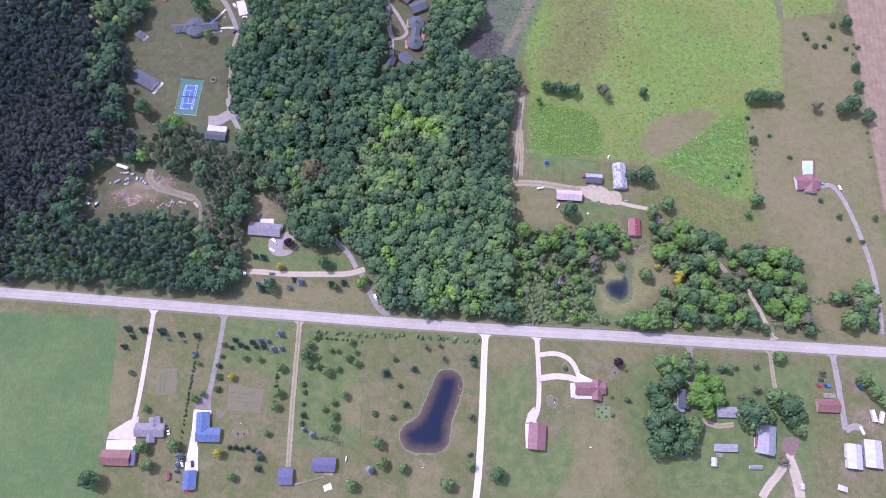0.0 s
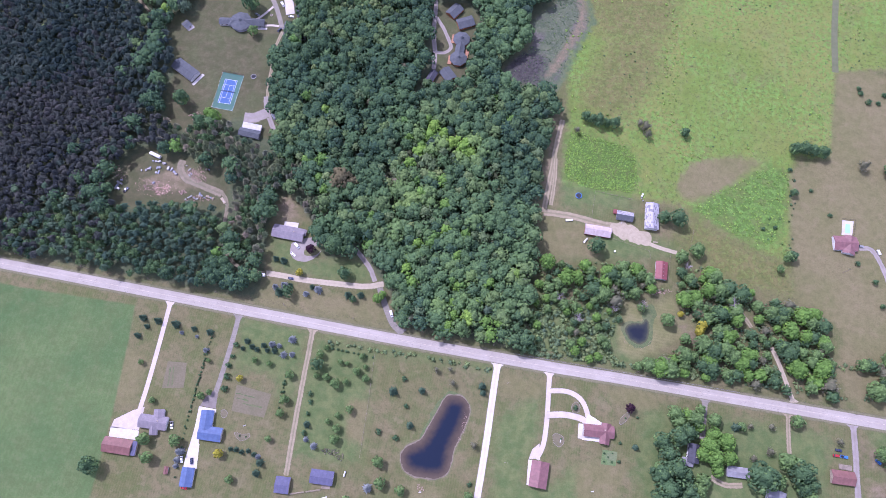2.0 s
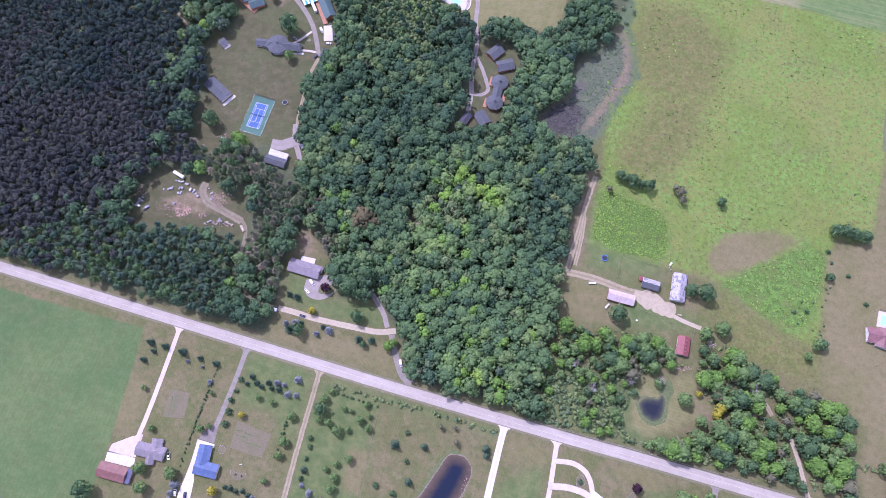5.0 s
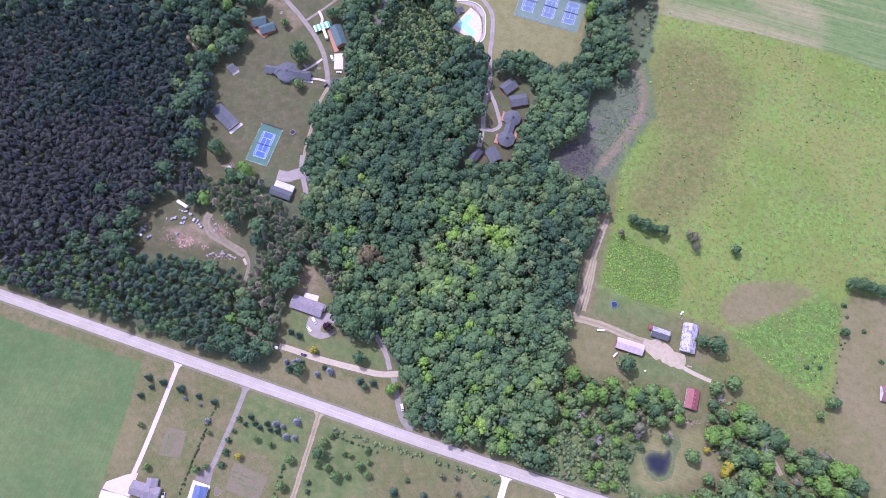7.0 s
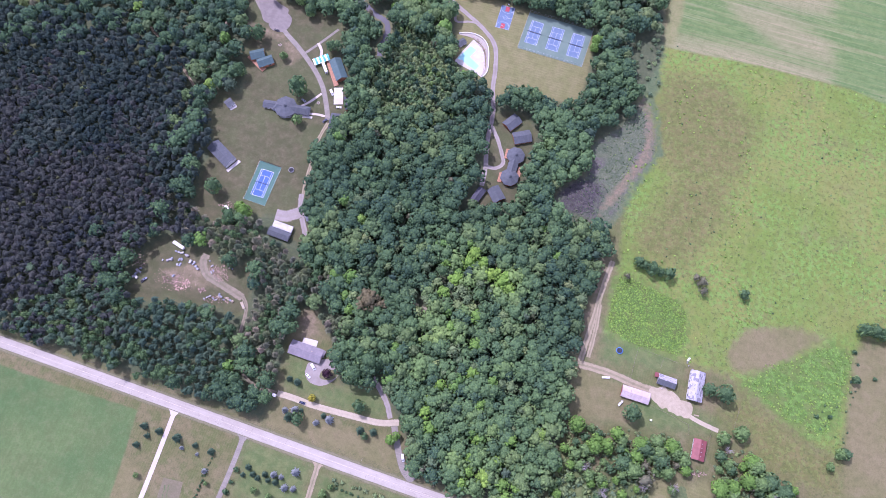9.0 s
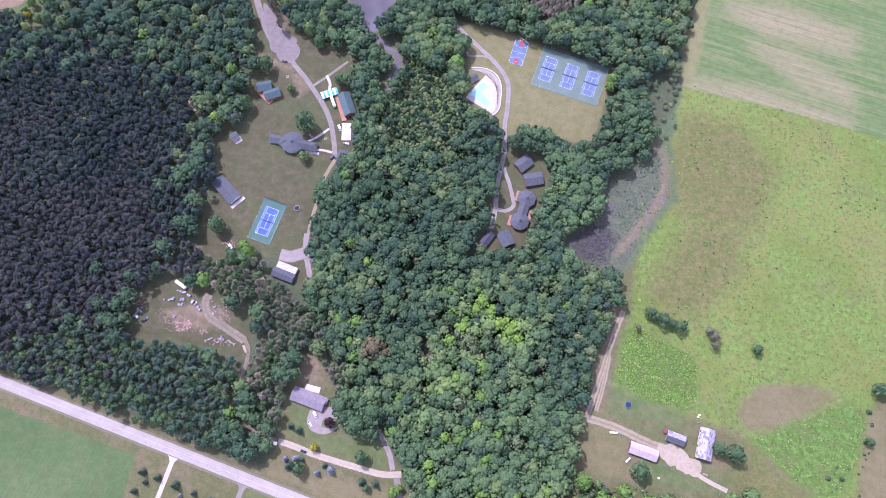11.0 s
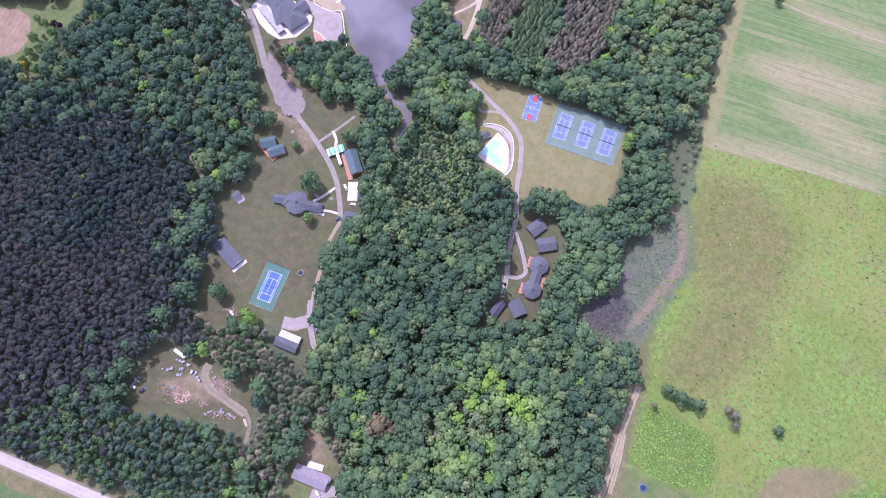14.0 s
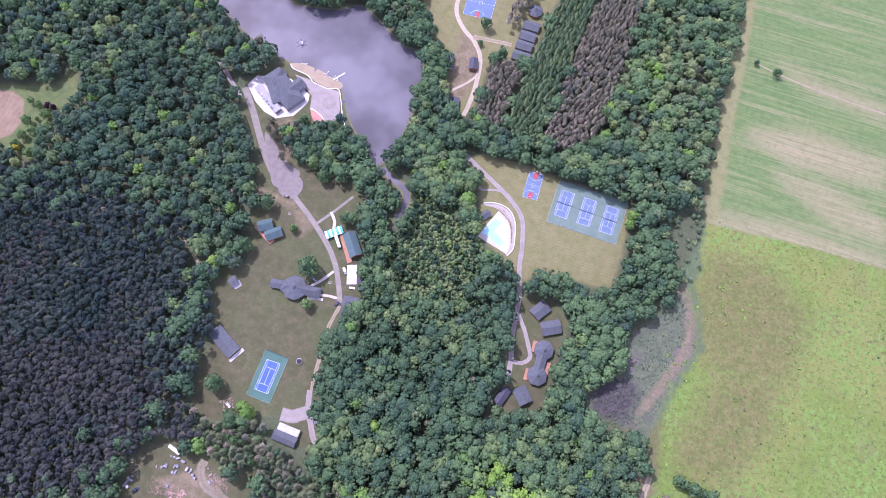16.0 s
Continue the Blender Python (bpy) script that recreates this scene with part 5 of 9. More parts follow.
def wing(parent, l, w, eave, rise, roof, wall, at=None, hip=False, over=0.45, windows=True, door=True, shed_roof=False, roof2=None):
    """Walls and roof of one block under a building, its ridge along x."""
    at = at or Matrix()
    if shed_roof:
        h, g = l / 2, w / 2
        part("wall", bm_mesh("wall", box(l, w, eave), wall), parent, at)
        v, f = slab([(-h - over, -g - over, eave + 0.05), (h + over, -g - over, eave + 0.05), (h + over, g + over, eave + rise), (-h - over, g + over, eave + rise)], 0.15)
        part("roof", mesh_of("roof", v, f, roof), parent, at)
        return
    part("wall", mesh_of("wall", *gable_wall(l, w, eave, rise, hip), wall), parent, at)
    h, g = l / 2 + over, w / 2 + over
    drop = rise * over / (w / 2)
    e, top = eave - drop + 0.05, eave + rise + 0.05
    inset = min(w / 2, l / 2 - 0.2) + over if hip else 0.0
    for s in (1, -1):
        pts = [(-h, -g * s, e), (h, -g * s, e), (h - inset, 0, top), (-h + inset, 0, top)]
        pts = pts if s > 0 else pts[::-1]
        v, f = slab(pts, 0.16)
        part("roof_slope", mesh_of("roof_slope", v, f, roof2 if roof2 and s > 0 else roof), parent, at)
        if hip:
            pts = [(h * s, -g * s, e), (h * s, g * s, e), ((h - inset) * s, 0, top)]
            v, f = slab(pts, 0.16)
            part("roof_hip", mesh_of("roof_hip", v, f, roof), parent, at)
    part("ridge_cap", bm_mesh("ridge_cap", box(2 * (h - inset), 0.34, 0.1, 0.03, top - 0.03), roof), parent, at)
    if windows:
        n = max(1, int(l / 4.5))
        for s in (1, -1):
            for k in range(n):
                x = (k + 0.5) / n * l - l / 2
                wob = part("window", bm_mesh("window", box(1.5, 0.12, 1.25, 0.02, eave * 0.42, x, s * (w / 2 + 0.03)), TRIM), parent, at)
                part("pane", bm_mesh("pane", box(1.2, 0.04, 0.95, 0.0, eave * 0.42 + 0.15, x, s * (w / 2 + 0.1)), GLASS), wob)
    if door:
        part("door", bm_mesh("door", box(1.0, 0.1, 2.05, 0.02, 0.0, l * 0.12, -(w / 2 + 0.04)), DOOR), parent, at)


def building(name, corners, eave, rise, roof, wall, label, category="house", hip=False, chimney=0, **more):
    mid, l, w, a = rect(corners)
    # the roof's corners are given: the walls stand inside the eaves
    ob = thing(name, pose(mid[0], mid[1], 0, 0, 0, a), label, category)
    wing(ob, l - 0.9, w - 0.9, eave, rise, ROOF[roof], WALL[wall], None, hip, **more)
    for k in range(chimney):
        x = l * (0.18 - 0.4 * k)
        part("chimney", bm_mesh("chimney", box(0.7, 0.7, 1.3, 0.04, eave + rise * 0.6, x, w * 0.12), WALL["tan"]), ob)
    ob["len"], ob["wid"], ob["turn"] = l, w, a
    return ob


def add_wing(ob, corners, eave, rise, roof, wall, **more):
    """A further block of a building, from its own corners in the plan."""
    mid, l, w, a = rect(corners)
    at = ob.matrix_basis.inverted() @ pose(mid[0], mid[1], 0, 0, 0, a)
    wing(ob, l - 0.7, w - 0.7, eave, rise, ROOF[roof], WALL[wall], at, **more)


def add_slab(ob, name, corners, z, h, mat, label=""):
    """A deck, porch or patio that belongs to a building."""
    mid, l, w, a = rect(corners)
    at = ob.matrix_basis.inverted() @ pose(mid[0], mid[1], 0, 0, 0, a)
    return part(name, bm_mesh(name, box(l, w, h, 0.02, z), mat), ob, at, label)


def roof_vents(ob, n, mat=None, z=4.4):
    for k in range(n):
        part("roof_vent", bm_mesh("roof_vent", box(0.5, 0.5, 0.6, 0.05, z, (k - (n - 1) / 2) * 3.0, 1.2), mat or STEEL), ob)


# south of the road
b = building("garage", [(-250, -108.8), (-228.4, -107.9), (-227.1, -118.8)], 3.0, 2.0, "brown", "tan", "long brown metal-roofed garage with a pale apron", "garage")
add_wing(b, [(-228.3, -108.3), (-225, -108.1), (-223.9, -118.1)], 2.6, 0.8, "slate_blue", "tan", shed_roof=True)
b = building("house", [(-229.5, -88.4), (-208.1, -87.2), (-206.4, -97.1)], 2.8, 2.2, "grey", "white", "grey-shingled ranch house with a front gable", chimney=1)
add_wing(b, [(-220.2, -95.8), (-218.7, -102.4), (-212.9, -102)], 2.8, 1.6, "grey", "white")
add_wing(b, [(-220.7, -84.1), (-219.3, -90.1), (-211.4, -89.5)], 2.7, 1.5, "grey", "white")
b = building("house", [(-183.7, -88.1), (-166.2, -87.2), (-164.7, -97.4)], 2.9, 2.0, "blue", "white", "house with a bright blue metal roof")
add_wing(b, [(-185.8, -77.7), (-183.9, -91.3), (-174.4, -90.6)], 2.9, 1.8, "blue", "white")
b = building("garage", [(-187.6, -118.8), (-186.1, -132.1), (-176.7, -131.8)], 2.8, 1.9, "blue", "white", "small blue metal-roofed garage beside a drive", "garage")
b = building("shed", [(-118.8, -111.9), (-108.2, -111.1), (-107.3, -122.6)], 2.8, 1.7, "slate_blue", "tan", "slate-blue roofed shed at a dirt drive's end", "shed")
b = building("house", [(-95, -102.3), (-78.1, -101.4), (-77.6, -111.4)], 2.8, 2.0, "slate_blue", "white", "slate-blue shingled house with a pale deck")
add_slab(b, "deck", [(-85.6, -111.4), (-79.4, -110.9), (-79.4, -114)], 0.1, 0.4, TIMBER)
b = building("house", [(95.2, -34), (117.7, -31.9), (117.3, -41.1)], 2.9, 2.3, "maroon", "white", "maroon-roofed house with a curved drive", chimney=1)
add_wing(b, [(108.4, -30.9), (108, -45.9), (115.2, -45.4)], 3.0, 2.2, "maroon", "white")
add_slab(b, "porch", [(92, -34.4), (95.4, -34.2), (95.5, -45)], 0.05, 0.2, CONCRETE)
add_slab(b, "patio", [(95.5, -42.5), (109.1, -41.5), (108.7, -44.8)], 0.05, 0.2, CONCRETE)
b = building("barn", [(61.3, -66.3), (61.1, -84.7), (73.9, -84.1)], 3.8, 2.4, "maroon", "white", "maroon metal-roofed barn with a white lean-to", "barn")
add_slab(b, "patio", [(58.9, -66.8), (61.8, -66.6), (61.6, -84.2)], 0.05, 0.15, CONCRETE)
b = building("house", [(172.4, -33.2), (171.9, -46.8), (180.3, -46.2)], 4.5, 2.8, "dark", "white", "white farmhouse with a dark roof under trees", chimney=1)
add_wing(b, [(169, -43.7), (177, -43.9), (176.3, -49.7)], 2.8, 1.2, "zinc", "white")
b = building("garage", [(200.9, -43.7), (217.2, -42.8), (216.3, -50.6)], 2.7, 1.5, "zinc", "grey", "grey metal-roofed garage behind big trees", "garage")
b = building("farmhouse", [(230.9, -53.6), (228.1, -74.5), (240.8, -73.9)], 5.0, 2.8, "zinc", "white", "tall farmhouse with a pale grey roof", "farmhouse", chimney=1)
add_wing(b, [(228.2, -63.4), (227.7, -71), (231, -70.7)], 2.6, 0.5, "red", "white", shed_roof=True)
add_wing(b, [(229.4, -70.4), (242.1, -69.8), (241.7, -74.2)], 2.8, 0.8, "white", "white", shed_roof=True)
b = building("mobile_home", [(197.8, -70.5), (214.7, -69.6), (213.9, -75.2)], 2.7, 0.7, "zinc", "white", "long grey-roofed mobile home on grass", "mobile home")
add_slab(b, "porch", [(199.5, -76.7), (204, -76.4), (203.8, -79.5)], 0.05, 0.4, TIMBER)
building("shed", [(195.6, -80.1), (195.3, -86.4), (199.4, -86.1)], 2.2, 0.8, "white", "white", "small white garden shed", "shed", windows=False)
building("shed", [(222.8, -83.5), (232.2, -82.8), (231.9, -85.9)], 2.2, 0.8, "zinc", "white", "low grey-roofed storage shed", "shed", windows=False)
b = building("house", [(275.7, -32.1), (292.5, -31.2), (291, -41.2)], 2.9, 2.1, "brown", "tan", "brown-roofed house by a gravel drive")
add_slab(b, "deck", [(282.5, -27.2), (291.8, -26.9), (291, -30.7)], 0.1, 0.5, TIMBER)
building("metal_shed", [(293.7, -62.7), (292.9, -80.3), (303.9, -79.5)], 4.0, 1.8, "white", "white", "white metal pole shed", "shed", windows=False)
building("metal_shed", [(306.8, -58.9), (306, -78.5), (318.6, -77.6)], 4.2, 2.0, "white", "grey", "large white metal pole shed", "shed", windows=False)
building("shed", [(285.6, -91.8), (284.7, -95.6), (292, -95.5)], 2.2, 0.8, "white", "red", "white-roofed shed with red siding", "shed", windows=False)
building("shed", [(258.8, -93.1), (258.5, -97.3), (261.7, -97)], 2.1, 0.6, "white", "white", "small white shed beside a dirt track", "shed", windows=False)
building("shed", [(-200.9, -121), (-200.1, -126.4), (-196.9, -126.1)], 2.0, 0.6, "brown", "white", "tiny brown-roofed garden shed", "shed", windows=False)
# house by the wood
b = building("house", [(-171.8, 75.6), (-145.5, 75.3), (-144.9, 64.2)], 2.8, 2.2, "grey", "tan", "grey-shingled house at the edge of a wood", chimney=1)
add_wing(b, [(-148.2, 74.9), (-144.3, 74.7), (-143.8, 69.7)], 2.5, 0.8, "grey", "tan")
add_slab(b, "patio", [(-165, 79.6), (-153.4, 80.5), (-153, 75.9)], 0.05, 0.15, CONCRETE)
sheet("parking_court", [(-153.7, 63.3), (-148, 67.1), (-136.7, 70.8), (-133.9, 66.1), (-129.5, 61.9), (-131.7, 55.6), (-138.7, 49.6), (-148, 49.3), (-153.7, 53.9), (-154.7, 60.1)], 0.06, FLAT["gravel"], True, 0.3, "grey gravel parking court round a bed", "driveway")
sheet("lawn_island", [(-142.6, 59.4), (-139.1, 62.5), (-132.9, 63.6), (-129.5, 61.9), (-131.5, 57.5), (-137, 54.8), (-141.8, 55)], 0.07, REEDS, True, 0.3, "oval grass island within a parking court", "lawn")
# farmyard
b = building("barn", [(77.6, 123), (98.9, 123.2), (98.3, 114.3)], 3.2, 2.0, "rusty", "red", "red barn with a rust-streaked pale roof", "barn", windows=False)
b = building("barn", [(101.8, 139.9), (115.7, 139.8), (115.2, 131.8)], 2.9, 1.9, "stained", "grey", "small barn with a patched grey roof", "barn", windows=False, roof2=ROOF["slate"])
add_wing(b, [(99, 140), (102.5, 140.3), (102.4, 137)], 2.0, 0.5, "red", "red", shed_roof=True, windows=False)
b = building("barn", [(124.2, 150.4), (125.5, 127.7), (136.5, 127.8)], 4.0, 2.0, "stained", "white", "long pale barn with stained white sheet roofing", "barn")
b = building("house", [(137, 102.1), (137.5, 87.1), (147, 87.2)], 3.0, 1.8, "red", "white", "red metal-roofed house in a fenced yard")
roof_vents(b, 4)
b = building("house", [(276.4, 150.6), (295.3, 152.6), (294.1, 140.2)], 2.9, 2.2, "maroon", "white", "maroon-roofed house with a small pool behind")
add_wing(b, [(285.5, 152.8), (284, 137.4), (293.8, 138.1)], 3.0, 2.0, "maroon", "white")

# camp, west side
b = building("longhouse", [(-296.5, 212.1), (-274.6, 200.8), (-280.3, 190.6)], 3.0, 2.4, "slate", "white", "long slate-roofed bunkhouse with white trim", "bunkhouse")
add_slab(b, "porch", [(-273.6, 201.4), (-279.8, 189.5), (-277.4, 188.2)], 0.02, 0.25, CONCRETE, "white concrete porch at the gable end")
b = building("shed", [(-307.2, 246.5), (-303.6, 252.2), (-296.9, 247.7)], 2.3, 1.0, "slate", "white", "small grey-roofed shed on the camp lawn", "shed", windows=False)
add_slab(b, "porch", [(-302.9, 244.7), (-299.1, 249.9), (-295.4, 246.5)], 0.05, 0.2, CONCRETE)
b = building("hall", [(-265.2, 261), (-233.5, 265.5), (-232, 257.3)], 3.4, 2.4, "slate", "grey", "long slate-roofed camp hall with a domed middle", "hall", hip=True)
_c = [(-253.9, 258.7)]
HALL, HALL_DOME = b, b.matrix_basis.inverted() @ pose(_c[0][0], _c[0][1], 0)
add_wing(b, [(-274.1, 259.6), (-264, 261.2), (-262.5, 254.4)], 3.0, 1.4, "slate", "white")
add_slab(b, "porch", [(-242.5, 256.2), (-229.9, 258.8), (-230, 256.7)], 0.05, 0.25, CONCRETE)
b = building("lodge", [(-305.4, 299.6), (-294.8, 306.4), (-288.9, 299.1)], 3.6, 2.6, "teal", "log", "timber lodge with a green metal roof", "lodge")
add_wing(b, [(-296.3, 293.5), (-285.8, 302.5), (-280.1, 295.7)], 3.6, 2.6, "teal", "log")
add_slab(b, "deck", [(-306.4, 294.7), (-288, 285.4), (-286.3, 289.9)], 0.3, 0.5, DECK, "orange-brown timber deck")
b = building("dining_hall", [(-235.1, 312.6), (-221.8, 296), (-214, 303.3)], 3.6, 2.6, "teal", "log", "green-roofed dining hall with timber decks", "dining hall")
add_slab(b, "deck", [(-239.3, 314.1), (-222.7, 291.9), (-219.4, 294.6)], 0.2, 0.5, DECK, "orange-brown timber deck")
b = building("kitchen_hut", [(-210.5, 283.6), (-204.4, 272.5), (-198.5, 275.3)], 3.0, 1.6, "dark", "log", "dark-roofed hut behind the dining hall", "hut")
add_slab(b, "patio", [(-222.5, 290.8), (-215, 293.6), (-209.7, 278.2)], 0.05, 0.2, CONCRETE, "white concrete terrace")
building("workshop", [(-214.6, 266.1), (-195.1, 269.8), (-192.5, 252.4)], 3.4, 2.2, "slate", "grey", "slate-roofed workshop under trees", "workshop")
b = building("garage", [(-224.1, 155.2), (-205.6, 154.5), (-205.6, 146.9)], 2.9, 1.5, "slate", "grey", "low garage with a white terrace roof", "garage")
add_wing(b, [(-222.7, 160.5), (-206.1, 160), (-205.7, 154.9)], 2.8, 0.4, "white", "white", shed_roof=True, windows=False)
# camp, cabins
b = building("cabin", [(-73.3, 304.1), (-65.8, 315.9), (-56.1, 311)], 3.0, 2.2, "slate", "log", "slate-roofed timber cabin in the camp", "cabin")
building("cabin", [(-62.6, 297.6), (-49, 305.2), (-44.3, 295.1)], 3.0, 2.2, "slate", "log", "slate-roofed timber cabin in the camp", "cabin")
building("cabin", [(-67.2, 240.8), (-57.9, 231.2), (-49.8, 238.4)], 3.0, 2.2, "slate", "log", "slate-roofed timber cabin in the camp", "cabin")
building("cabin", [(-74.1, 242), (-78.1, 228.3), (-71.4, 226.2)], 3.0, 1.8, "dark", "log", "dark-roofed timber cabin under trees", "cabin")


def octagon_roof(parent, at, r, eave, rise, roof, wall):
    bm = tube(r - 0.7, r - 0.7, eave, 8)
    part("wall", bm_mesh("wall", bm, wall), parent, at)
    for k in range(8):
        a, c = math.pi / 4 * (k - 0.5), math.pi / 4 * (k + 0.5)
        pts = [(r * math.cos(a), r * math.sin(a), eave), (r * math.cos(c), r * math.sin(c), eave), (0.9 * math.cos(c), 0.9 * math.sin(c), eave + rise), (0.9 * math.cos(a), 0.9 * math.sin(a), eave + rise)]
        v, f = slab(pts, 0.15)
        part("roof_slope", mesh_of("roof_slope", v, f, roof), parent, at)
    part("cupola", bm_mesh("cupola", tube(1.1, 1.1, 0.9, 8, eave + rise - 0.3), WALL["grey"]), parent, at)
    part("cupola_roof", bm_mesh("cupola_roof", tube(1.4, 0.15, 0.7, 8, eave + rise + 0.6), roof), parent, at)


octagon_roof(HALL, HALL_DOME, 10.2, 3.7, 2.6, ROOF["slate"], WALL["grey"])
_pq = [(-53.3, 278), (-52.6, 257.6)]
_mid = (np.array(_pq[0]) + np.array(_pq[1])) / 2
_dir = math.degrees(math.atan2(_pq[1][1] - _pq[0][1], _pq[1][0] - _pq[0][0]))
_gap = math.dist(_pq[0], _pq[1])
b = thing("twin_cabin", pose(_mid[0], _mid[1], 0, 0, 0, _dir), "twin eight-sided slate-roofed cabin with orange decks", "cabin")
wing(b, _gap, 7.5, 3.0, 1.8, ROOF["slate"], WALL["log"])
for s in (-0.5, 0.5):
    octagon_roof(b, pose(_gap * s, 0, 0), 8.0, 3.3, 2.6, ROOF["slate"], WALL["log"])
for s, w in ((-0.55, -7.5), (0.55, -7.5), (0.1, 6.5)):
    part("deck", bm_mesh("deck", box(9, 3.2, 0.4, 0.02, 0.3, _gap * s, w), DECK), b, None, "orange-brown timber deck")
# north camp
for c in ([(-157.1, 562.2), (-141.8, 561.9), (-141.6, 552.3)], [(-157.2, 550.5), (-142, 550.2), (-141.8, 540.7)], [(-157, 539.7), (-141.9, 539.4), (-141.7, 530.1)], [(-157.1, 528.3), (-141.2, 528.4), (-140.7, 518.5)]):
    building("cabin", c, 3.0, 1.6, "slate", "grey", "slate-roofed bunk cabin in a row", "cabin")
_p = [(-150.9, 573.7)]
b = thing("pavilion", pose(_p[0][0], _p[0][1], 0), "eight-sided slate-roofed pavilion with a cupola", "pavilion")
octagon_roof(b, Matrix(), 7.0, 3.2, 2.6, ROOF["slate"], WALL["log"])
building("hut", [(-192, 506.2), (-189.2, 494.9), (-181.3, 496.5)], 2.8, 1.8, "dark", "log", "small dark-roofed hut on the camp lawn", "hut")
building("hut", [(-194.8, 462.5), (-191.4, 451.3), (-183.6, 452.9)], 2.8, 1.6, "slate", "log", "small slate-roofed hut by a lane", "hut")
building("hut", [(-211, 503.8), (-207.1, 489.6), (-201.9, 491.5)], 2.8, 1.6, "slate", "white", "small slate-roofed hut at the lake trees", "hut")
# lakeside lodge
b = building("lake_lodge", [(-357.6, 422.9), (-323.4, 401.9), (-312.6, 417.6)], 4.5, 3.6, "slate", "grey", "broad slate-roofed lakeside lodge on a pale terrace", "lodge", hip=True)
add_wing(b, [(-335.7, 417.6), (-327.2, 435.1), (-318.5, 427.4)], 4.5, 2.6, "slate", "grey")
add_wing(b, [(-347.3, 419.4), (-348.3, 436), (-339.4, 435.6)], 4.5, 2.8, "slate", "grey")
add_wing(b, [(-356.2, 425.9), (-341.5, 437.9), (-322.8, 415.1)], 4.5, 3.0, "slate", "grey", hip=True)
add_wing(b, [(-359.9, 413.1), (-332.4, 396.3), (-329.8, 402.5)], 3.4, 0.4, "zinc", "grey", shed_roof=True)
sheet("lodge_terrace", [(-368.6, 415), (-364.5, 426.3), (-352.4, 430), (-334.7, 433.4), (-312.8, 424.3), (-311.1, 416.5), (-317.6, 400.5), (-331.3, 392.7), (-343.3, 395.4), (-354.9, 401.9)], 0.15, CONCRETE, False, 0.1, "pale concrete terrace round a lodge", "terrace", thick=0.14)
sheet("beach_terrace", [(-333.3, 438.8), (-320.6, 438.5), (-303.1, 435.6), (-289.8, 436.2), (-281.8, 419.4), (-280.9, 409.6), (-287.9, 399.6), (-299.1, 407.2), (-306.8, 410.3), (-310.5, 423.9)], 0.10, FLAT["gravel"], False, 0.1, "pale paved lakeside terrace", "terrace", thick=0.09)
sheet("beach", [(-340.8, 446), (-334.2, 450.9), (-317.6, 450.6), (-299.8, 447.2), (-289.6, 443.6), (-290.7, 438.3), (-306.1, 436.4), (-321.7, 441.1)], 0.07, paving("beach_sand", (0.300, 0.245, 0.165), (0.345, 0.285, 0.195), (0.235, 0.190, 0.130)), True, 0.4, "small tan sand beach", "beach")
sheet("garden_bed", [(-305.9, 410.7), (-297.9, 410.6), (-290, 404.6), (-289.5, 397.2), (-298.8, 401.5)], 0.13, paving("red_mulch", (0.42, 0.20, 0.17), (0.50, 0.28, 0.24), (0.30, 0.15, 0.12), 1.5), True, 0.3, "red gravel garden bed", "garden bed")
for line, lab in (([(-341.5, 447.6), (-336.6, 443.8), (-322, 441.7), (-314.5, 437), (-300.3, 435.4), (-291.6, 438), (-285.6, 429.9), (-277.8, 414.9), (-270.2, 404.2)], "low white kerb along the beach"), ([(-306.6, 412.2), (-300.6, 410.8), (-293.8, 407.4), (-289.4, 401.9), (-289.6, 394.9)], "low white kerb round a bed")):
    ribbon("kerb", line, 0.7, 0.15, TRIM, 0.1, lab, "kerb")
_p = [(-293.4, 422.9)]
for k, r in enumerate((2.6, 4.4, 6.0)):
    bm = bmesh.new()
    bmesh.ops.create_circle(bm, segments=40, radius=r)
    ring = bmesh.ops.extrude_edge_only(bm, edges=bm.edges[:])
    for v in ring["geom"]:
        if isinstance(v, bmesh.types.BMVert):
            v.co.x *= (r - 0.35) / r
            v.co.y *= (r - 0.35) / r
    ob = new("paving_ring", bm_mesh("paving_ring", bm, MUD))
    ob.location = (_p[0][0], _p[0][1], 0.13)
    tagged(ob, "dark ring of paving stones", "paving", "", "structure")


# ---- courts and pools ----
COURT_GREEN = paving("court_green", (0.062, 0.145, 0.115), (0.080, 0.165, 0.132), (0.060, 0.120, 0.095), 6.0, 0.8)
COURT_GREY = paving("faded_court_green", (0.122, 0.180, 0.150), (0.150, 0.208, 0.172), (0.106, 0.156, 0.126), 8.0, 0.8)
COURT_BLUE = paving("court_blue", (0.058, 0.118, 0.290), (0.072, 0.136, 0.325), (0.062, 0.118, 0.265), 6.0, 0.8)
COURT_PALE = paving("faded_court_blue", (0.118, 0.168, 0.265), (0.145, 0.196, 0.295), (0.105, 0.150, 0.235), 6.0, 0.8)
COURT_RED = paving("court_red", (0.36, 0.07, 0.09), (0.42, 0.09, 0.11), (0.28, 0.06, 0.07), 4.0, 0.8)
COURT_LINE = plain("court_lines", (0.72, 0.74, 0.80), 0.6)
NET = plain("net_mesh", (0.035, 0.035, 0.045), 0.9)
NET_CORD = plain("net_cord", (0.22, 0.23, 0.26), 0.9)


def line_on(ob, x0, y0, x1, y1, z, w=0.12, mat=None):
    l = math.hypot(x1 - x0, y1 - y0)
    a = math.degrees(math.atan2(y1 - y0, x1 - x0))
    part("court_line", bm_mesh("court_line", box(l + w, w, 0.004, 0, 0), mat or COURT_LINE), ob, pose((x0 + x1) / 2, (y0 + y1) / 2, z, 0, 0, a))


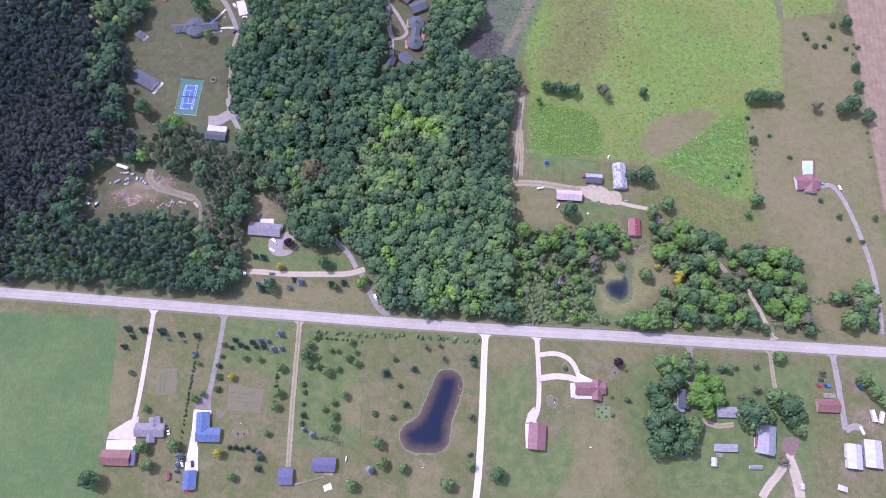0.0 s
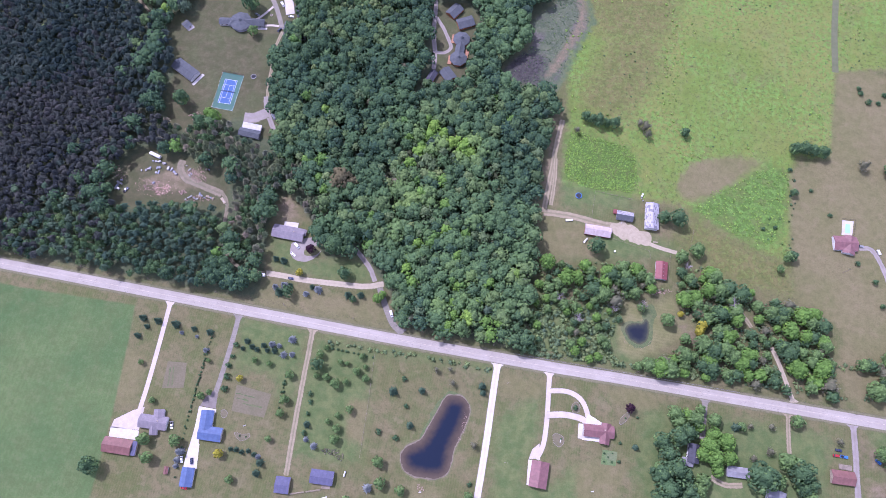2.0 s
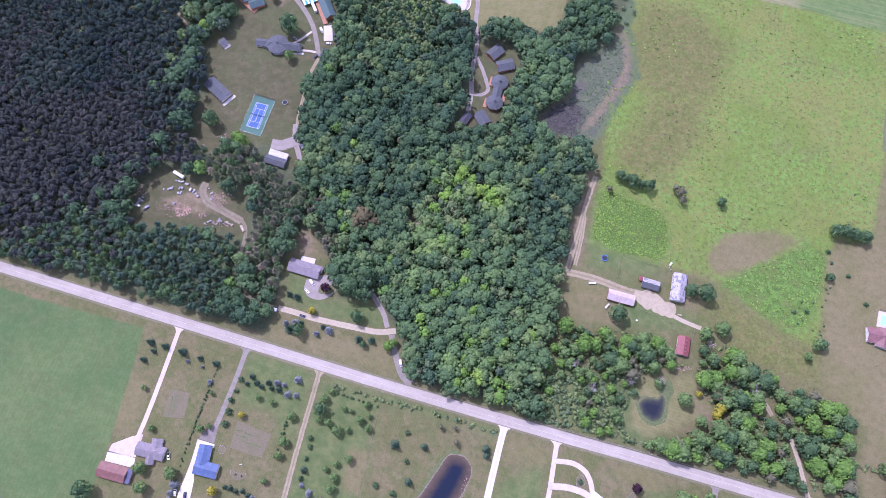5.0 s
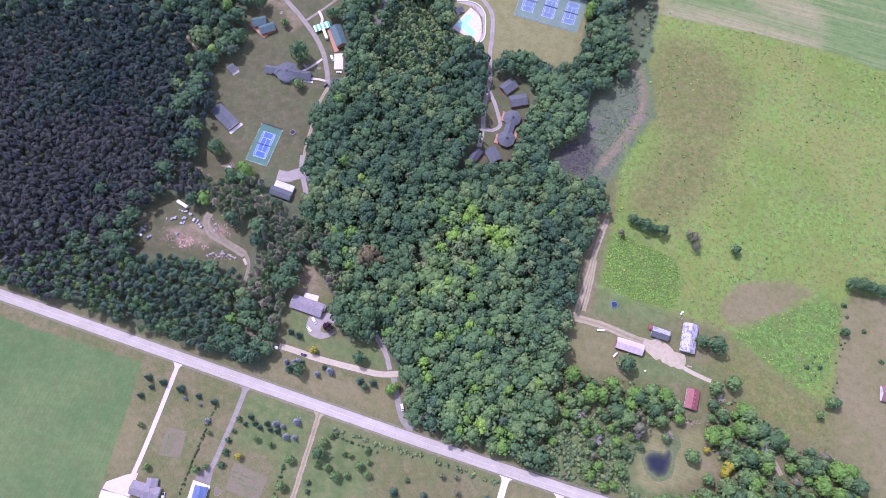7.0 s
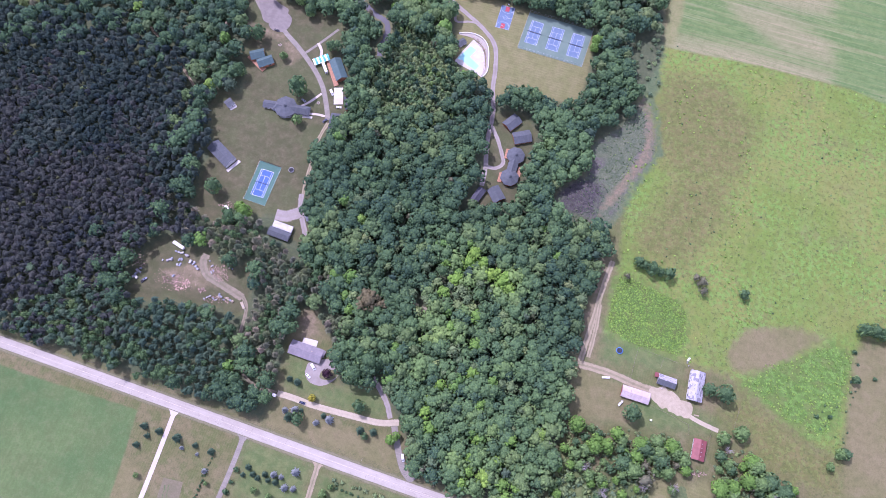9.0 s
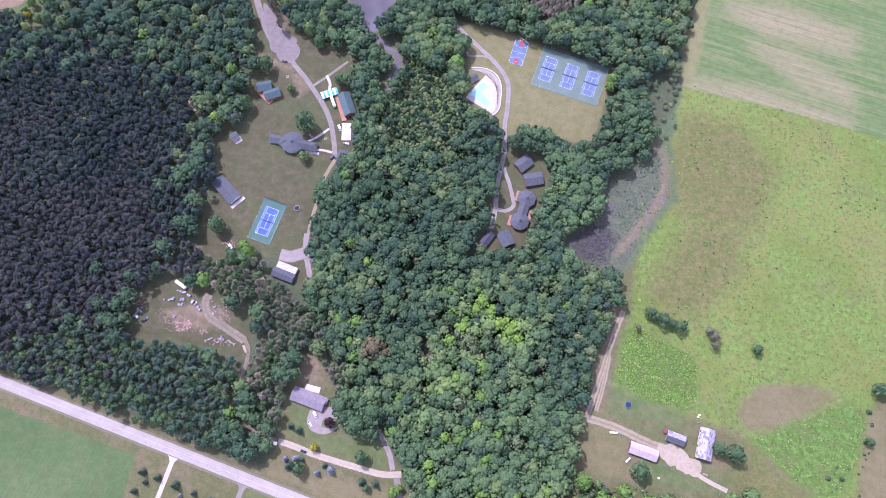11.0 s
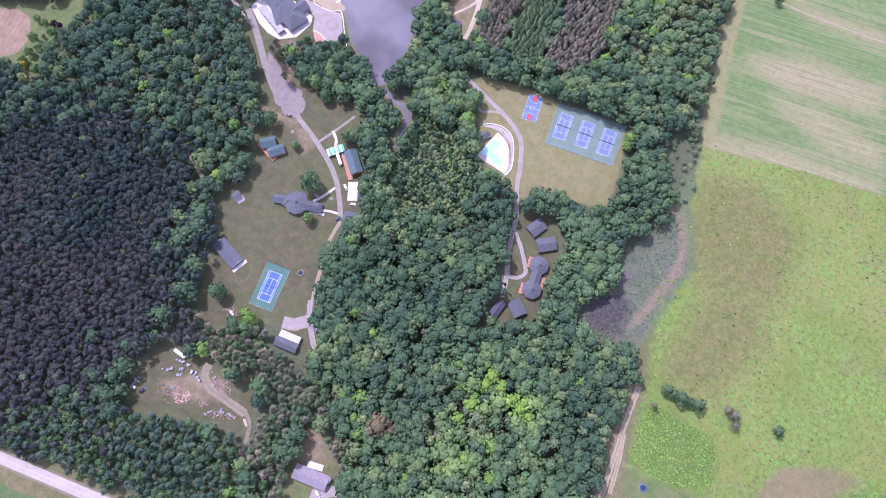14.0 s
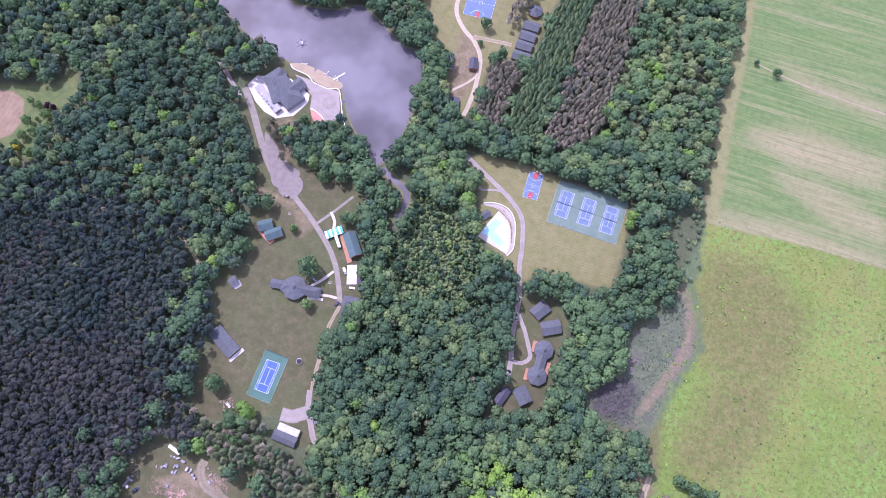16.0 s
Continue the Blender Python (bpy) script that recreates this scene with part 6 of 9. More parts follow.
def tennis(x, y, a, blue, label, w=0.2):
    ob = thing("tennis_court", pose(x, y, 0.11, 0, 0, a), label, "tennis court", "tennis courts")
    part("playing_surface", bm_mesh("playing_surface", box(11.4, 24.2, 0.012), blue), ob)
    z, g, h, s, q = 0.013, 5.485, 11.885, 4.115, 6.4
    for u in (-1, 1):
        line_on(ob, u * g, -h, u * g, h, z, w)
        line_on(ob, u * s, -h, u * s, h, z, w)
        line_on(ob, -g, u * h, g, u * h, z, w)
        line_on(ob, -s, u * q, s, u * q, z, w)
    line_on(ob, 0, -q, 0, q, z, w)
    part("net", bm_mesh("net", box(12.8, 0.04, 0.9, 0, 0.02), NET_CORD), ob)
    for u in (-1, 1):
        part("net_post", bm_mesh("net_post", tube(0.06, 0.06, 1.15, 8), STEEL), ob, pose(u * 6.4, 0, 0))
    return ob


def hoops(ob, w, h, key, ring=1.8):
    z = 0.013
    for u in (-1, 1):
        part("key_area", bm_mesh("key_area", box(3.7, 5.4, 0.004), key), ob, pose(0, u * (h - 2.7), z))
        arc = [(6.4 * math.sin(t), u * (h - 0.6 - 6.4 * math.cos(t))) for t in np.linspace(-1.45, 1.45, 15)]
        arc = [(max(-w + 0.3, min(w - 0.3, px)), py) for px, py in arc]
        for p, q in zip(arc[:-1], arc[1:]):
            line_on(ob, *p, *q, z + 0.001, 0.16)
        part("hoop_post", bm_mesh("hoop_post", tube(0.1, 0.1, 3.0, 8), STEEL), ob, pose(0, u * (h + 0.6), 0))
        part("backboard", bm_mesh("backboard", box(1.8, 0.08, 1.1, 0.01, 2.75), COURT_LINE), ob, pose(0, u * (h - 0.1), 0))
    circ = [(ring * math.cos(t), ring * math.sin(t)) for t in np.linspace(0, 2 * math.pi, 21)]
    for p, q in zip(circ[:-1], circ[1:]):
        line_on(ob, *p, *q, z, 0.16)
    for u in (-1, 1):
        line_on(ob, u * w, -h, u * w, h, z)
        line_on(ob, -w, u * h, w, u * h, z)
    line_on(ob, -w, 0, w, 0, z)


def basketball(corners, blue, key, label):
    mid, l, w, a = rect(corners)
    ob = thing("basketball_court", pose(mid[0], mid[1], 0.05, 0, 0, a - 90), label, "basketball court")
    part("playing_surface", bm_mesh("playing_surface", box(w, l, 0.06, 0.02, -0.05), blue), ob)
    hoops(ob, w / 2 - 0.25, l / 2 - 0.25, key)


def fence(line, h, label, gap=3.0, mat=None, rails=(1.0,), post=0.05, name="fence"):
    """Posts and rails along a line; each post and rail is a part."""
    mat = mat or STEEL
    ob = thing(name, pose(line[0][0], line[0][1], 0), label, "fence")
    inv = ob.matrix_basis.inverted()
    post_me = bm_mesh("post", tube(post, post, h, 6), mat)
    for (x0, y0), (x1, y1) in zip(line[:-1], line[1:]):
        l = math.hypot(x1 - x0, y1 - y0)
        a = math.degrees(math.atan2(y1 - y0, x1 - x0))
        n = max(1, round(l / gap))
        for k in range(n + 1):
            part("post", post_me, ob, inv @ pose(x0 + (x1 - x0) * k / n, y0 + (y1 - y0) * k / n, 0))
        for r in rails:
            part("rail", bm_mesh("rail", box(l, 0.06, 0.06, 0, h * r - 0.06), mat), ob, inv @ pose((x0 + x1) / 2, (y0 + y1) / 2, 0, 0, 0, a))
    return ob


sheet("court_slab", [(-82.0, 420.5), (-82.0, 381.0), (-22.6, 380.5), (-22.4, 420.0)], 0.10, COURT_GREY, False, 0.0, "faded grey-green slab under three tennis courts", "court", thick=0.09)
for cx, cy in ((-72.2, 400.8), (-52.6, 400.3), (-33.2, 399.7)):
    tennis(cx, cy, -0.8, COURT_PALE, "faded blue tennis court with white lines", 0.15)
fence([(-82.0, 420.5), (-82.0, 381.0), (-22.6, 380.5), (-22.4, 420.0), (-82.0, 420.5)], 3.2, "tall grey wire fence round tennis courts", 4.0, rails=(1.0, 0.5, 0.03))
sheet("court_slab", [(-256.0, 206.5), (-255.5, 170.5), (-236.5, 170.0), (-236.5, 206.0)], 0.10, COURT_GREEN, False, 0.0, "green slab under a single tennis court", "court", thick=0.09)
tennis(-246.3, 188.1, 0.6, COURT_BLUE, "bright blue tennis court with white lines")
fence([(-256.0, 206.5), (-236.5, 206.0)], 3.2, "tall dark wind screen on fence posts", 3.0, NET, (1.0, 0.8, 0.6, 0.4, 0.2, 0.03))
fence([(-236.5, 206.0), (-236.5, 170.0), (-255.5, 170.5), (-256.0, 206.5)], 1.0, "low grey court fence", 5.0)
basketball([(-108.5, 419.8), (-107.4, 395.5), (-94.6, 394.1)], COURT_PALE, COURT_RED, "blue basketball court with red keys")
basketball([(-216.4, 582.7), (-213.6, 550.2), (-187, 551.3)], COURT_PALE, COURT_RED, "pale blue basketball court with red keys")
POOL = water("pool_water", (0.290, 0.580, 0.570), 0.05)
DECK_WHITE = paving("pool_deck", (0.48, 0.45, 0.43), (0.56, 0.52, 0.50), (0.38, 0.34, 0.31), 3.0)
sheet("pool_deck", [(-131.3, 349.5), (-128, 360.4), (-121.9, 376.3), (-112.8, 372.4), (-107.2, 363.7), (-103, 351.3), (-104.6, 342.9), (-116.9, 346.1)], 0.20, DECK_WHITE, False, 0.1, "white concrete deck round a swimming pool", "pool deck", thick=0.18)
sheet("swimming_pool", [(-129.7, 353.5), (-122, 369.4), (-116.1, 367.1), (-119.7, 358.4), (-108.9, 352.4), (-111.1, 347.1), (-120.4, 350.3), (-124.5, 353.2)], 0.21, POOL, False, 0.0, "turquoise swimming pool with an angled outline", "pool")
sheet("rock_bank", [(-135.2, 377.6), (-127.3, 381.7), (-115.4, 379.9), (-107.1, 372.2), (-100.3, 352.3), (-103.2, 341.8), (-105.3, 344.9), (-103.2, 353.4), (-108.3, 368.4), (-115.6, 374.7), (-125, 378)], 0.12, paving("rock_bank_stone", (0.33, 0.295, 0.26), (0.43, 0.385, 0.345), (0.22, 0.2, 0.165), 1.2), True, 0.2, "stony planted bank above a pool", "bank", thick=0.1)
_wl = smooth_line([(-136, 378.5), (-129.3, 381.5), (-120.3, 382.1), (-112.6, 379.3), (-106.6, 372.4), (-102.4, 359.9), (-100.6, 348.9), (-103.2, 341.8)], 4)
b = thing("retaining_wall", pose(_wl[0][0], _wl[0][1], 0), "low white curved retaining wall round a pool", "wall")
for p, q in zip(_wl[:-1], _wl[1:]):
    l, a = math.dist(p, q), math.degrees(math.atan2(q[1] - p[1], q[0] - p[0]))
    part("wall_block", bm_mesh("wall_block", box(l + 0.05, 0.7, 0.9, 0.05), TRIM), b, b.matrix_basis.inverted() @ pose((p[0] + q[0]) / 2, (p[1] + q[1]) / 2, 0, 0, 0, a))
building("pool_hut", [(-135.9, 367.6), (-131, 374), (-127.1, 368.7)], 2.6, 1.2, "slate", "white", "small slate-roofed pool hut", "hut")
sheet("pool_deck", [(285.6, 166.7), (294.7, 167.4), (293.4, 154.3), (284.9, 153.6)], 0.16, DECK_WHITE, False, 0.0, "white deck round a small house pool", "pool deck", thick=0.14)
sheet("swimming_pool", [(288.2, 163.8), (292, 164.1), (291.7, 156.2), (287.4, 155.9)], 0.17, POOL, False, 0.0, "small turquoise house pool", "pool")
fence([(285.3, 167.8), (295.8, 168.6), (294.3, 154.3)], 1.6, "dark fence beside a house pool", 2.0, NET, (1.0, 0.5))
# concrete aprons
for c, lab in (([(-249.5, -101.6), (-228.1, -100.7), (-226.6, -107.4), (-248.7, -108.7)], "pale concrete apron before a garage"), ([(-236.7, -87.3), (-229.4, -83.8), (-228.2, -100.3), (-249, -102), (-248.3, -96.3)], "spread pale gravel yard"),
               ([(-189.5, -75.4), (-176.3, -75.2), (-175.7, -78), (-186.6, -79.3), (-181.9, -100.8), (-180.9, -101.9), (-178, -118.6), (-187.8, -119.7), (-188.3, -113.1), (-187.9, -102.8), (-188.2, -90.8)], "white concrete apron beside a blue roof"),
               ([(96.3, -35.8), (97.9, -26.3), (104.8, -29.2), (109, -30.6), (107.4, -34.9)], "pale concrete forecourt"), ([(64.7, -65.5), (58.9, -66.8), (60.3, -59.3), (65.2, -54), (68.1, -66.1)], "pale gravel before a barn")):
    sheet("apron", c, 0.05, FLAT["pale"] if "gravel" in lab else CONCRETE, False, 1.1 if "gravel" in lab else 0.25, lab, "driveway")
sheet("farmyard", [(98, 125.6), (106.7, 130.4), (116, 128.9), (131.7, 124), (131.9, 116.8), (125.9, 113.9), (112.2, 116.2), (100.2, 119.9)], 0.05, FLAT["dirt"], True, 2.6, "pale trampled gravel farmyard", "yard")
sheet("vegetable_plot", [(111.7, -49.6), (122.7, -49.2), (122.2, -59.4), (111.3, -59.9)], 0.05, paving("garden_greens", (0.075, 0.150, 0.045), (0.130, 0.205, 0.075), (0.200, 0.185, 0.130), 0.9), False, 0.3, "small green vegetable plot", "garden plot")
sheet("camp_turning_circle", [(-302.3, 338.2), (-300, 344.8), (-292.6, 349.3), (-285.3, 345.8), (-283.2, 337.6), (-286.5, 329.7), (-294.5, 327.8), (-301.5, 331.8)], 0.075, FLAT["asphalt"], True, 0.2, "asphalt turning circle", "driveway")
SOIL = paving("garden_soil", (0.150, 0.135, 0.085), (0.185, 0.158, 0.108), (0.112, 0.116, 0.060), 1.6)
sheet("garden_plot", [(-223.8, -48.2), (-208.5, -46.2), (-205.5, -64.6), (-220.8, -68.3)], 0.03, SOIL, False, 1.6, "tilled bare garden plot in grass", "garden plot")
sheet("garden_plot", [(-167, -55.3), (-139, -57.4), (-139.5, -74.8), (-164.4, -74.7)], 0.03, SOIL, False, 1.6, "fallow tan garden plot in grass", "garden plot")
for line in ([(-219.6, -51.8), (-217.4, -65.9)], [(-217.2, -50.7), (-214.7, -64.1)], [(-165.1, -61.1), (-150.4, -61.6)], [(-163.7, -64.3), (-154.2, -64.4)], [(-158, -67.2), (-142.9, -67.7)]):
    ribbon("garden_row", line, 0.8, 0.05, WEEDS, 0.7, "dark weedy row in a garden plot", "garden row")
sheet("drive_apron", [(-187, -68.6), (-182.2, -62.4), (-178.3, -64.6), (-176.8, -74.8), (-188.8, -74.9)], 0.045, FLAT["asphalt"], False, 0.3, "grey asphalt spread before a blue-roofed house", "driveway")
sheet("yard", [(249.8, -64.9), (252.6, -60.7), (256.6, -61.9), (261.3, -60.8), (261.1, -67.2), (258.6, -71.7), (254.6, -75.6), (252.4, -72.6), (248.4, -71.3)], 0.05, paving("purple_brown_dirt", (0.170, 0.115, 0.105), (0.215, 0.150, 0.138), (0.130, 0.100, 0.080), 2.0), True, 1.8, "purplish brown worn dirt beside a farmhouse", "yard")
sheet("lodge_parking", LODGE_LOT, 0.06, FLAT["asphalt"], True, 0.5, "asphalt parking place under trees by a lodge", "driveway")

# ---- single trees and shrubs ----
def crown_mesh(name, proto, mat, tint):
    v, f = proto
    me = bpy.data.meshes.new(name)
    me.from_pydata(v.tolist(), [], f.tolist())
    me.attributes.new("tint", "FLOAT", "POINT").data.foreach_set("value", np.full(len(v), tint, np.float32))
    me.attributes.new("hue", "FLOAT", "POINT").data.foreach_set("value", np.full(len(v), 0.5, np.float32))
    me.polygons.foreach_set("use_smooth", [True] * len(me.polygons))
    me.materials.append(mat)
    return me


def trunk_mesh():
    """A tapered trunk with limbs, of unit height."""
    bm = bmesh.new()
    v = []
    rings = [(0.0, 0.055), (0.1, 0.036), (0.4, 0.030), (0.75, 0.014)]
    for z, r in rings:
        v.append([bm.verts.new((r * math.cos(k * math.pi / 3), r * math.sin(k * math.pi / 3), z)) for k in range(6)])
    for a, b_ in zip(v[:-1], v[1:]):
        for k in range(6):
            bm.faces.new((a[k], a[(k + 1) % 6], b_[(k + 1) % 6], b_[k]))
    for k in range(5):
        a = k * 1.257
        z = 0.30 + 0.06 * k
        base = [bm.verts.new((0.02 * math.cos(a + j * 2.094), 0.02 * math.sin(a + j * 2.094), z + 0.012 * (j == 0))) for j in range(3)]
        tip = bm.verts.new((0.24 * math.cos(a), 0.24 * math.sin(a), z + 0.22))
        for j in range(3):
            bm.faces.new((base[j], base[(j + 1) % 3], tip))
    return bm_mesh("trunk", bm, BARK)


TRUNK = trunk_mesh()
DEAD_WOOD = plain("dead_wood", (0.36, 0.32, 0.33), 0.9)
DEAD_TRUNK = TRUNK.copy()
DEAD_TRUNK.materials.clear()
DEAD_TRUNK.materials.append(DEAD_WOOD)


def dead_branches(seed):
    """Bare limbs that fork into twigs, for a tree of unit radius and height."""
    r = np.random.default_rng(seed)
    bm = bmesh.new()

    def limb(a, b, w0, w1):
        d = (b - a).normalized()
        s = d.orthogonal().normalized()
        t = d.cross(s)
        ring = []
        for p, w in ((a, w0), (b, w1)):
            ring.append([bm.verts.new(p + (s * math.cos(q) + t * math.sin(q)) * w) for q in (0, 2.094, 4.189)])
        for j in range(3):
            bm.faces.new((ring[0][j], ring[0][(j + 1) % 3], ring[1][(j + 1) % 3], ring[1][j]))

    for k in range(11):
        a = k * 2.4 + r.uniform(-0.3, 0.3)
        z = r.uniform(0.35, 0.7)
        p0 = Vector((0, 0, z))
        reach = r.uniform(0.55, 0.95)
        p1 = Vector((reach * 0.6 * math.cos(a), reach * 0.6 * math.sin(a), z + 0.14))
        limb(p0, p1, 0.035, 0.022)
        for j in range(5):
            c = a + r.uniform(-0.8, 0.8)
            q = p0.lerp(p1, r.uniform(0.4, 1.0))
            limb(q, q + Vector((0.42 * math.cos(c), 0.42 * math.sin(c), r.uniform(0.02, 0.14))), 0.018, 0.006)
    return bm_mesh("bare_crown", bm, DEAD_WOOD)


_lab = {
    "broad": ("broadleaf_tree", "round green broadleaf tree on grass", 0.85), "dark": ("broadleaf_tree", "dark green full-crowned broadleaf tree", 0.5),
    "bright": ("broadleaf_tree", "bright green broadleaf tree", 0.3), "spruce": ("spruce_tree", "dark green conical spruce", 0.4),
    "blue": ("blue_spruce", "pale blue-grey spruce on grass", 0.5), "purple": ("purple_tree", "dark purple-leaved ornamental tree", 0.5),
    "yellow": ("yellow_tree", "bright yellow-leaved tree on grass", 0.5), "brown": ("brown_tree", "broadleaf tree with browning orange leaves", 0.5), "bare": ("dead_tree", "leafless dead tree with pale grey branches", 0.5), "grey": ("thin_tree", "thin grey-brown half-bare tree", 0.5), "shrub": ("shrub", "small rounded green shrub", 0.4),
}


def single(kind, seed, big=False):
    """One tree of unit size with a trunk and a crown, to be copied."""
    name, label, tint = _lab[kind]
    ob = thing(name, pose(0, 0, -200), label, "shrub" if kind == "shrub" else "tree")
    if kind == "bare":
        pass
    elif kind in ("spruce", "blue"):
        proto, mat, foot = crown_cone(9, 11, seed, 0.05, 0.0, 0.7), LEAF["fir" if kind == "spruce" else "blue"], 0.06
    elif kind == "shrub":
        proto, mat, foot = crown_round(40, 6, seed, 0.22), LEAF["broad"], 0.0
    else:
        mat = LEAF[{"dark": "broad"}.get(kind, kind)]
        proto, foot = crown_round(46, 7, seed, 0.12, 1, 0.09) if kind == "grey" else crown_round(240, 10, seed, 0.095, 6) if big else crown_round(100, 8, seed, 0.15, 3), 0.22
    part("trunk", DEAD_TRUNK if kind == "bare" else TRUNK, ob)
    if kind == "bare":
        part("bare_crown", dead_branches(seed), ob)
        return ob
    part("crown", crown_mesh("crown", proto, mat, tint), ob, Matrix.Translation((0, 0, foot)) @ Matrix.Diagonal((1, 1, 1 - foot, 1)))
    return ob


MADE = {}


def plant(kind, x, y, r, h=None, seed=0):
    """Places a tree: r is the crown's radius."""
    v = seed % 3
    if h is None:
        h = r * {"spruce": 2.8, "blue": 2.5, "shrub": 1.5, "grey": 2.3}.get(kind, 2.15) + (0 if kind == "shrub" else 0.6)
    m = pose(x, y, 0, 0, 0, (seed * 67) % 360) @ Matrix.Diagonal((r, r, h, 1))
    big = r > 5.8 and kind in ("broad", "dark", "bright")
    key = (kind, v, big)
    if key not in MADE:
        MADE[key] = single(kind, 200 + 7 * v + len(kind), big)
        MADE[key].matrix_basis = m
        return MADE[key]
    src = MADE[key]
    made = {}
    ob = src.copy()
    scene.collection.objects.link(ob)
    ob.matrix_basis = m
    for c in src.children:
        d = c.copy()
        scene.collection.objects.link(d)
        d.parent = ob
    return ob


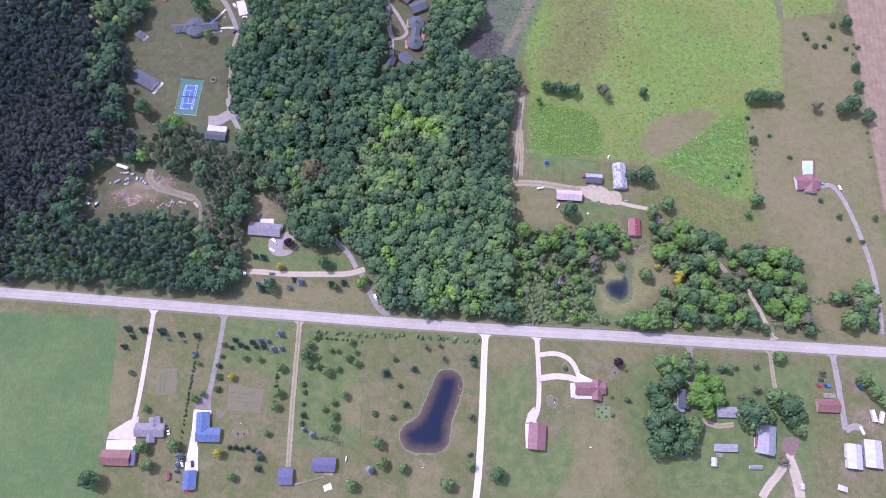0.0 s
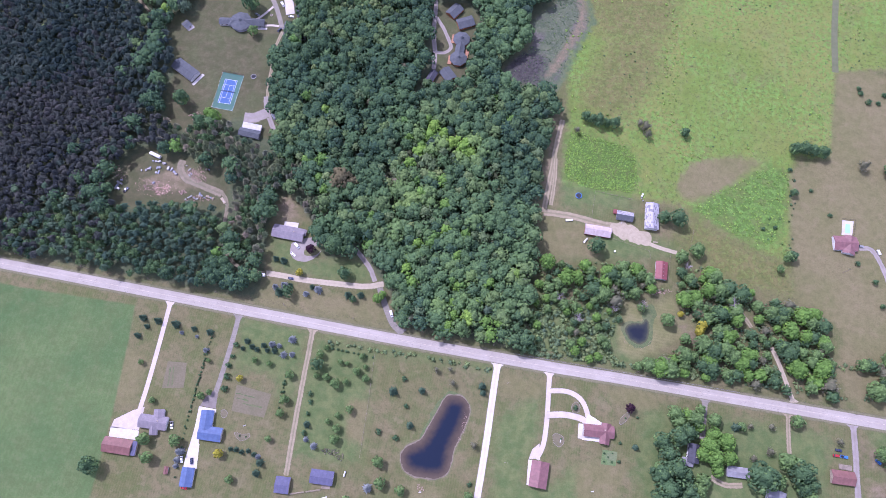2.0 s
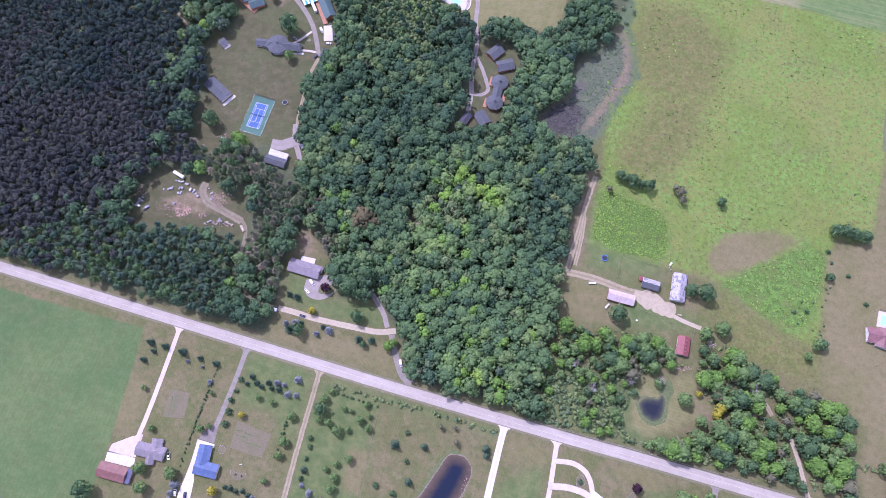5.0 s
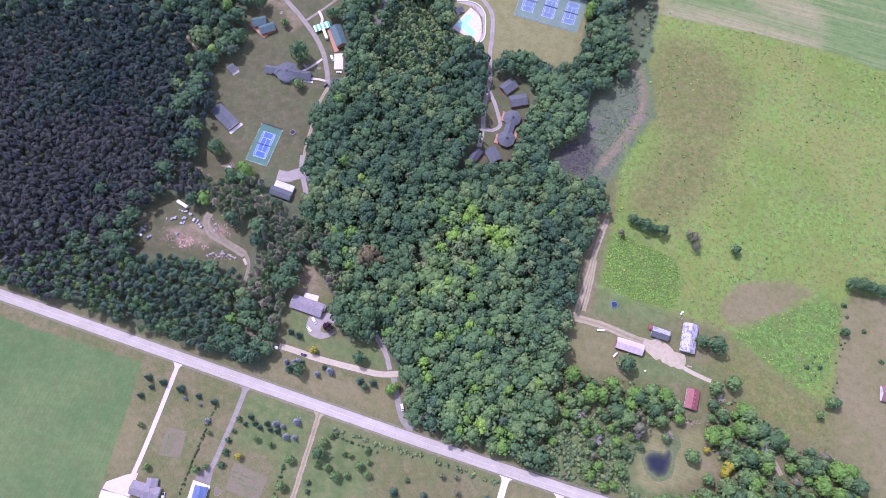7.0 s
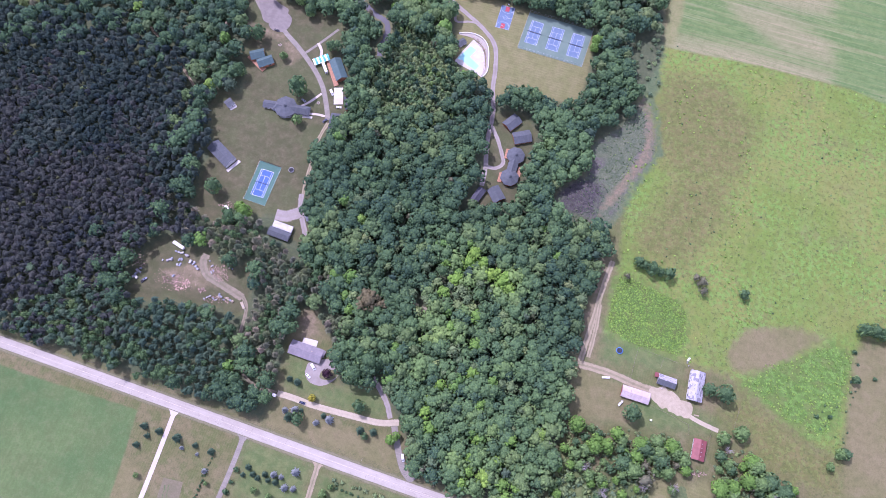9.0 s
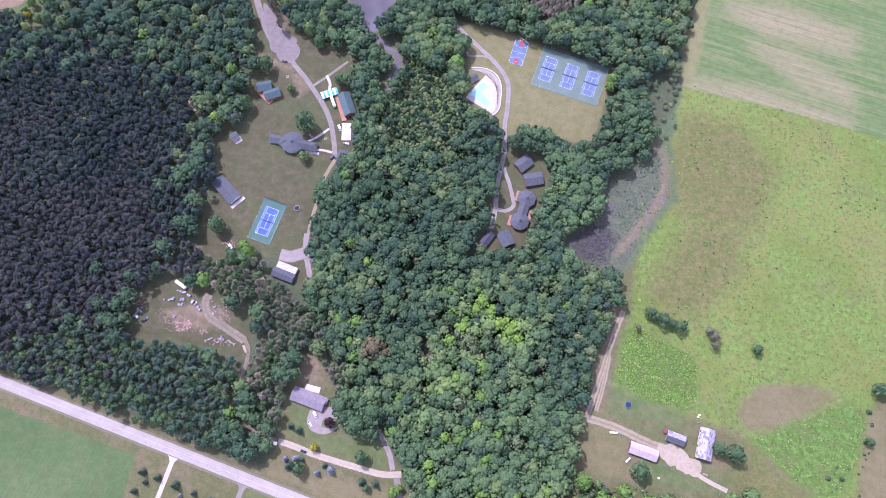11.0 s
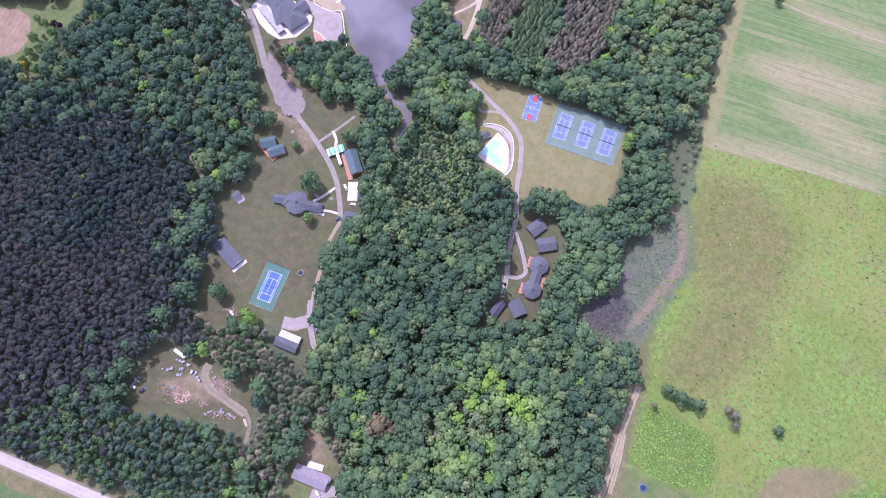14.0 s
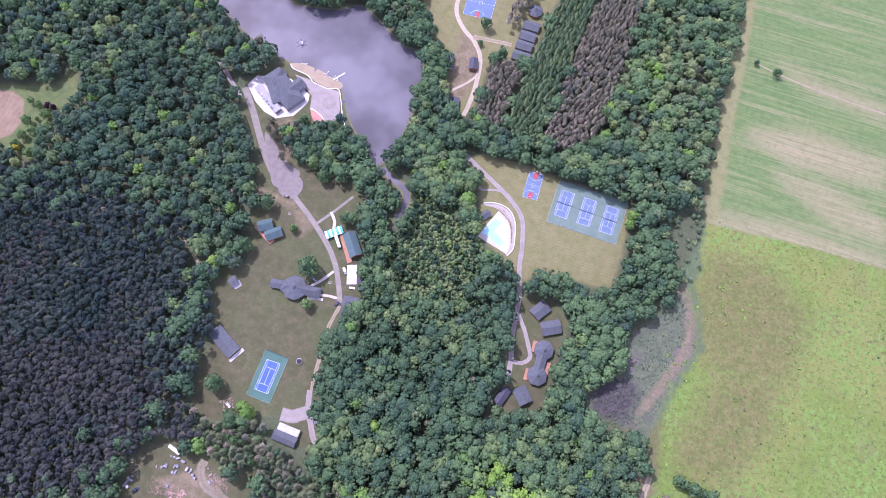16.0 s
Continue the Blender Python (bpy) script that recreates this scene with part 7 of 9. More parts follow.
PLANTS = [
    ("spruce", [(-252, -19.1, 2.8), (-247.1, -24.9, 2.2), (-240, -19.1, 3), (-251.8, -33.1, 2.4), (-225.3, -19.2, 3.4), (-210.5, -19.9, 2.4), (-197.6, -20.2, 2.6), (-167.4, -21.4, 2.4), (-169.3, -27.6, 2), (-162.4, -24.9, 2.6), (-158.2, -26.3, 2.2), (-154.1, -22.1, 2.4), (-150.5, -25.3, 2.2), (-144.8, -24.8, 2.4)]),
    ("blue", [(-219.3, -24.5, 1.8), (-206.8, -25.3, 1.6), (-196.6, -34.1, 2.2), (-192.9, -109.1, 3.4), (-193.4, -115, 2.8), (-193.3, -119.3, 2.2), (-147.8, -20.3, 2.8), (-142.1, -20.3, 2.2), (-137.1, -26.4, 3), (-130.8, -25.1, 2.4), (-133.4, -13.9, 3.4), (-136.2, -102, 2.2), (-98, -87.1, 2.8), (-52.5, -107.9, 3.6), (-104.8, -83.6, 2.2)]),
    ("broad", [(-242.1, -52.1, 2.2), (-224.6, -77.9, 2.2), (-192.1, -41.4, 1.8), (-189.1, -67.7, 3), (-184.2, -64, 2), (-220.2, -105.3, 4.6), (-214.5, -117.4, 4.5), (-197.7, -102.4, 4), (-157.2, -34.5, 2.4), (-145.4, -34.8, 2.2), (-128, -39.9, 3.4), (-126.8, -58.7, 3.5), (-127.7, -69.1, 3), (-131.4, -88.5, 2.6), (-151.7, -120.7, 3)]),
    ("dark", [(-252.6, -130, 6.5), (-109.1, -28.7, 5), (87.6, 104.3, 6), (139.2, 139.6, 5), (149.5, 139.4, 7), (156.5, -43.9, 8), (163.2, -31, 7), (158, -68.1, 9), (166, -75.4, 7), (221.9, -47, 10), (249.9, -39.1, 8.5), (253.2, -49.4, 6), (39.5, -104.6, 5)]),
    ("broad", [(-109, -21.2, 3), (-108.1, -37.1, 2.5), (-100.3, -36.5, 3), (-92.5, -40.1, 3.5), (-85.1, -37.4, 2.5), (-87.3, -23.9, 2), (-92.5, -23.8, 2), (-78.8, -28.4, 3.2), (-72.9, -23.6, 2), (-71, -32.1, 2.6), (-77.2, -16.6, 2.4), (-105.5, -15.3, 2), (-85.2, -62.6, 2.5), (-91.7, -68, 2.2), (-84.1, -71.5, 3), (-83.9, -79.6, 3.6), (-77.5, -56.6, 3)]),
    ("shrub", [(-109.5, -51, 2), (-107.8, -56.7, 2), (-107.8, -65.4, 1.6), (-107.5, -79.3, 2), (-42.3, -27, 2), (-36.9, -46.2, 2.2), (-53, -68.2, 2.2), (-39.6, -70, 2.2), (-176.1, -42.1, 2.5), (-175, -50.5, 2.5), (-174.1, -59.7, 2.5), (-175.3, -34.7, 2), (-174.8, -25.5, 2), (-130.9, -47.1, 1.5), (-129.9, -53.4, 1.2), (134.5, -22.3, 1.2), (123.7, -42.9, 1.2), (19.2, -91.9, 2)]),
    ("spruce", [(-157.4, -100.4, 2), (-153.3, -100.1, 2), (-148.9, -101, 2), (-144.2, -99.4, 2), (-139.3, -101, 2), (-133.5, -105.7, 3), (-134.4, -113.1, 3), (-31.2, -59.6, 3.2), (16.7, -21.4, 3), (18.3, -26, 2.6), (135, -43.8, 2.6), (206.6, -15.7, 3.2), (-48.8, -37.6, 3.6), (-27.3, -33, 3), (-106.7, -73.2, 2.6)]),
    ("broad", [(-48.4, -88.8, 4), (-44, -102.6, 4.2), (-28.9, -105, 4.2), (3.3, -113.2, 4.5), (-64.7, -119.7, 4), (19.6, -99.6, 3.6), (249.2, -3.4, 4.5), (174.7, -15.2, 6), (188.8, -14.1, 5.5), (159.8, -14.2, 5), (241.3, -34, 6), (259.3, -56.2, 5), (310.3, -15.3, 6), (317.7, -23.1, 5), (324.2, -30.8, 4.5)]),
    ("bright", [(185.4, -33.3, 7), (197.5, -28.2, 6), (190.9, -41.2, 6.5), (193.1, -48.4, 5), (168.3, -13.5, 4), (182.2, -39.8, 5), (-52.4, 30.2, 3.5)]),
    ("grey", [(-5.7, -23.2, 3), (17.8, -64.8, 3), (216.5, -13.2, 2.5), (231.6, -10.8, 3), (231.2, -28.5, 3), (218.9, -35.7, 3), (281.1, -12, 3), (245.8, -79, 4), (-19.3, -16, 2.5), (-9.4, -13.5, 2.2), (299.9, 216.5, 5)]),
    ("dark", [(152, -58.5, 8), (162.5, -53.6, 8), (172.4, -66.9, 7), (176.3, -72.6, 6.5), (153.6, -76.3, 7), (170.7, -57, 6), (151.3, -36, 6), (169.7, -26.3, 6), (260.5, -46, 5)]), ("broad", [(178.8, -8.6, 4), (163.5, -20.4, 5), (183.1, -58.1, 5.5), (235.5, -48, 6), (180.8, -64.3, 5), (209.6, -14.7, 3.5)]), ("bright", [(188.8, -24.8, 5.5), (200.7, -38.4, 5), (178.4, -20.5, 4)]),
    ("broad", [(-537.3, 335.5, 3), (-529.3, 334.2, 3), (-515.9, 327.3, 4.5), (-529, 316.8, 4), (-516.6, 309.7, 5), (-503.9, 311.4, 4), (-498.9, 321.8, 4), (-526.5, 303.3, 4), (-503.8, 297.3, 4), (-510.8, 290.8, 4), (-496.6, 308.4, 4), (-526.8, 294.7, 4), (-526.5, 285.2, 4), (-488.8, 304.4, 4), (-523.6, 321.6, 2), (-489.3, 319.5, 3.5)]), ("yellow", [(-524.8, 291.4, 3)]), ("purple", [(-515.5, 336.2, 2.5), (-520.7, 335.6, 2.5)]),
    ("brown", [(-125.2, 120.6, 8.6), (-116.4, 121.2, 6)]), ("brown", [(172.4, 64.7, 4)]), ("broad", [(148.6, 54.8, 5), (163.6, 42.6, 4.5), (128.7, 61.1, 3.5)]),
    ("bare", [(197.7, 76.1, 5.5), (35.1, 60.7, 6), (64.4, 57.4, 5), (80.8, 43.8, 4.5), (107.2, 56, 4), (129.1, 62.8, 4.5), (156.4, 16.8, 4.5), (39.9, 55.9, 5), (-46.2, 17.2, 4), (161.2, 101.1, 4)]), ("bare", [(-136.8, 240.3, 5), (-107.9, 216.1, 4.5), (-115.7, 173.3, 4.5)]),
    ("purple", [(127.6, -16.7, 3.2)]), ("yellow", [(-164.4, -49.9, 2.4), (-164.1, -104.9, 3.4)]),
    ("blue", [(-150.9, 26.8, 3.4), (-132.3, 23.2, 2.6), (-123.7, 28.3, 3.6), (-157.8, 24.5, 2.6)]),
    ("spruce", [(-153, 20.8, 3.6), (-146.2, 27.9, 2), (-128.9, 29.7, 2.4), (-163.3, 46.9, 2.4), (-156.5, 46.4, 3), (-99.1, 28.4, 3.4), (-89.4, 30.4, 3.2)]),
    ("dark", [(-145.3, 21.8, 4.5), (-105.5, 44.5, 5), (-94.3, 25.6, 3), (-116.2, 65.6, 8), (-109, 77.4, 9), (-117.6, 81.5, 8)]), ("purple", [(-136.9, 59.4, 3.4)]), ("yellow", [(-141.2, 39, 2.8), (159.3, 62, 2.4), (176, 55.6, 4.2), (174.5, 50.3, 3.6), (180.6, 62.1, 3.2)]),
    ("bright", [(-75.5, 29.6, 4), (-72.3, 33.3, 3)]),
    ("dark", [(66.2, 220.4, 4.2), (71.5, 218.5, 4), (77.5, 217.5, 5), (84.6, 217, 3.6), (90.5, 217.6, 5), (150.8, 220.3, 4.2), (243.5, 222, 5), (250.5, 222.8, 5.5), (258.6, 222.6, 5), (266, 222, 5)]),
    ("grey", [(112.6, 221.5, 3.6), (117.4, 219.5, 4.6), (119.2, 212.5, 3.6), (60.1, 205.8, 3)]),
    ("dark", [(329.3, 220.4, 7), (321.5, 215.4, 6), (342.6, 210.4, 5), (339, 240.8, 4), (339, 260.8, 4), (334.1, 305, 5), (244, 182, 3.2), (243.4, 125.5, 4.6), (309.5, 116.8, 2), (338.8, 117.6, 2.2), (315, 97.7, 2), (326.1, 96.2, 2), (156.8, 95.2, 4)]),
    ("broad", [(156.1, 107.5, 5), (167.9, 114.8, 6), (239.9, 123.9, 4), (234.6, 113.5, 3)]),
    ("shrub", [(299.2, 294.7, 2), (300.8, 290, 2.2), (307.6, 282.1, 2.5), (316.2, 282.8, 2), (321.1, 291.5, 2.5), (325.2, 305.8, 2.5), (335.1, 281.3, 2), (274.9, 168.6, 2), (297, 130.6, 2), (259.3, 188.2, 1.6), (241.7, 203.8, 2.2), (345.4, 283.2, 2), (221.3, 146.2, 1.6), (230.9, 149.5, 1.8)]),
    ("dark", [(-249.1, 277.3, 9), (-302.8, 316.5, 6), (-237, 326, 5), (-279.4, 170.4, 7), (-256.5, 151.2, 6), (-304.5, 277.1, 6)]), ("broad", [(-239.1, 249.9, 4.5), (-274.9, 304.4, 3.2), (-280.4, 362.8, 6), (-268.8, 373.2, 6), (-268.1, 352.8, 4)]),
    ("bright", [(-246.7, 158.5, 5.5), (-252.9, 161.5, 4.5), (-199.1, 384.1, 3.5)]),
    ("dark", [(-316.1, 381.3, 5), (-304.5, 397, 5), (-292.3, 387.1, 6), (-278.5, 397.8, 6), (-268.8, 387, 7), (-283.8, 373.1, 6), (-299.4, 373.1, 5), (-273.7, 373.9, 6), (-256.7, 382.9, 6), (-251.7, 396, 5), (-267.9, 353.9, 5), (-188.8, 542.8, 5), (-187.9, 524, 2.5), (51.6, 588.5, 2.2), (70.4, 582.9, 3.5)]),
    ("grey", [(-330.6, 387.1, 4), (-322.5, 378.5, 4), (-372.9, 456.4, 5), (-315.6, 386.7, 4)]),
    ("bright", [(-197.4, 388, 3.5), (-16.5, 406.8, 4.5), (-17, 399.2, 4)]),
    ("spruce", [(-373.1, 447.6, 4), (-382.7, 450.4, 4), (-390, 454.1, 4), (-167, 522.1, 4), (-168, 512.3, 3.6)]),
]
k = 0
for kind, places in PLANTS:
    for px, py, r in places:
        k += 1
        plant(kind, px, py, r * (1.04 + 0.18 * ((k * 37) % 10) / 10), None, k)
# hedges: clipped evergreens in a row
for line, n, r in (([(-196.2, -19.6), (-195.4, -41.3), (-195.6, -62.6), (-194.8, -87.3), (-191.8, -126.6)], 34, 0.9), ([(-196.3, -37.1), (-195.9, -54.2), (-195.2, -70.9), (-195.3, -91.4)], 14, 0.8), ([(-131, -42.3), (-131, -53.4), (-130.5, -70)], 9, 0.9), ([(-106.6, -14.4), (-69.9, -15.1)], 12, 1.1)):
    q = smooth_line(line, 20)
    for j in range(n):
        p = q[int(j / (n - 1) * (len(q) - 1))]
        k += 1
        tagged(plant("shrub", p[0] + rng.normal() * 0.4, p[1] + rng.normal() * 0.3, r * rng.uniform(0.8, 1.2), None, k), "clipped dark evergreen in a boundary row", "shrub", "boundary shrubs")
# belt of trees between the farmyard and the road
BELT = [(44.1, 86.5), (66.1, 87.2), (84.2, 92.5), (104.8, 94.1), (123, 102.3), (132.1, 91.3), (138.8, 82.2), (152.4, 83.2), (162.8, 100.5), (178.1, 108), (193.3, 89.7), (215.7, 88.1), (235.8, 85.8), (262.7, 85.5), (267.5, 74.1), (277.3, 65.5), (278.8, 45), (305.7, 51.6), (320, 61.9), (333.5, 38), (331.8, 25.5), (276.1, 17.7), (252.5, 17.6), (228.7, 16.6), (172.6, 15.4), (107.5, 12.6), (55.2, 11.2), (44.4, 9)]
ROOM = [POND_CLEARING, [(277.4, 41.7), (308.4, 44.1), (301.7, 23.4), (279.8, 21.7)], [(140.7, 97.5), (154.6, 98.6), (154.2, 81.5), (135.9, 80)], [(156.3, 74.4), (167.1, 54), (175.6, 40.7), (171, 35.8), (148.7, 34.1), (144.7, 61.6)], [(55, 12), (75, 12), (75, 40), (55, 40)]]
THICKET = [(38.5, 53.4), (68, 51), (99.5, 59.1), (117.6, 50.1), (114.1, 13.3), (42.8, 8.7)]
x, y = scatter([BELT], 8.8, ROOM, 1.0, 21)
for px, py in zip(x, y):
    k += 1
    u = rng.uniform()
    kind = "bright" if u < 0.28 else "dark" if u < 0.56 else "grey" if u > 0.95 else "broad"
    low = inside(np.array([px]), np.array([py]), THICKET)[0]
    if low and rng.uniform() < 0.2:
        continue
    size = rng.uniform(2.6, 4.6) if low else 3.2 + 5.2 * rng.beta(1.1, 1.4)
    ob = plant(kind, px, py, size, size * rng.uniform(1.7, 2.1) + 1, k)
    tagged(ob, "", "", "trees of the roadside belt")
# tall thin pines between the lodge and its drive
for px, py, size in ((-321.4, 373.1, 3.0), (-327.7, 377.7, 2.5), (-307.3, 374.7, 3.3), (-300.4, 380.6, 3.2), (-290.5, 387.1, 2.8), (-307.2, 357.8, 3.0)):
    k += 1
    tagged(plant("grey", px, py, size + 1.0, 15.0 + size, k), "tall thin pine on brown litter beside a drive", "tree", "pines beside the lodge")
# low growth: meadow tussocks, road edge weeds, thicket round the belt
x, y = scatter([MEADOW], 5.5, [BELT, LUSH, TAN_PATCH], 1.0, 31)
pick = rng.uniform(size=x.shape) < 0.05 + 0.35 * np.array([noise.noise(Vector((u / 40, w / 40, 5.0))) for u, w in zip(x, y)])
forest("meadow_tussocks", zip(x[pick], y[pick]), "shrub", LEAF["broad"], (0.4, 1.0), (0.3, 0.8), "scattered dark tussocks in a meadow")
cx, cy = scatter([LUSH], 1.9, [BELT], 0.5, 35)
forest("weed_bed", zip(cx, cy), "tuft", LEAF["weed"], (0.6, 1.5), (0.3, 0.8), "dense bed of broad-leaved green weeds in a meadow")
cx, cy = scatter([LUSH_EAST], 3.1, [BELT], 0.5, 37)
pick = rng.uniform(size=cx.shape) < 0.7
forest("weed_bed", zip(cx[pick], cy[pick]), "tuft", LEAF["weed"], (0.5, 1.4), (0.2, 0.6), "loose bed of low green weeds beside dry grass")
cx, cy = scatter([MEADOW], 4.6, [BELT, LUSH, LUSH_EAST, TAN_PATCH], 1.0, 36)
pick = rng.uniform(size=cx.shape) < 0.02 + 0.8 * np.array([noise.noise(Vector((u / 30, w / 48, 15.0))) for u, w in zip(cx, cy)])
forest("meadow_clumps", zip(cx[pick], cy[pick]), "tuft", LEAF["weed"], (0.6, 1.7), (0.3, 0.9), "loose clumps of green weeds over a meadow")
x, y = scatter([BELT, [(34.5, 41.4), (59, 50.3), (86.1, 47.7), (110.9, 31.1), (113.2, 14.6), (42.8, 8.7)], [(-106.2, -8.2), (-44.4, -6.9), (26, -5.9), (26.2, -9.4), (-43.9, -11.3), (-105.6, -12.6)]], 3.4, ROOM, 0.5, 33)
pick = rng.uniform(size=x.shape) < 0.75
forest("undergrowth", zip(x[pick], y[pick]), "shrub", LEAF["soft"], (1.0, 2.4), (0.8, 2.6), "low leafy undergrowth below trees")
x, y = scatter([MARSH], 2.6, [MARSH_EDGE], 0.5, 34)
pick = rng.uniform(size=x.shape) < 0.5 + 0.8 * np.array([noise.noise(Vector((u / 25, w / 25, 8.0))) for u, w in zip(x, y)])
forest("marsh_tussocks", zip(x[pick], y[pick]), "shrub", LEAF["broad"], (0.35, 0.85), (0.3, 0.8), "dark green marsh tussocks and reeds")

# ---- vehicles ----
TYRE = plain("tyre_rubber", (0.02, 0.02, 0.022), 0.9)
RIM = plain("wheel_rim", (0.45, 0.45, 0.47), 0.3, 0.8)
PAINT = {n: plain("car_paint_" + n, c, 0.3, 0.1, 0.05) for n, c in (("white", (0.75, 0.75, 0.76)), ("blue", (0.06, 0.20, 0.55)), ("navy", (0.03, 0.04, 0.09)), ("red", (0.42, 0.03, 0.04)), ("grey", (0.25, 0.26, 0.28)), ("black", (0.02, 0.02, 0.025)))}


def extruded(profile, w, mat, name):
    n = len(profile)
    v = [(x, -w / 2, z) for x, z in profile] + [(x, w / 2, z) for x, z in profile]
    f = [tuple(range(n)), tuple(range(2 * n - 1, n - 1, -1))] + [(i, i + n, (i + 1) % n + n, (i + 1) % n) for i in range(n)]
    bm = bmesh.new()
    bv = [bm.verts.new(q) for q in v]
    for q in f:
        bm.faces.new([bv[i] for i in q])
    bmesh.ops.recalc_face_normals(bm, faces=bm.faces[:])
    bmesh.ops.bevel(bm, geom=bm.edges[:], offset=0.05, segments=1, affect="EDGES")
    return bm_mesh(name, bm, mat)


WHEEL = {}


def wheels(ob, l, w, r=0.34, axles=(-0.3, 0.3)):
    if r not in WHEEL:
        WHEEL[r] = (bm_mesh("tyre", tube(r, r, 0.24, 14), TYRE), bm_mesh("rim", tube(r * 0.6, r * 0.55, 0.27, 10), RIM))
    for u in axles:
        for s in (-1, 1):
            t = part("wheel", WHEEL[r][0], ob, pose(u * l, s * w * 0.44 + (0.12 if s > 0 else 0.12), r, 90))
            part("rim", WHEEL[r][1], t)


def car(p, a, paint, label, kind="sedan"):
    ob = thing({"sedan": "car", "pickup": "pickup_truck", "van": "van"}[kind], pose(p[0], p[1], 0.0, 0, 0, a), label, kind if kind != "sedan" else "car")
    l, w = {"sedan": (4.7, 1.85), "pickup": (5.6, 2.0), "van": (5.4, 2.0)}[kind]
    h = l / 2
    if kind == "van":
        low = [(-h, 0.3), (h, 0.3), (h, 0.95), (h - 0.9, 1.15), (h - 1.6, 2.0), (-h + 0.1, 2.05)]
    else:
        low = [(-h, 0.32), (h, 0.32), (h, 0.75), (h - 1.2, 0.95), (-h + 0.1, 1.0)]
    part("body", extruded(low, w, PAINT[paint], "body"), ob)
    if kind == "sedan":
        part("cabin_glass", extruded([(-h + 0.45, 0.97), (h - 1.3, 0.95), (h - 2.0, 1.42), (-h + 1.0, 1.44)], w - 0.18, GLASS, "cabin_glass"), ob)
        part("car_roof", bm_mesh("car_roof", box(1.9, w - 0.35, 0.06, 0.02, 1.42, -0.2), PAINT[paint]), ob)
    elif kind == "pickup":
        part("cabin_glass", extruded([(-0.6, 0.97), (1.4, 0.95), (0.8, 1.7), (-0.5, 1.72)], w - 0.2, GLASS, "cabin_glass"), ob)
        part("car_roof", bm_mesh("car_roof", box(1.3, w - 0.35, 0.06, 0.02, 1.70, 0.15), PAINT[paint]), ob)
        part("load_bed", bm_mesh("load_bed", box(1.9, w - 0.3, 0.05, 0.01, 1.0, -h + 1.15), TYRE), ob)
    else:
        part("windscreen", bm_mesh("windscreen", box(0.7, w - 0.3, 0.05, 0.01, 1.62, h - 1.2), GLASS), ob)
    for s in (-1, 1):
        part("headlight", bm_mesh("headlight", box(0.08, 0.35, 0.16, 0.02, 0.6, h - 0.01, s * w * 0.36), TRIM), ob)
    wheels(ob, l, w)
    return ob


def aim(c):
    (x0, y0), (x1, y1) = c
    return ((x0 + x1) / 2, (y0 + y1) / 2), math.degrees(math.atan2(y1 - y0, x1 - x0))


for c, paint, label, kind in (
    ([(-151, 33.5), (-144, 33.6)], "navy", "dark blue sedan on a sandy drive", "sedan"), ([(-152.1, 62.9), (-147.1, 58.9)], "white", "white van before a house", "van"),
    ([(-153.6, 54.9), (-148.2, 52)], "white", "white car on a gravel court", "sedan"), ([(-64, 23.1), (-61.2, 17.8)], "white", "white van at a driveway mouth", "van"),
    ([(-183.5, -112), (-182.3, -115.8)], "navy", "dark blue car by a blue garage", "sedan"), ([(-205.8, -90.1), (-204.4, -94.5)], "white", "white pickup beside a house", "pickup"),
    ([(-191, -112.1), (-189.7, -116.4)], "white", "white car on grass", "sedan"), ([(278, -22.1), (283.1, -21.7)], "red", "red car parked on grass", "sedan"),
    ([(283.5, -21.7), (289, -21.7)], "blue", "bright blue pickup parked on grass", "pickup"), ([(280.1, -17.7), (284.3, -17.8)], "navy", "dark car parked on grass", "sedan"),
    ([(309.1, -19.3), (312.6, -22)], "blue", "pale blue car under a tree", "sedan"), ([(297.8, 146.3), (302.4, 146.2)], "grey", "grey car beside a house", "sedan"),
    ([(-294.4, 328.9), (-290.1, 328.8)], "black", "black car at the turning circle", "sedan"), ([(-244.6, 271.6), (-240.7, 269.8)], "grey", "small grey cart on grass", "sedan"),
    ([(-223.7, 287), (-220.9, 284)], "white", "white van on the camp road", "van"), ([(-213.3, 273.8), (-209.8, 274.6)], "white", "white car beside a hut", "sedan"),
    ([(-218.7, 257.2), (-217.7, 259.5)], "navy", "dark blue car by a workshop", "sedan"), ([(-267.3, 160), (-263.2, 157.6)], "white", "white car under trees", "sedan"),
    ([(-303.5, 80.1), (-301.5, 83.5)], "navy", "dark old pickup in a scrap clearing", "pickup"),
):
    p, a = aim(c)
    car(p, a, paint, label, kind)


def trailer(c, w, h, label, name="camper_trailer", mat=None, axles=(-0.08, 0.08)):
    (x0, y0), (x1, y1) = c
    l = math.dist(c[0], c[1])
    ob = thing(name, pose((x0 + x1) / 2, (y0 + y1) / 2, 0, 0, 0, math.degrees(math.atan2(y1 - y0, x1 - x0))), label, name.replace("_", " "))
    part("body", bm_mesh("body", box(l, w, h, 0.15, 0.5), mat or TRIM), ob)
    part("roof_hatch", bm_mesh("roof_hatch", box(0.7, 0.7, 0.15, 0.03, h + 0.5, l * 0.15), STEEL), ob)
    part("window", bm_mesh("window", box(1.4, 0.06, 0.6, 0.01, h * 0.55 + 0.3, l * 0.2, w / 2), GLASS), ob)
    part("drawbar", bm_mesh("drawbar", box(1.4, 0.1, 0.1, 0.01, 0.45, l / 2 + 0.6), STEEL), ob)
    wheels(ob, l, w, 0.34, axles)
    return ob


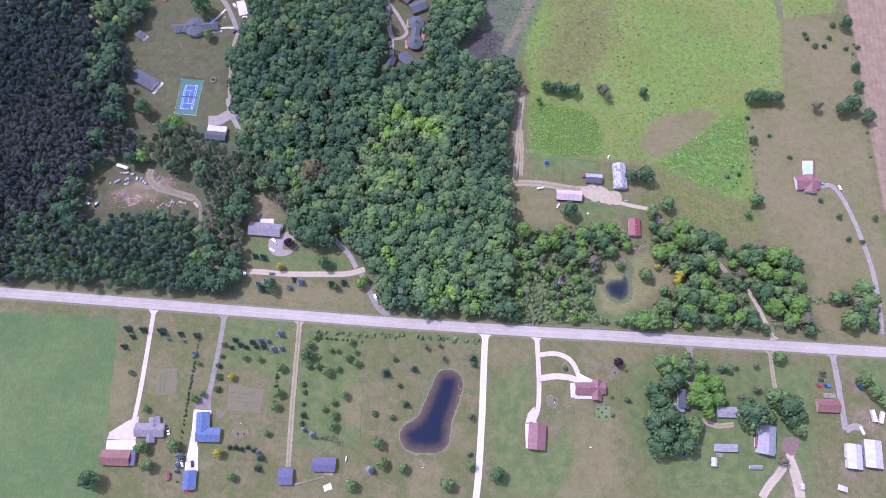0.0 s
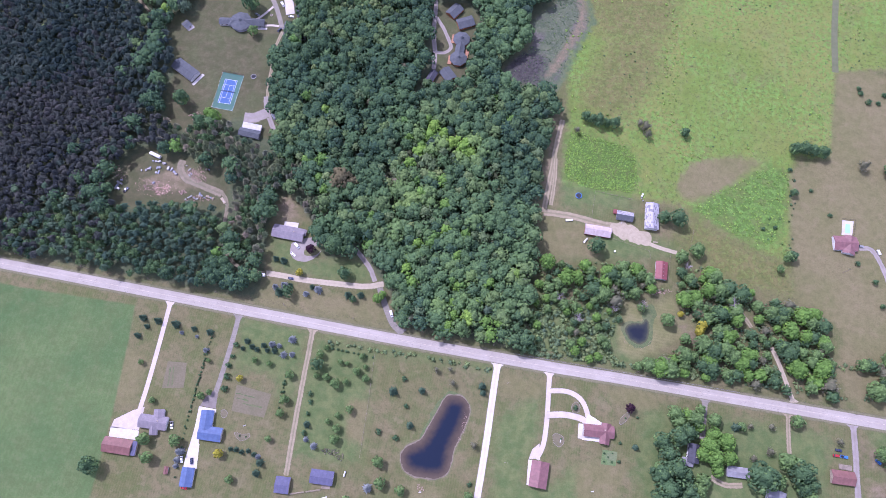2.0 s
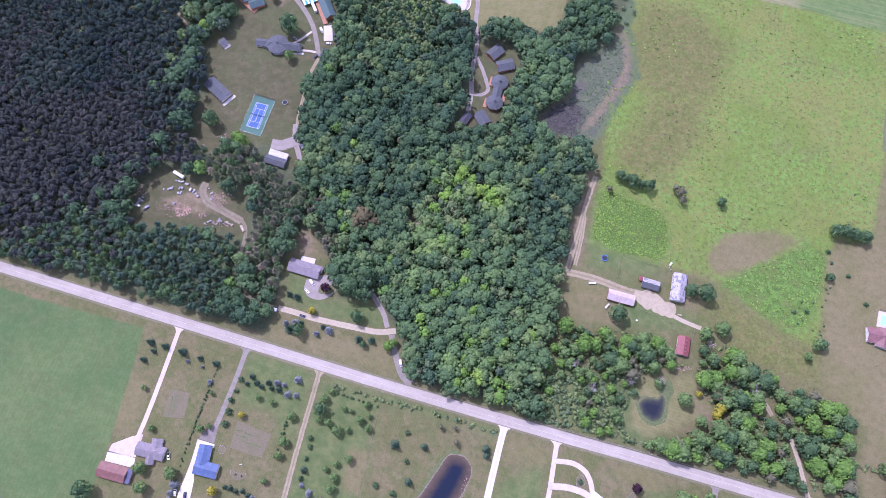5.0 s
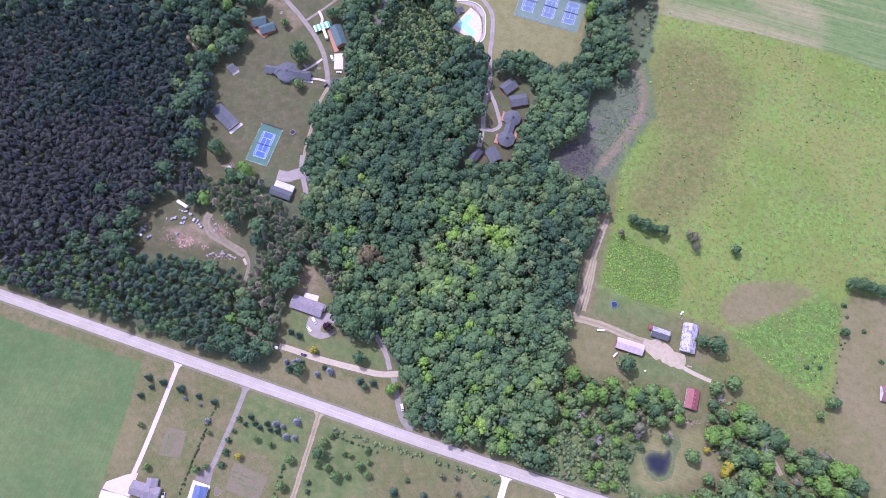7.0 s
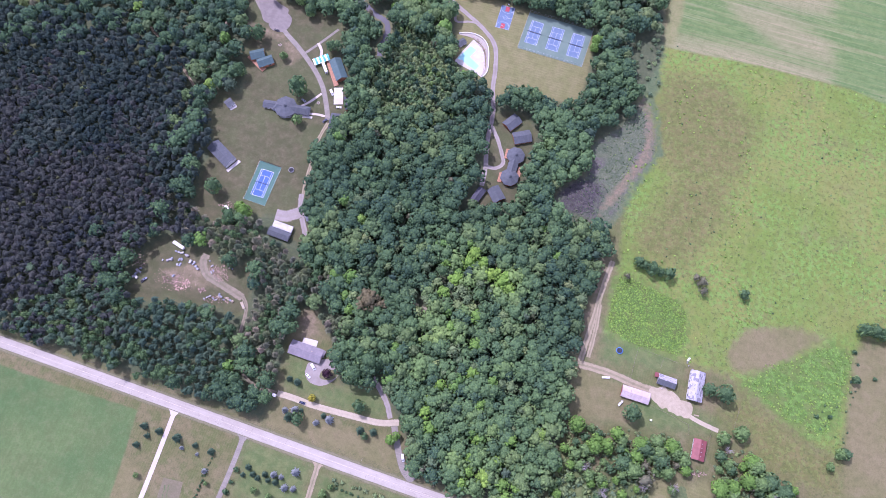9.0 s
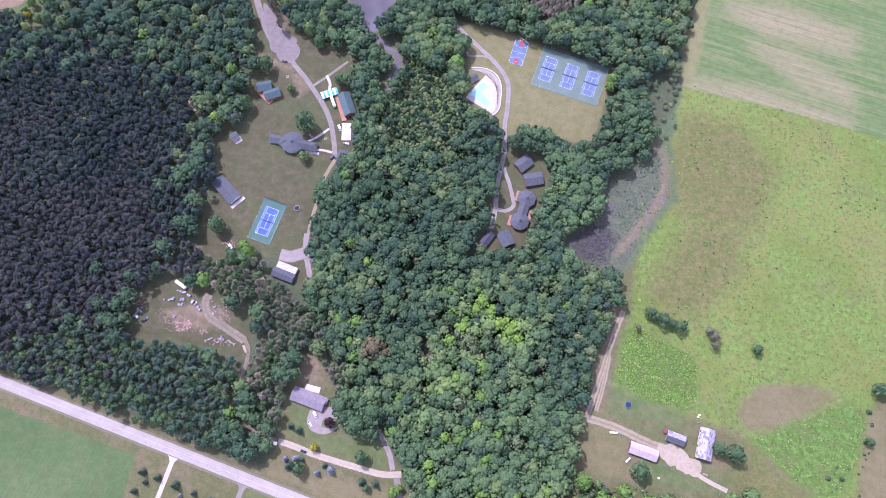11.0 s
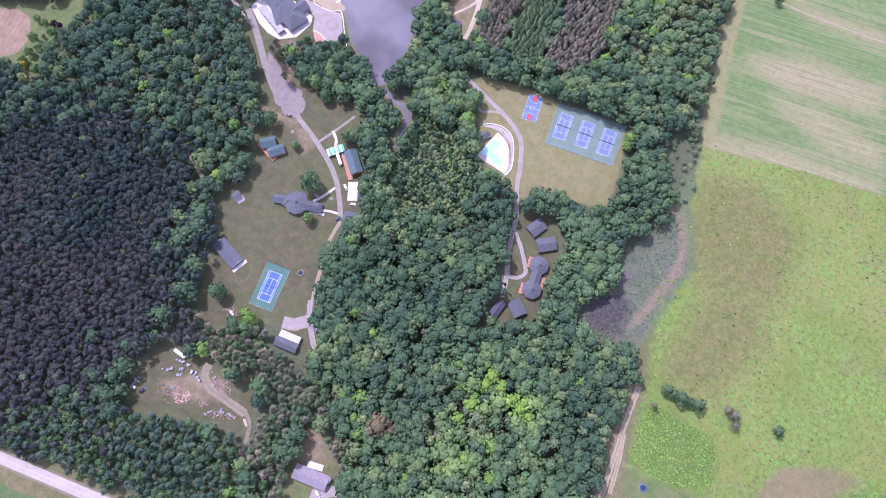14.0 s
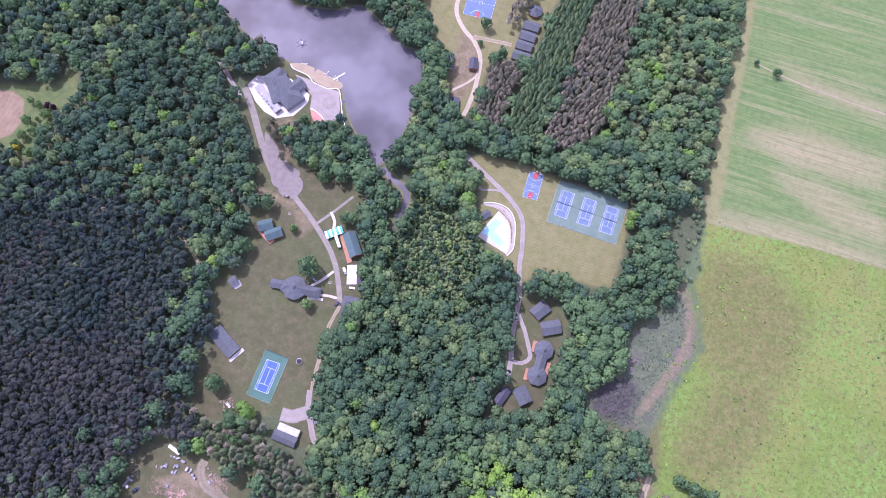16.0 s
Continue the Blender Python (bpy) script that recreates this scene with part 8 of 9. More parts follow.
trailer([(317, -37.1), (318.4, -45.9)], 2.6, 2.5, "white camper trailer on bare ground")
trailer([(324.8, -38.1), (322, -46.5)], 2.6, 2.5, "white camper trailer near sheds")
trailer([(306.9, -50), (309.5, -55.5)], 2.2, 1.0, "white covered boat on a trailer", "boat_trailer")
trailer([(259, -42), (260.1, -48.8)], 2.5, 2.4, "white camper trailer beside a hedge")
trailer([(-170.7, 31.8), (-168, 32)], 2.4, 2.2, "small white trailer at a track", "cargo_trailer")
trailer([(-293, 117.9), (-283.1, 115.3)], 2.6, 2.4, "long white box trailer in a scrap clearing", "box_trailer")
trailer([(-222, 89.9), (-217.6, 85.5)], 2.2, 0.5, "weathered flatbed trailer by a track", "flatbed_trailer", FLAT["dirt"])
trailer([(-201, 173.2), (-197.1, 168.8)], 2.5, 2.4, "white trailer at the wood edge", "cargo_trailer")
trailer([(-223.6, 124.2), (-222.9, 120.5)], 2.2, 2.0, "small white trailer in a clearing", "cargo_trailer")
trailer([(-240.4, 310.4), (-233.5, 302.1)], 2.6, 2.6, "white serving trailer beside a deck", "serving_trailer")
trailer([(61.6, 123.5), (67.2, 125)], 1.6, 0.8, "white covered boat in a paddock", "boat_trailer")
trailer([(78.5, 107.1), (80.7, 111.3)], 1.5, 0.9, "white covered boat on grass", "boat_trailer")

# ---- camp things ----
AWN_WHITE, AWN_TEAL = plain("white_canvas", (0.76, 0.77, 0.76), 0.8), plain("teal_canvas", (0.10, 0.44, 0.46), 0.8)
mid, l, w, a = rect([(-249.9, 309.7), (-239, 319.4), (-235.6, 314.9)])
b = thing("marquee", pose(mid[0], mid[1], 0, 0, 0, a), "white and teal striped marquee over a terrace", "marquee")
for j in range(8):
    x0, x1 = -l / 2 + j * l / 8, -l / 2 + (j + 1) * l / 8
    for s in (-1, 1):
        v, f = slab([(x0, s * w * 0.62, 2.5), (x1, s * w * 0.62, 2.5), (x1, 0, 3.6), (x0, 0, 3.6)], 0.04)
        part("canvas_strip", mesh_of("canvas_strip", v, f, AWN_TEAL if j % 2 else AWN_WHITE), b)
for sx in (-1, 1):
    for sy in (-1, 1):
        part("pole", bm_mesh("pole", tube(0.05, 0.05, 2.5, 6), STEEL), b, pose(sx * l * 0.48, sy * w * 0.58, 0))
# dock, boats and fountain
(x0, y0), (x1, y1) = [(-298.9, 445.1), (-291.6, 455.1)]
l = math.hypot(x1 - x0, y1 - y0)
b = thing("dock", pose((x0 + x1) / 2, (y0 + y1) / 2, 0, 0, 0, math.degrees(math.atan2(y1 - y0, x1 - x0))), "narrow white plank dock in the lake", "dock")
for j in range(int(l / 0.45)):
    part("plank", bm_mesh("plank", box(0.4, 1.6, 0.06, 0.01, 0.5), TRIM), b, pose(-l / 2 + 0.22 + j * 0.45, 0, 0)) if j == 0 else part("plank", b.children[0].data, b, pose(-l / 2 + 0.22 + j * 0.45, 0, 0))
for j in range(4):
    for s in (-1, 1):
        part("pile", bm_mesh("pile", tube(0.09, 0.09, 1.2, 8, -0.4), TIMBER), b, pose(-l / 2 + l * (j + 0.5) / 4, s * 0.75, 0))


def kayak(p, a, mat, label):
    bm = bmesh.new()
    n, secs = 9, []
    for j in range(n):
        u = j / (n - 1) * 2 - 1
        wd = 0.38 * (1 - abs(u) ** 2.2) + 0.02
        secs.append([bm.verts.new((u * 1.6, wd * math.cos(t), 0.18 + 0.18 * math.sin(t) + 0.10 * u * u)) for t in np.linspace(0, 2 * math.pi, 8, endpoint=False)])
    for s0, s1 in zip(secs[:-1], secs[1:]):
        for j in range(8):
            bm.faces.new((s0[j], s1[j], s1[(j + 1) % 8], s0[(j + 1) % 8]))
    bm.faces.new(secs[0][::-1])
    bm.faces.new(secs[-1])
    ob = thing("kayak", pose(p[0], p[1], 0.08, 0, 0, a), label, "kayak", "boats on the beach")
    part("hull", bm_mesh("hull", bm, mat), ob)
    part("cockpit", bm_mesh("cockpit", box(0.9, 0.42, 0.05, 0.02, 0.32), TYRE), ob)


for j, (px, py) in enumerate([(-330.6, 451.5), (-328, 451.8), (-318.1, 449.2), (-308.9, 448.2), (-306.5, 450.3), (-304.5, 448), (-299.3, 448.6), (-295.6, 446.3), (-282.2, 428.1)]):
    kayak((px, py), 20 + 37 * j % 90, (PAINT["white"], PAINT["white"], PAINT["blue"])[j % 3], "pale kayak drawn up on the sand")
_p = [(-340.3, 470.1)]
b = thing("fountain", pose(_p[0][0], _p[0][1], 0.06), "white spraying fountain float in the lake", "fountain")
part("float", bm_mesh("float", tube(1.0, 0.8, 0.3, 14), TYRE), b)
bm = bmesh.new()
for j in range(240):
    u, t = rng.uniform(0, 1), rng.uniform(0, 6.283)
    q = Vector((math.cos(t) * (0.3 + 1.6 * u), math.sin(t) * (0.3 + 1.6 * u), 0.3 + 4.2 * u * (1 - 0.75 * u) + rng.normal() * 0.15))
    bmesh.ops.create_icosphere(bm, subdivisions=1, radius=rng.uniform(0.08, 0.2), matrix=Matrix.Translation(q))
rip = [((2.2 + 3.4 * (math.cos(3 * t) ** 2)) * math.cos(t), (2.2 + 3.4 * (math.cos(3 * t) ** 2)) * math.sin(t), 0.01) for t in np.linspace(0, 2 * math.pi, 72, endpoint=False)]
part("ripples", mesh_of("ripples", rip, [tuple(range(72))], water("rippled_water", (0.09, 0.085, 0.11), 0.2)), b, None, "dark rippled water in a star")
part("spray", bm_mesh("spray", bm, AWN_WHITE), b, None, "white water droplets")
# pool loungers and benches
LOUNGE = bm_mesh("lounger_seat", box(1.9, 0.65, 0.12, 0.03, 0.25), AWN_WHITE)
LBACK = bm_mesh("lounger_back", box(0.7, 0.65, 0.1, 0.03), AWN_WHITE)
LLEG = bm_mesh("leg", box(0.06, 0.06, 0.27), STEEL)
for j, (px, py) in enumerate([(-111.4, 368.3), (-110.1, 366), (-108.8, 363.7), (-107.9, 361.2), (-107.3, 358), (-126.9, 360.2), (-127.9, 357)]):
    b = thing("sun_lounger", pose(px, py, 0.2, 0, 0, 20 + 12 * j), "white sun lounger on the pool deck", "lounger", "pool loungers")
    part("seat", LOUNGE, b)
    part("backrest", LBACK, b, pose(-0.75, 0, 0.4, 0, 35, 0))
    for sx in (-0.7, 0.7):
        for sy in (-0.27, 0.27):
            part("leg", LLEG, b, pose(sx, sy, 0))
# fire ring, trampolines, bench and play things
def trampoline(p, r, label, pad="blue"):
    b = thing("trampoline", pose(p[0], p[1], 0), label, "trampoline")
    part("mat", bm_mesh("mat", tube(r * 0.85, r * 0.85, 0.04, 24, 0.85), NET), b)
    bm = bmesh.new()
    bmesh.ops.create_cone(bm, cap_ends=False, segments=24, radius1=r, radius2=r * 0.85, depth=0.08)
    bmesh.ops.translate(bm, vec=(0, 0, 0.88), verts=bm.verts)
    part("pad", bm_mesh("pad", bm, PAINT[pad]), b)
    for j in range(6):
        t = j * math.pi / 3
        part("leg", bm_mesh("leg", tube(0.04, 0.04, 0.85, 6), STEEL), b, pose(r * 0.95 * math.cos(t), r * 0.95 * math.sin(t), 0))


for q, r, lab in (([(69.5, 147.5)][0], 2.6, "round blue trampoline on worn grass"), ([(-227.8, 206.7)][0], 2.4, "round grey trampoline near a court"), ([(175.5, -78.6)][0], 2.6, "round dark blue trampoline by trees")):
    trampoline(q, r, lab, "grey" if "grey" in lab else "blue")
for q in ([(-284, 315.9)][0], [(-230, 272.7)][0]):
    b = thing("fire_ring", pose(q[0], q[1], 0), "ring of stones round a fire pit", "fire pit")
    for j in range(10):
        t = j * math.pi / 5
        part("stone", bm_mesh("stone", box(0.55, 0.4, 0.35, 0.08), FLAT["pale"]), b, pose(1.2 * math.cos(t), 1.2 * math.sin(t), 0, 0, 0, math.degrees(t) + 90))
    part("ash_bed", bm_mesh("ash_bed", tube(1.0, 1.0, 0.06, 16), MUD), b)

# ---- fences, poles and wires ----
for line, lab in (([(82.3, 126.7), (82.7, 154.3), (103.3, 153.2), (113.8, 152.5)], "weathered wooden paddock fence rails"), ([(103.3, 153.2), (102.4, 143.7)], "weathered wooden paddock fence rails"), ([(98.8, 121.8), (98.9, 115.7), (131.6, 110.2), (133.4, 103.4)], "weathered wooden yard fence rails"),
                  ([(148.8, 111.5), (148.4, 88.3)], "pale yard fence beside a red roof"), ([(165.7, 134.6), (164.3, 119.3)], "pale wooden garden fence rails"), ([(-68.5, -12.3), (-65.1, -52.5), (-62.9, -89.1)], "old wire fence along a lot"),
                  ([(-106.7, -123.1), (-91, -116.9), (-83.9, -114.4)], "pale rail fence between sheds"), ([(167.3, -101), (223.5, -97.4)], "old wire fence round a plot")):
    fence(line, 1.2, lab, 3.0, TIMBER, (1.0, 0.55), 0.07)


# steel guard rail on the wooded side of the road
RAIL = [(36.0, 7.6), (87.0, 8.4), (131.0, 9.4), (166.0, 10.0), (209.0, 10.6)]
_b = fence(RAIL, 0.8, "grey steel guard rail beside the road", 3.8, STEEL, (), 0.08, "guard_rail")
for (xa, ya), (xb, yb) in zip(RAIL[:-1], RAIL[1:]):
    part("beam", bm_mesh("beam", box(math.dist((xa, ya), (xb, yb)), 0.12, 0.34, 0.03, 0.44), STEEL), _b, _b.matrix_basis.inverted() @ pose((xa + xb) / 2, (ya + yb) / 2, 0, 0, 0, math.degrees(math.atan2(yb - ya, xb - xa))))


def power_pole(x, y, a=0.0):
    b = thing("utility_pole", pose(x, y, 0, 0, 0, a), "tall weathered wooden utility pole by the road", "utility pole", "poles along the road")
    part("post", bm_mesh("post", tube(0.16, 0.11, 10.5, 8), TIMBER), b)
    part("crossarm", bm_mesh("crossarm", box(0.12, 2.4, 0.14, 0.01, 9.6), TIMBER), b)
    for s in (-1.05, 0, 1.05):
        part("insulator", bm_mesh("insulator", tube(0.06, 0.04, 0.2, 8, 9.74), STEEL), b, pose(0, s, 0))


POLES = [(-420 + 55 * j, 10.6 + 0.002 * j) for j in range(16)]
for px, py in POLES:
    power_pole(px, py)
for s in (-1.05, 0, 1.05):
    vs, fs = [], []
    for (xa, ya), (xb, yb) in zip(POLES[:-1], POLES[1:]):
        for j in range(8):
            u0, u1 = j / 8, (j + 1) / 8
            za, zb = (9.95 - 3.2 * u * (1 - u) for u in (u0, u1))
            n0 = len(vs)
            for u, z in ((u0, za), (u1, zb)):
                px, py = xa + (xb - xa) * u, ya + (yb - ya) * u + s
                vs += [(px, py - 0.02, z), (px, py + 0.02, z), (px, py, z + 0.035)]
            fs += [(n0 + i, n0 + (i + 1) % 3, n0 + 3 + (i + 1) % 3, n0 + 3 + i) for i in range(3)]
    tagged(new("power_wire", mesh_of("power_wire", vs, fs, TYRE)), "thin dark power wire strung between poles", "wire", "", "")
for px, py in [(35.2, -15.7), (-47.2, -22.1), (42.3, -72.1), (285.9, 121.1)]:
    power_pole(px, py, 90)

# ---- scrap clearing ----
SCRAP = [plain("scrap_" + n, c, 0.6, 0.2, 0.4, 0.8) for n, c in (("white", (0.44, 0.44, 0.46)), ("pale_blue", (0.28, 0.30, 0.37)), ("rust", (0.30, 0.17, 0.12)), ("grey", (0.32, 0.31, 0.33)), ("tan", (0.45, 0.36, 0.28)))]


def scrap_item(x, y, sx, sy, sz, mat, a):
    b = thing("scrap_appliance", pose(x, y, 0, 0, 0, a), "discarded pale appliance on trampled ground", "scrap", "scrap in the clearing")
    part("casing", bm_mesh("casing", box(sx, sy, sz, 0.08), mat), b)
    part("lid", bm_mesh("lid", box(sx * 0.85, sy * 0.85, 0.08, 0.02, sz), mat), b)


for px, py in [(-295.5, 101.3), (-291.7, 102.3), (-289.3, 105), (-289.5, 103.6), (-288.7, 111.5), (-286.3, 111.5), (-283.2, 111.8), (-279.4, 110.9), (-278, 111), (-283.1, 106), (-281.3, 107.1), (-280.8, 102.4), (-281.3, 106.2), (-273.8, 107.2), (-270.6, 106.6), (-267.9, 105), (-265.8, 103.5), (-270.8, 107.9), (-311.6, 81.9), (-311, 84.4), (-310.6, 87.2), (-308.4, 86.7), (-309.2, 81.9), (-308.9, 89.6), (-281.8, 92.2), (-282.8, 101.6)]:
    scrap_item(px, py, rng.uniform(1.2, 3.2), rng.uniform(1.0, 1.9), rng.uniform(0.7, 1.6), SCRAP[rng.choice([0, 0, 1, 3])], rng.uniform(0, 180))
for px, py in [(-250.9, 82.9), (-248.7, 85), (-247.1, 86.5), (-244.2, 85.4), (-241.8, 85), (-240.8, 87.9), (-238.9, 88.7), (-235.9, 87.2), (-234.4, 89), (-232.9, 88.8), (-230.8, 88.3), (-228.9, 88.1), (-240.8, 89.7), (-254.4, 104.3), (-253.3, 106), (-259.4, 112.6), (-242.3, 112.4), (-239.9, 112.4), (-255.9, 109.5)]:
    scrap_item(px, py, rng.uniform(1.0, 2.6), rng.uniform(0.8, 1.6), rng.uniform(0.5, 1.3), SCRAP[rng.choice([0, 0, 1, 4])], rng.uniform(0, 180))


def rubble(name, poly, n, mats, label, big=0.9):
    """A heap of many small broken pieces."""
    p = np.array(poly)
    lo, hi = p.min(0), p.max(0)
    bm = bmesh.new()
    count = 0
    while count < n:
        x, y = rng.uniform(lo[0], hi[0]), rng.uniform(lo[1], hi[1])
        if not inside(np.array([x]), np.array([y]), p)[0]:
            continue
        s = rng.uniform(0.25, 1.0, 3) * big * (1, 0.6, 0.45)
        m = Matrix.Translation((x, y, s[2] * 0.4)) @ Euler(rng.uniform(-0.4, 0.4, 3) + (0, 0, rng.uniform(0, 3.1))).to_matrix().to_4x4() @ Matrix.Diagonal((*s, 1))
        bmesh.ops.create_cube(bm, size=1.0, matrix=m)
        count += 1
    tagged(new(name, bm_mesh(name, bm, mats)), label, "scrap", "", "stuff")


SCRAP_MIX = Mat("scrap_mix", 0.8)
_i = SCRAP_MIX.island()
SCRAP_MIX = SCRAP_MIX.color(SCRAP_MIX.mix(SCRAP_MIX.step(_i, 0.2, 0.5), SCRAP_MIX.mix(SCRAP_MIX.step(_i, 0.6, 0.95), (0.22, 0.16, 0.13), (0.60, 0.56, 0.56)), (0.36, 0.25, 0.21)))
PINK_MIX = Mat("brick_rubble_mix", 0.85)
_i = PINK_MIX.island()
PINK_MIX = PINK_MIX.color(PINK_MIX.mix(PINK_MIX.step(_i, 0.1, 0.9), (0.40, 0.24, 0.20), (0.66, 0.46, 0.40)))
rubble("rubble_heap", [(-279.8, 86.4), (-277.7, 91.6), (-269.2, 93.4), (-265.4, 90.5), (-269, 83.5), (-275.4, 82.3)], 90, PINK_MIX, "heap of pale pink brick rubble", 1.3)
rubble("scrap_heap", [(-290, 87.8), (-285.6, 93), (-277.1, 94.9), (-277.3, 86), (-286.1, 84.9)], 60, SCRAP_MIX, "heap of mixed rusty scrap", 1.4)
rubble("scrap_heap", [(-257.9, 108.7), (-248.9, 114.3), (-242.2, 110.2), (-239.1, 101.7), (-247, 98.7), (-256.9, 104.7)], 190, SCRAP_MIX, "spread of broken timber and scrap", 1.1)
rubble("scrap_heap", [(-299, 93.3), (-282.9, 97.1), (-267.1, 98.6), (-259.6, 88.3), (-270.2, 81.3), (-283.3, 79.4), (-295, 83.8)], 170, SCRAP_MIX, "thin litter of scrap on trampled ground", 0.8)
rubble("scrap_heap", [(-323.6, 97.5), (-316.6, 102.4), (-305.9, 97.4), (-305.8, 90.8), (-316.7, 88.9)], 70, SCRAP_MIX, "litter of dull scrap under trees", 0.9)
rubble("scrap_heap", [(-258.9, 88.6), (-254.3, 91.6), (-251.6, 89.1), (-256.4, 86.4)], 25, SCRAP_MIX, "pile of grey branches", 1.6)
rubble("scrap_heap", [(-251.7, 81.7), (-243.5, 88.7), (-227.7, 89.4), (-228.6, 86.5), (-248.9, 80.6)], 70, SCRAP_MIX, "row of pale scrap along a track", 1.2)
rubble("stone_bank", [(136.3, 76), (142, 79.6), (150.3, 81.1), (152.7, 79.7), (146.8, 76.9), (136.8, 73.6)], 60, SCRAP_MIX, "grey stone-lined stream bank", 1.2)
rubble("bank_stones", [(-126.6, 379.7), (-116.9, 378.2), (-108.1, 370.7), (-102.3, 353.8), (-104.1, 344.2), (-104.5, 352.9), (-109.3, 366.8), (-117.4, 374)], 110, SCRAP_MIX, "grey boulders on a planted pool bank", 1.3)

# ---- yard things ----
def stone_bed(ring, label, planted=True):
    """A planted bed with a rim of stones."""
    q = smooth_ring(ring, 5)
    mid = q.mean(0)
    b = thing("flower_bed", pose(mid[0], mid[1], 0), label, "flower bed")
    bm = bmesh.new()
    f = bm.faces.new([bm.verts.new((x - mid[0], y - mid[1], 0.06)) for x, y in q])
    f.normal_update()
    if f.normal.z < 0:
        f.normal_flip()
    part("mulch", bm_mesh("mulch", bm, SOIL), b)
    me = bm_mesh("rim_stone", box(0.5, 0.36, 0.26, 0.08), FLAT["gravel"])
    for j in range(0, len(q), 1):
        part("rim_stone", me, b, pose(q[j][0] - mid[0], q[j][1] - mid[1], 0, 0, 0, 40 * j))
    return mid


stone_bed([(74.3, -46.7), (77.2, -44.8), (81.5, -46.1), (82.9, -50.2), (80.4, -53.7), (76.2, -52.3)], "oval stone-edged bed on a lawn")
stone_bed([(127.1, -19.8), (128.8, -22.2), (125.3, -27.6), (122.7, -29.5), (121.9, -27), (124.1, -22.6)], "long stone-edged flower bed on a lawn")
stone_bed([(-157.6, -88.4), (-152, -88.8), (-146.7, -87.6), (-147, -90.8), (-151.6, -93.6), (-156.2, -91.5)], "crescent stone-edged bed in grass")
stone_bed([(85.7, -21.7), (88.7, -19.3), (91.3, -21.3), (91.4, -25.6), (88, -27.9), (85.8, -25.6)], "stone-edged island bed with a shrub")
p = stone_bed([(-172.3, -75.7), (-170, -74.3), (-167.1, -76.1), (-167.8, -79.5), (-170.7, -79.7)], "small stone-edged bed beside a house")
for px, py, r in [(88.2, -23.8, 2.2), (80.6, -47.9, 0.8), (125.9, -24.3, 0.9), (-153.6, -90.2, 0.8), (-148.9, -90.2, 0.7)]:
    k += 1
    plant("shrub", px, py, r, None, k)


def bench(p, a, label):
    b = thing("garden_bench", pose(p[0], p[1], 0, 0, 0, a), label, "bench")
    part("seat", bm_mesh("seat", box(2.0, 0.6, 0.08, 0.02, 0.42), TRIM), b)
    part("backrest", bm_mesh("backrest", box(2.0, 0.08, 0.5, 0.02, 0.5, 0, 0.28), TRIM), b)
    for s in (-0.85, 0.85):
        part("leg", bm_mesh("leg", box(0.1, 0.5, 0.42, 0.01, 0, s), TRIM), b)


for q, a in (([(80.3, -49.5)][0], 90), ([(107.6, -79.9)][0], 10), ([(-152.2, -82.7)][0], 30), ([(-14.7, -103.6)][0], 20), ([(-309.8, 436.2)][0], 70)):
    bench(q, a, "white garden bench on the grass")


def bale(p, label):
    b = thing("round_bale", pose(p[0], p[1], 0), label, "bale")
    bm = tube(0.8, 0.8, 1.4, 16)
    bmesh.ops.bevel(bm, geom=bm.edges[:], offset=0.08, segments=1, affect="EDGES")
    part("wrap", bm_mesh("wrap", bm, AWN_WHITE), b)


for q in [(104.2, 104.5), (121.2, 156.8), (121.8, 158.4)]:
    bale(q, "white wrapped round bale on grass")
for px, py in [(121.2, 154.9), (122.5, 153), (106.8, 130)]:
    b = thing("water_barrel", pose(px, py, 0), "pale plastic barrel beside a barn", "barrel")
    part("drum", bm_mesh("drum", tube(0.42, 0.42, 1.1, 14), TRIM), b)
    part("lid", bm_mesh("lid", tube(0.44, 0.40, 0.08, 14, 1.1), STEEL), b)
for c, lab in (([(134.2, 118.5), (137.7, 118.8)], "pale log pile beside a lane"), ([(-106.8, -122.3), (-96.9, -119.2)], "long stack of cut firewood"), ([(-95.7, -118.8), (-85.5, -115.3)], "long stack of cut firewood")):
    (x0, y0), (x1, y1) = c
    l = math.dist(c[0], c[1])
    b = thing("log_pile", pose((x0 + x1) / 2, (y0 + y1) / 2, 0, 0, 0, math.degrees(math.atan2(y1 - y0, x1 - x0))), lab, "logs")
    me = bm_mesh("log", tube(0.16, 0.14, 1.0, 7), FLAT["dirt"])
    n = max(3, int(l / 0.36))
    for j in range(min(n, 36)):
        for h in (0, 1):
            part("log", me, b, pose(-l / 2 + j * l / n + 0.15 * h, 0.5, 0.16 + 0.28 * h, 90, 0, 0))
rubble("pond_stones", [(-17.7, -98.3), (-13.4, -99.5), (-11.5, -103.3), (-15.9, -104.4)], 26, SCRAP_MIX, "pale boulders at a pond's end", 1.0)
rubble("pond_stones", [(7.5, -42.6), (10.3, -46.6), (8.8, -61.3), (5, -68.5), (6.1, -59.4), (7, -49)], 40, SCRAP_MIX, "scattered stones along a pond shore", 0.7)
rubble("pond_stones", [(117.7, 40.7), (121.3, 32.4), (129.3, 30.2), (136.2, 33.3), (139.3, 38.4), (141.2, 37.4), (136.6, 31.4), (129, 28), (120, 30.4), (116.3, 39)], 40, SCRAP_MIX, "stones round a small pond's rim", 0.6)
car(*aim([(-185.2, -132.6), (-180.6, -132.7)]), "red", "red car before a blue garage", "sedan")
rubble("yard_clutter", [(314.7, -45.7), (322.5, -49.2), (320.1, -55.4), (312.8, -54)], 18, SCRAP_MIX, "loose clutter between metal sheds", 1.0)
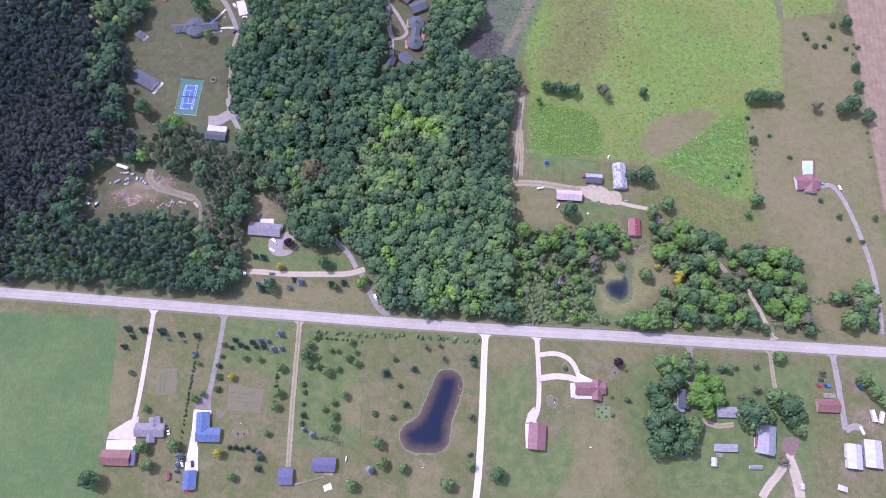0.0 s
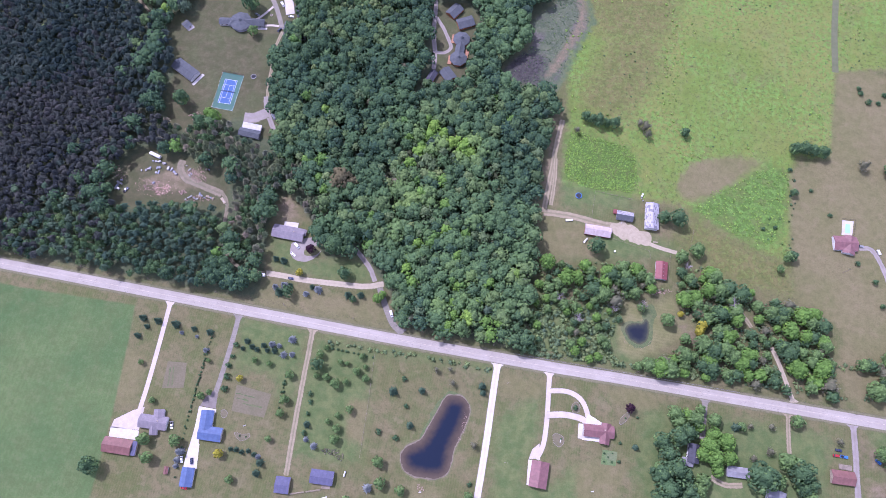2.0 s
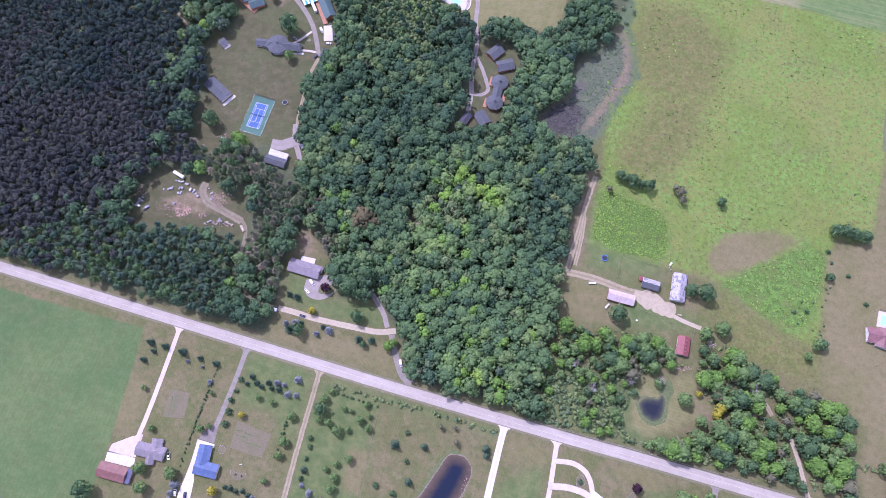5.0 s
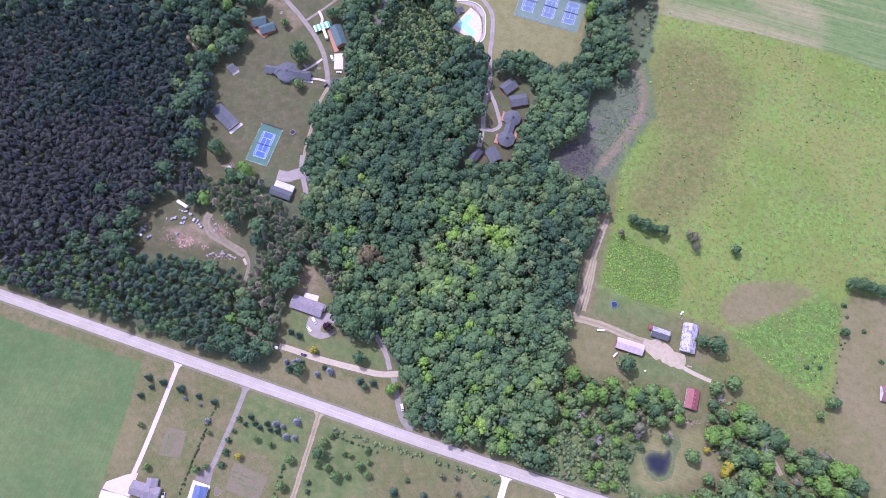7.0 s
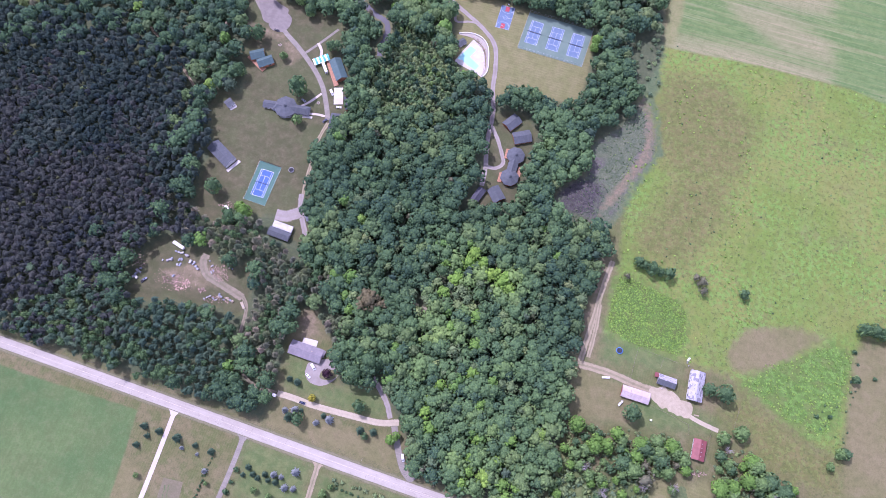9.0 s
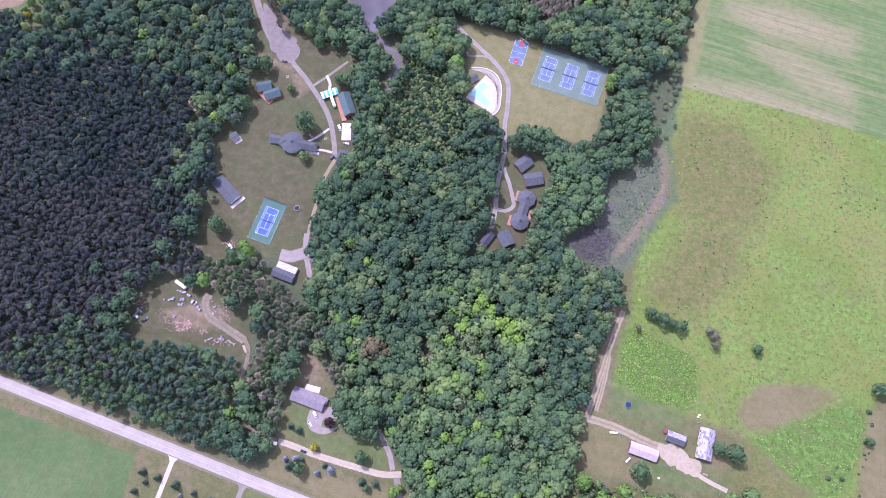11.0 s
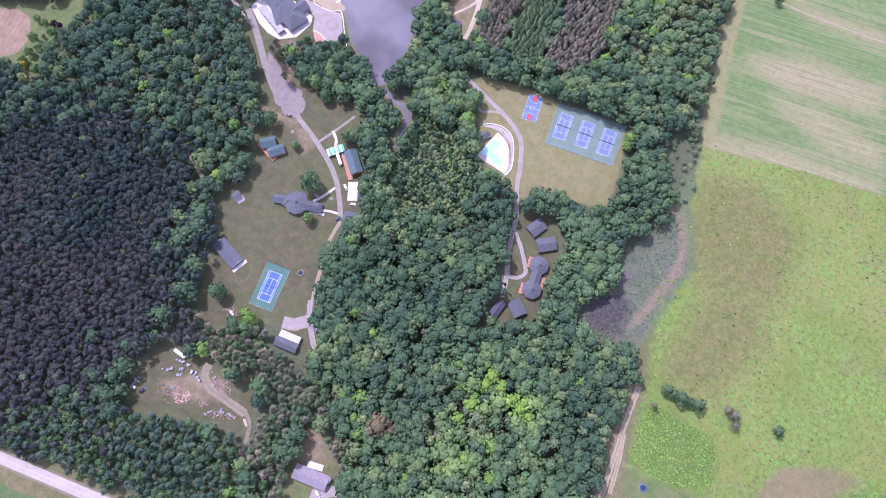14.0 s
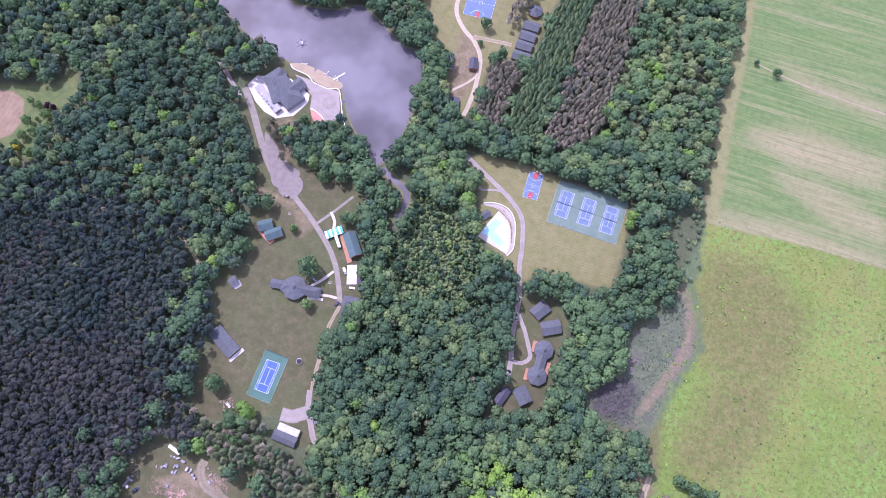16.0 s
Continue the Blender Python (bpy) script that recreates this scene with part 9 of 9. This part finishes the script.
rubble("yard_clutter", [(-273.3, 159.2), (-264.7, 164.9), (-259.5, 158), (-267.3, 151.7)], 40, SCRAP_MIX, "cluttered yard under trees", 1.3)
rubble("yard_clutter", [(-141.5, 80.7), (-136.8, 78.4), (-138, 74.2), (-141.9, 74.3)], 14, SCRAP_MIX, "clutter behind a house", 0.8)
# propane tank, brush heap, tarpaulin
_p = [(-71, -101.7)][0]
b = thing("propane_tank", pose(_p[0], _p[1], 0, 0, 0, 85), "white propane tank lying on two blocks", "tank")
bm = tube(0.6, 0.6, 4.2, 16)
bmesh.ops.bevel(bm, geom=[e for e in bm.edges if abs(e.verts[0].co.z - e.verts[1].co.z) < 0.01], offset=0.35, segments=3, affect="EDGES")
part("tank_shell", bm_mesh("tank_shell", bm, TRIM), b, pose(-2.1, 0, 0.95, 0, 90, 0))
for s in (-1.2, 1.2):
    part("block", bm_mesh("block", box(0.4, 0.9, 0.45, 0.03, 0, s), FLAT["pale"]), b)
part("valve_cap", bm_mesh("valve_cap", tube(0.18, 0.14, 0.25, 10, 1.52), STEEL), b)
x, y = scatter([[(-92.1, -88.2), (-86.9, -85.8), (-78.4, -86.3), (-74.6, -90), (-75.7, -94.5), (-80.3, -91.3), (-90.4, -91.3)]], 1.7, (), 0.0, 51)
forest("brush_scrub", zip(x, y), "shrub", LEAF["grey"], (0.5, 1.1), (0.4, 1.0), "low olive-brown scrub on a lawn")
x, y = scatter([[(220.1, 159.6), (237.7, 159.4), (237.4, 135), (221, 133.8)], [(243.1, 196.2), (248.9, 196.6), (243.4, 107.9), (238.8, 107.5)], [(340.9, 326.3), (344, 326.5), (343.3, 220.4), (345.1, 166.6), (341.8, 166.3), (339.4, 220.1)]], 5.0, (), 0.0, 52)
pick = rng.uniform(size=x.shape) < 0.42
forest("field_edge_scrub", zip(x[pick], y[pick]), "shrub", LEAF["broad"], (0.6, 1.7), (0.5, 1.6), "scattered low scrub along field edges")
ROADSIDE = [[(36.7, 43.9), (59, 50.3), (86.1, 48.6), (113.1, 40.5), (115, 13.8), (39.3, 8.9)], [(113.2, 27.7), (153, 25.3), (179.2, 20.6), (174.7, 15.8), (113.2, 13.2)]]
x, y = scatter(ROADSIDE, 3.6, [POND_CLEARING], 0.0, 54)
pick = rng.uniform(size=x.shape) < 0.8
forest("roadside_thicket", zip(x[pick], y[pick]), "shrub", LEAF["soft"], (1.4, 3.4), (1.2, 3.6), "dense green thicket beside the road")
for px, py, r in [(113.1, -52, 0.9), (116.1, -54.2, 0.8), (113.6, -57.7, 0.8), (119, -51.1, 0.7), (119, -57.3, 0.9), (124.1, -56.1, 1.4)]:
    k += 1
    plant("shrub", px, py, r, None, k)
trailer([(313.1, 145.5), (315, 141.5)], 2.0, 1.2, "white boat on a trailer beside a drive", "boat_trailer")
_p = [(-82, -122.3)][0]
b = thing("tarpaulin", pose(_p[0], _p[1], 0, 0, 0, 25), "crumpled white tarpaulin over a low heap", "tarpaulin")
bm = bmesh.new()
bmesh.ops.create_grid(bm, x_segments=12, y_segments=10, size=1.0)
for v in bm.verts:
    q = v.co.copy()
    v.co = Vector((q.x * 3.0 + 0.3 * noise.noise(q * 3), q.y * 2.2 + 0.3 * noise.noise(q * 3 + Vector((5, 0, 0))), max(0.03, 0.9 * (1 - max(abs(q.x), abs(q.y)) ** 2) + 0.35 * noise.noise(q * 4))))
bmesh.ops.solidify(bm, geom=bm.faces[:], thickness=0.03)
part("cover_sheet", bm_mesh("cover_sheet", bm, AWN_WHITE), b)
# roof units of the lodge
for px, py in [(-351, 407.9), (-348, 406), (-344.1, 404.5), (-341.3, 401.9), (-337.2, 399.9)]:
    b = thing("roof_unit", pose(px, py, 3.75, 0, 0, 40), "white metal vent unit on a flat roof", "vent")
    part("casing", bm_mesh("casing", box(1.3, 1.0, 0.8, 0.05), TRIM), b)
    part("fan_grille", bm_mesh("fan_grille", tube(0.35, 0.35, 0.06, 12, 0.8), NET), b)
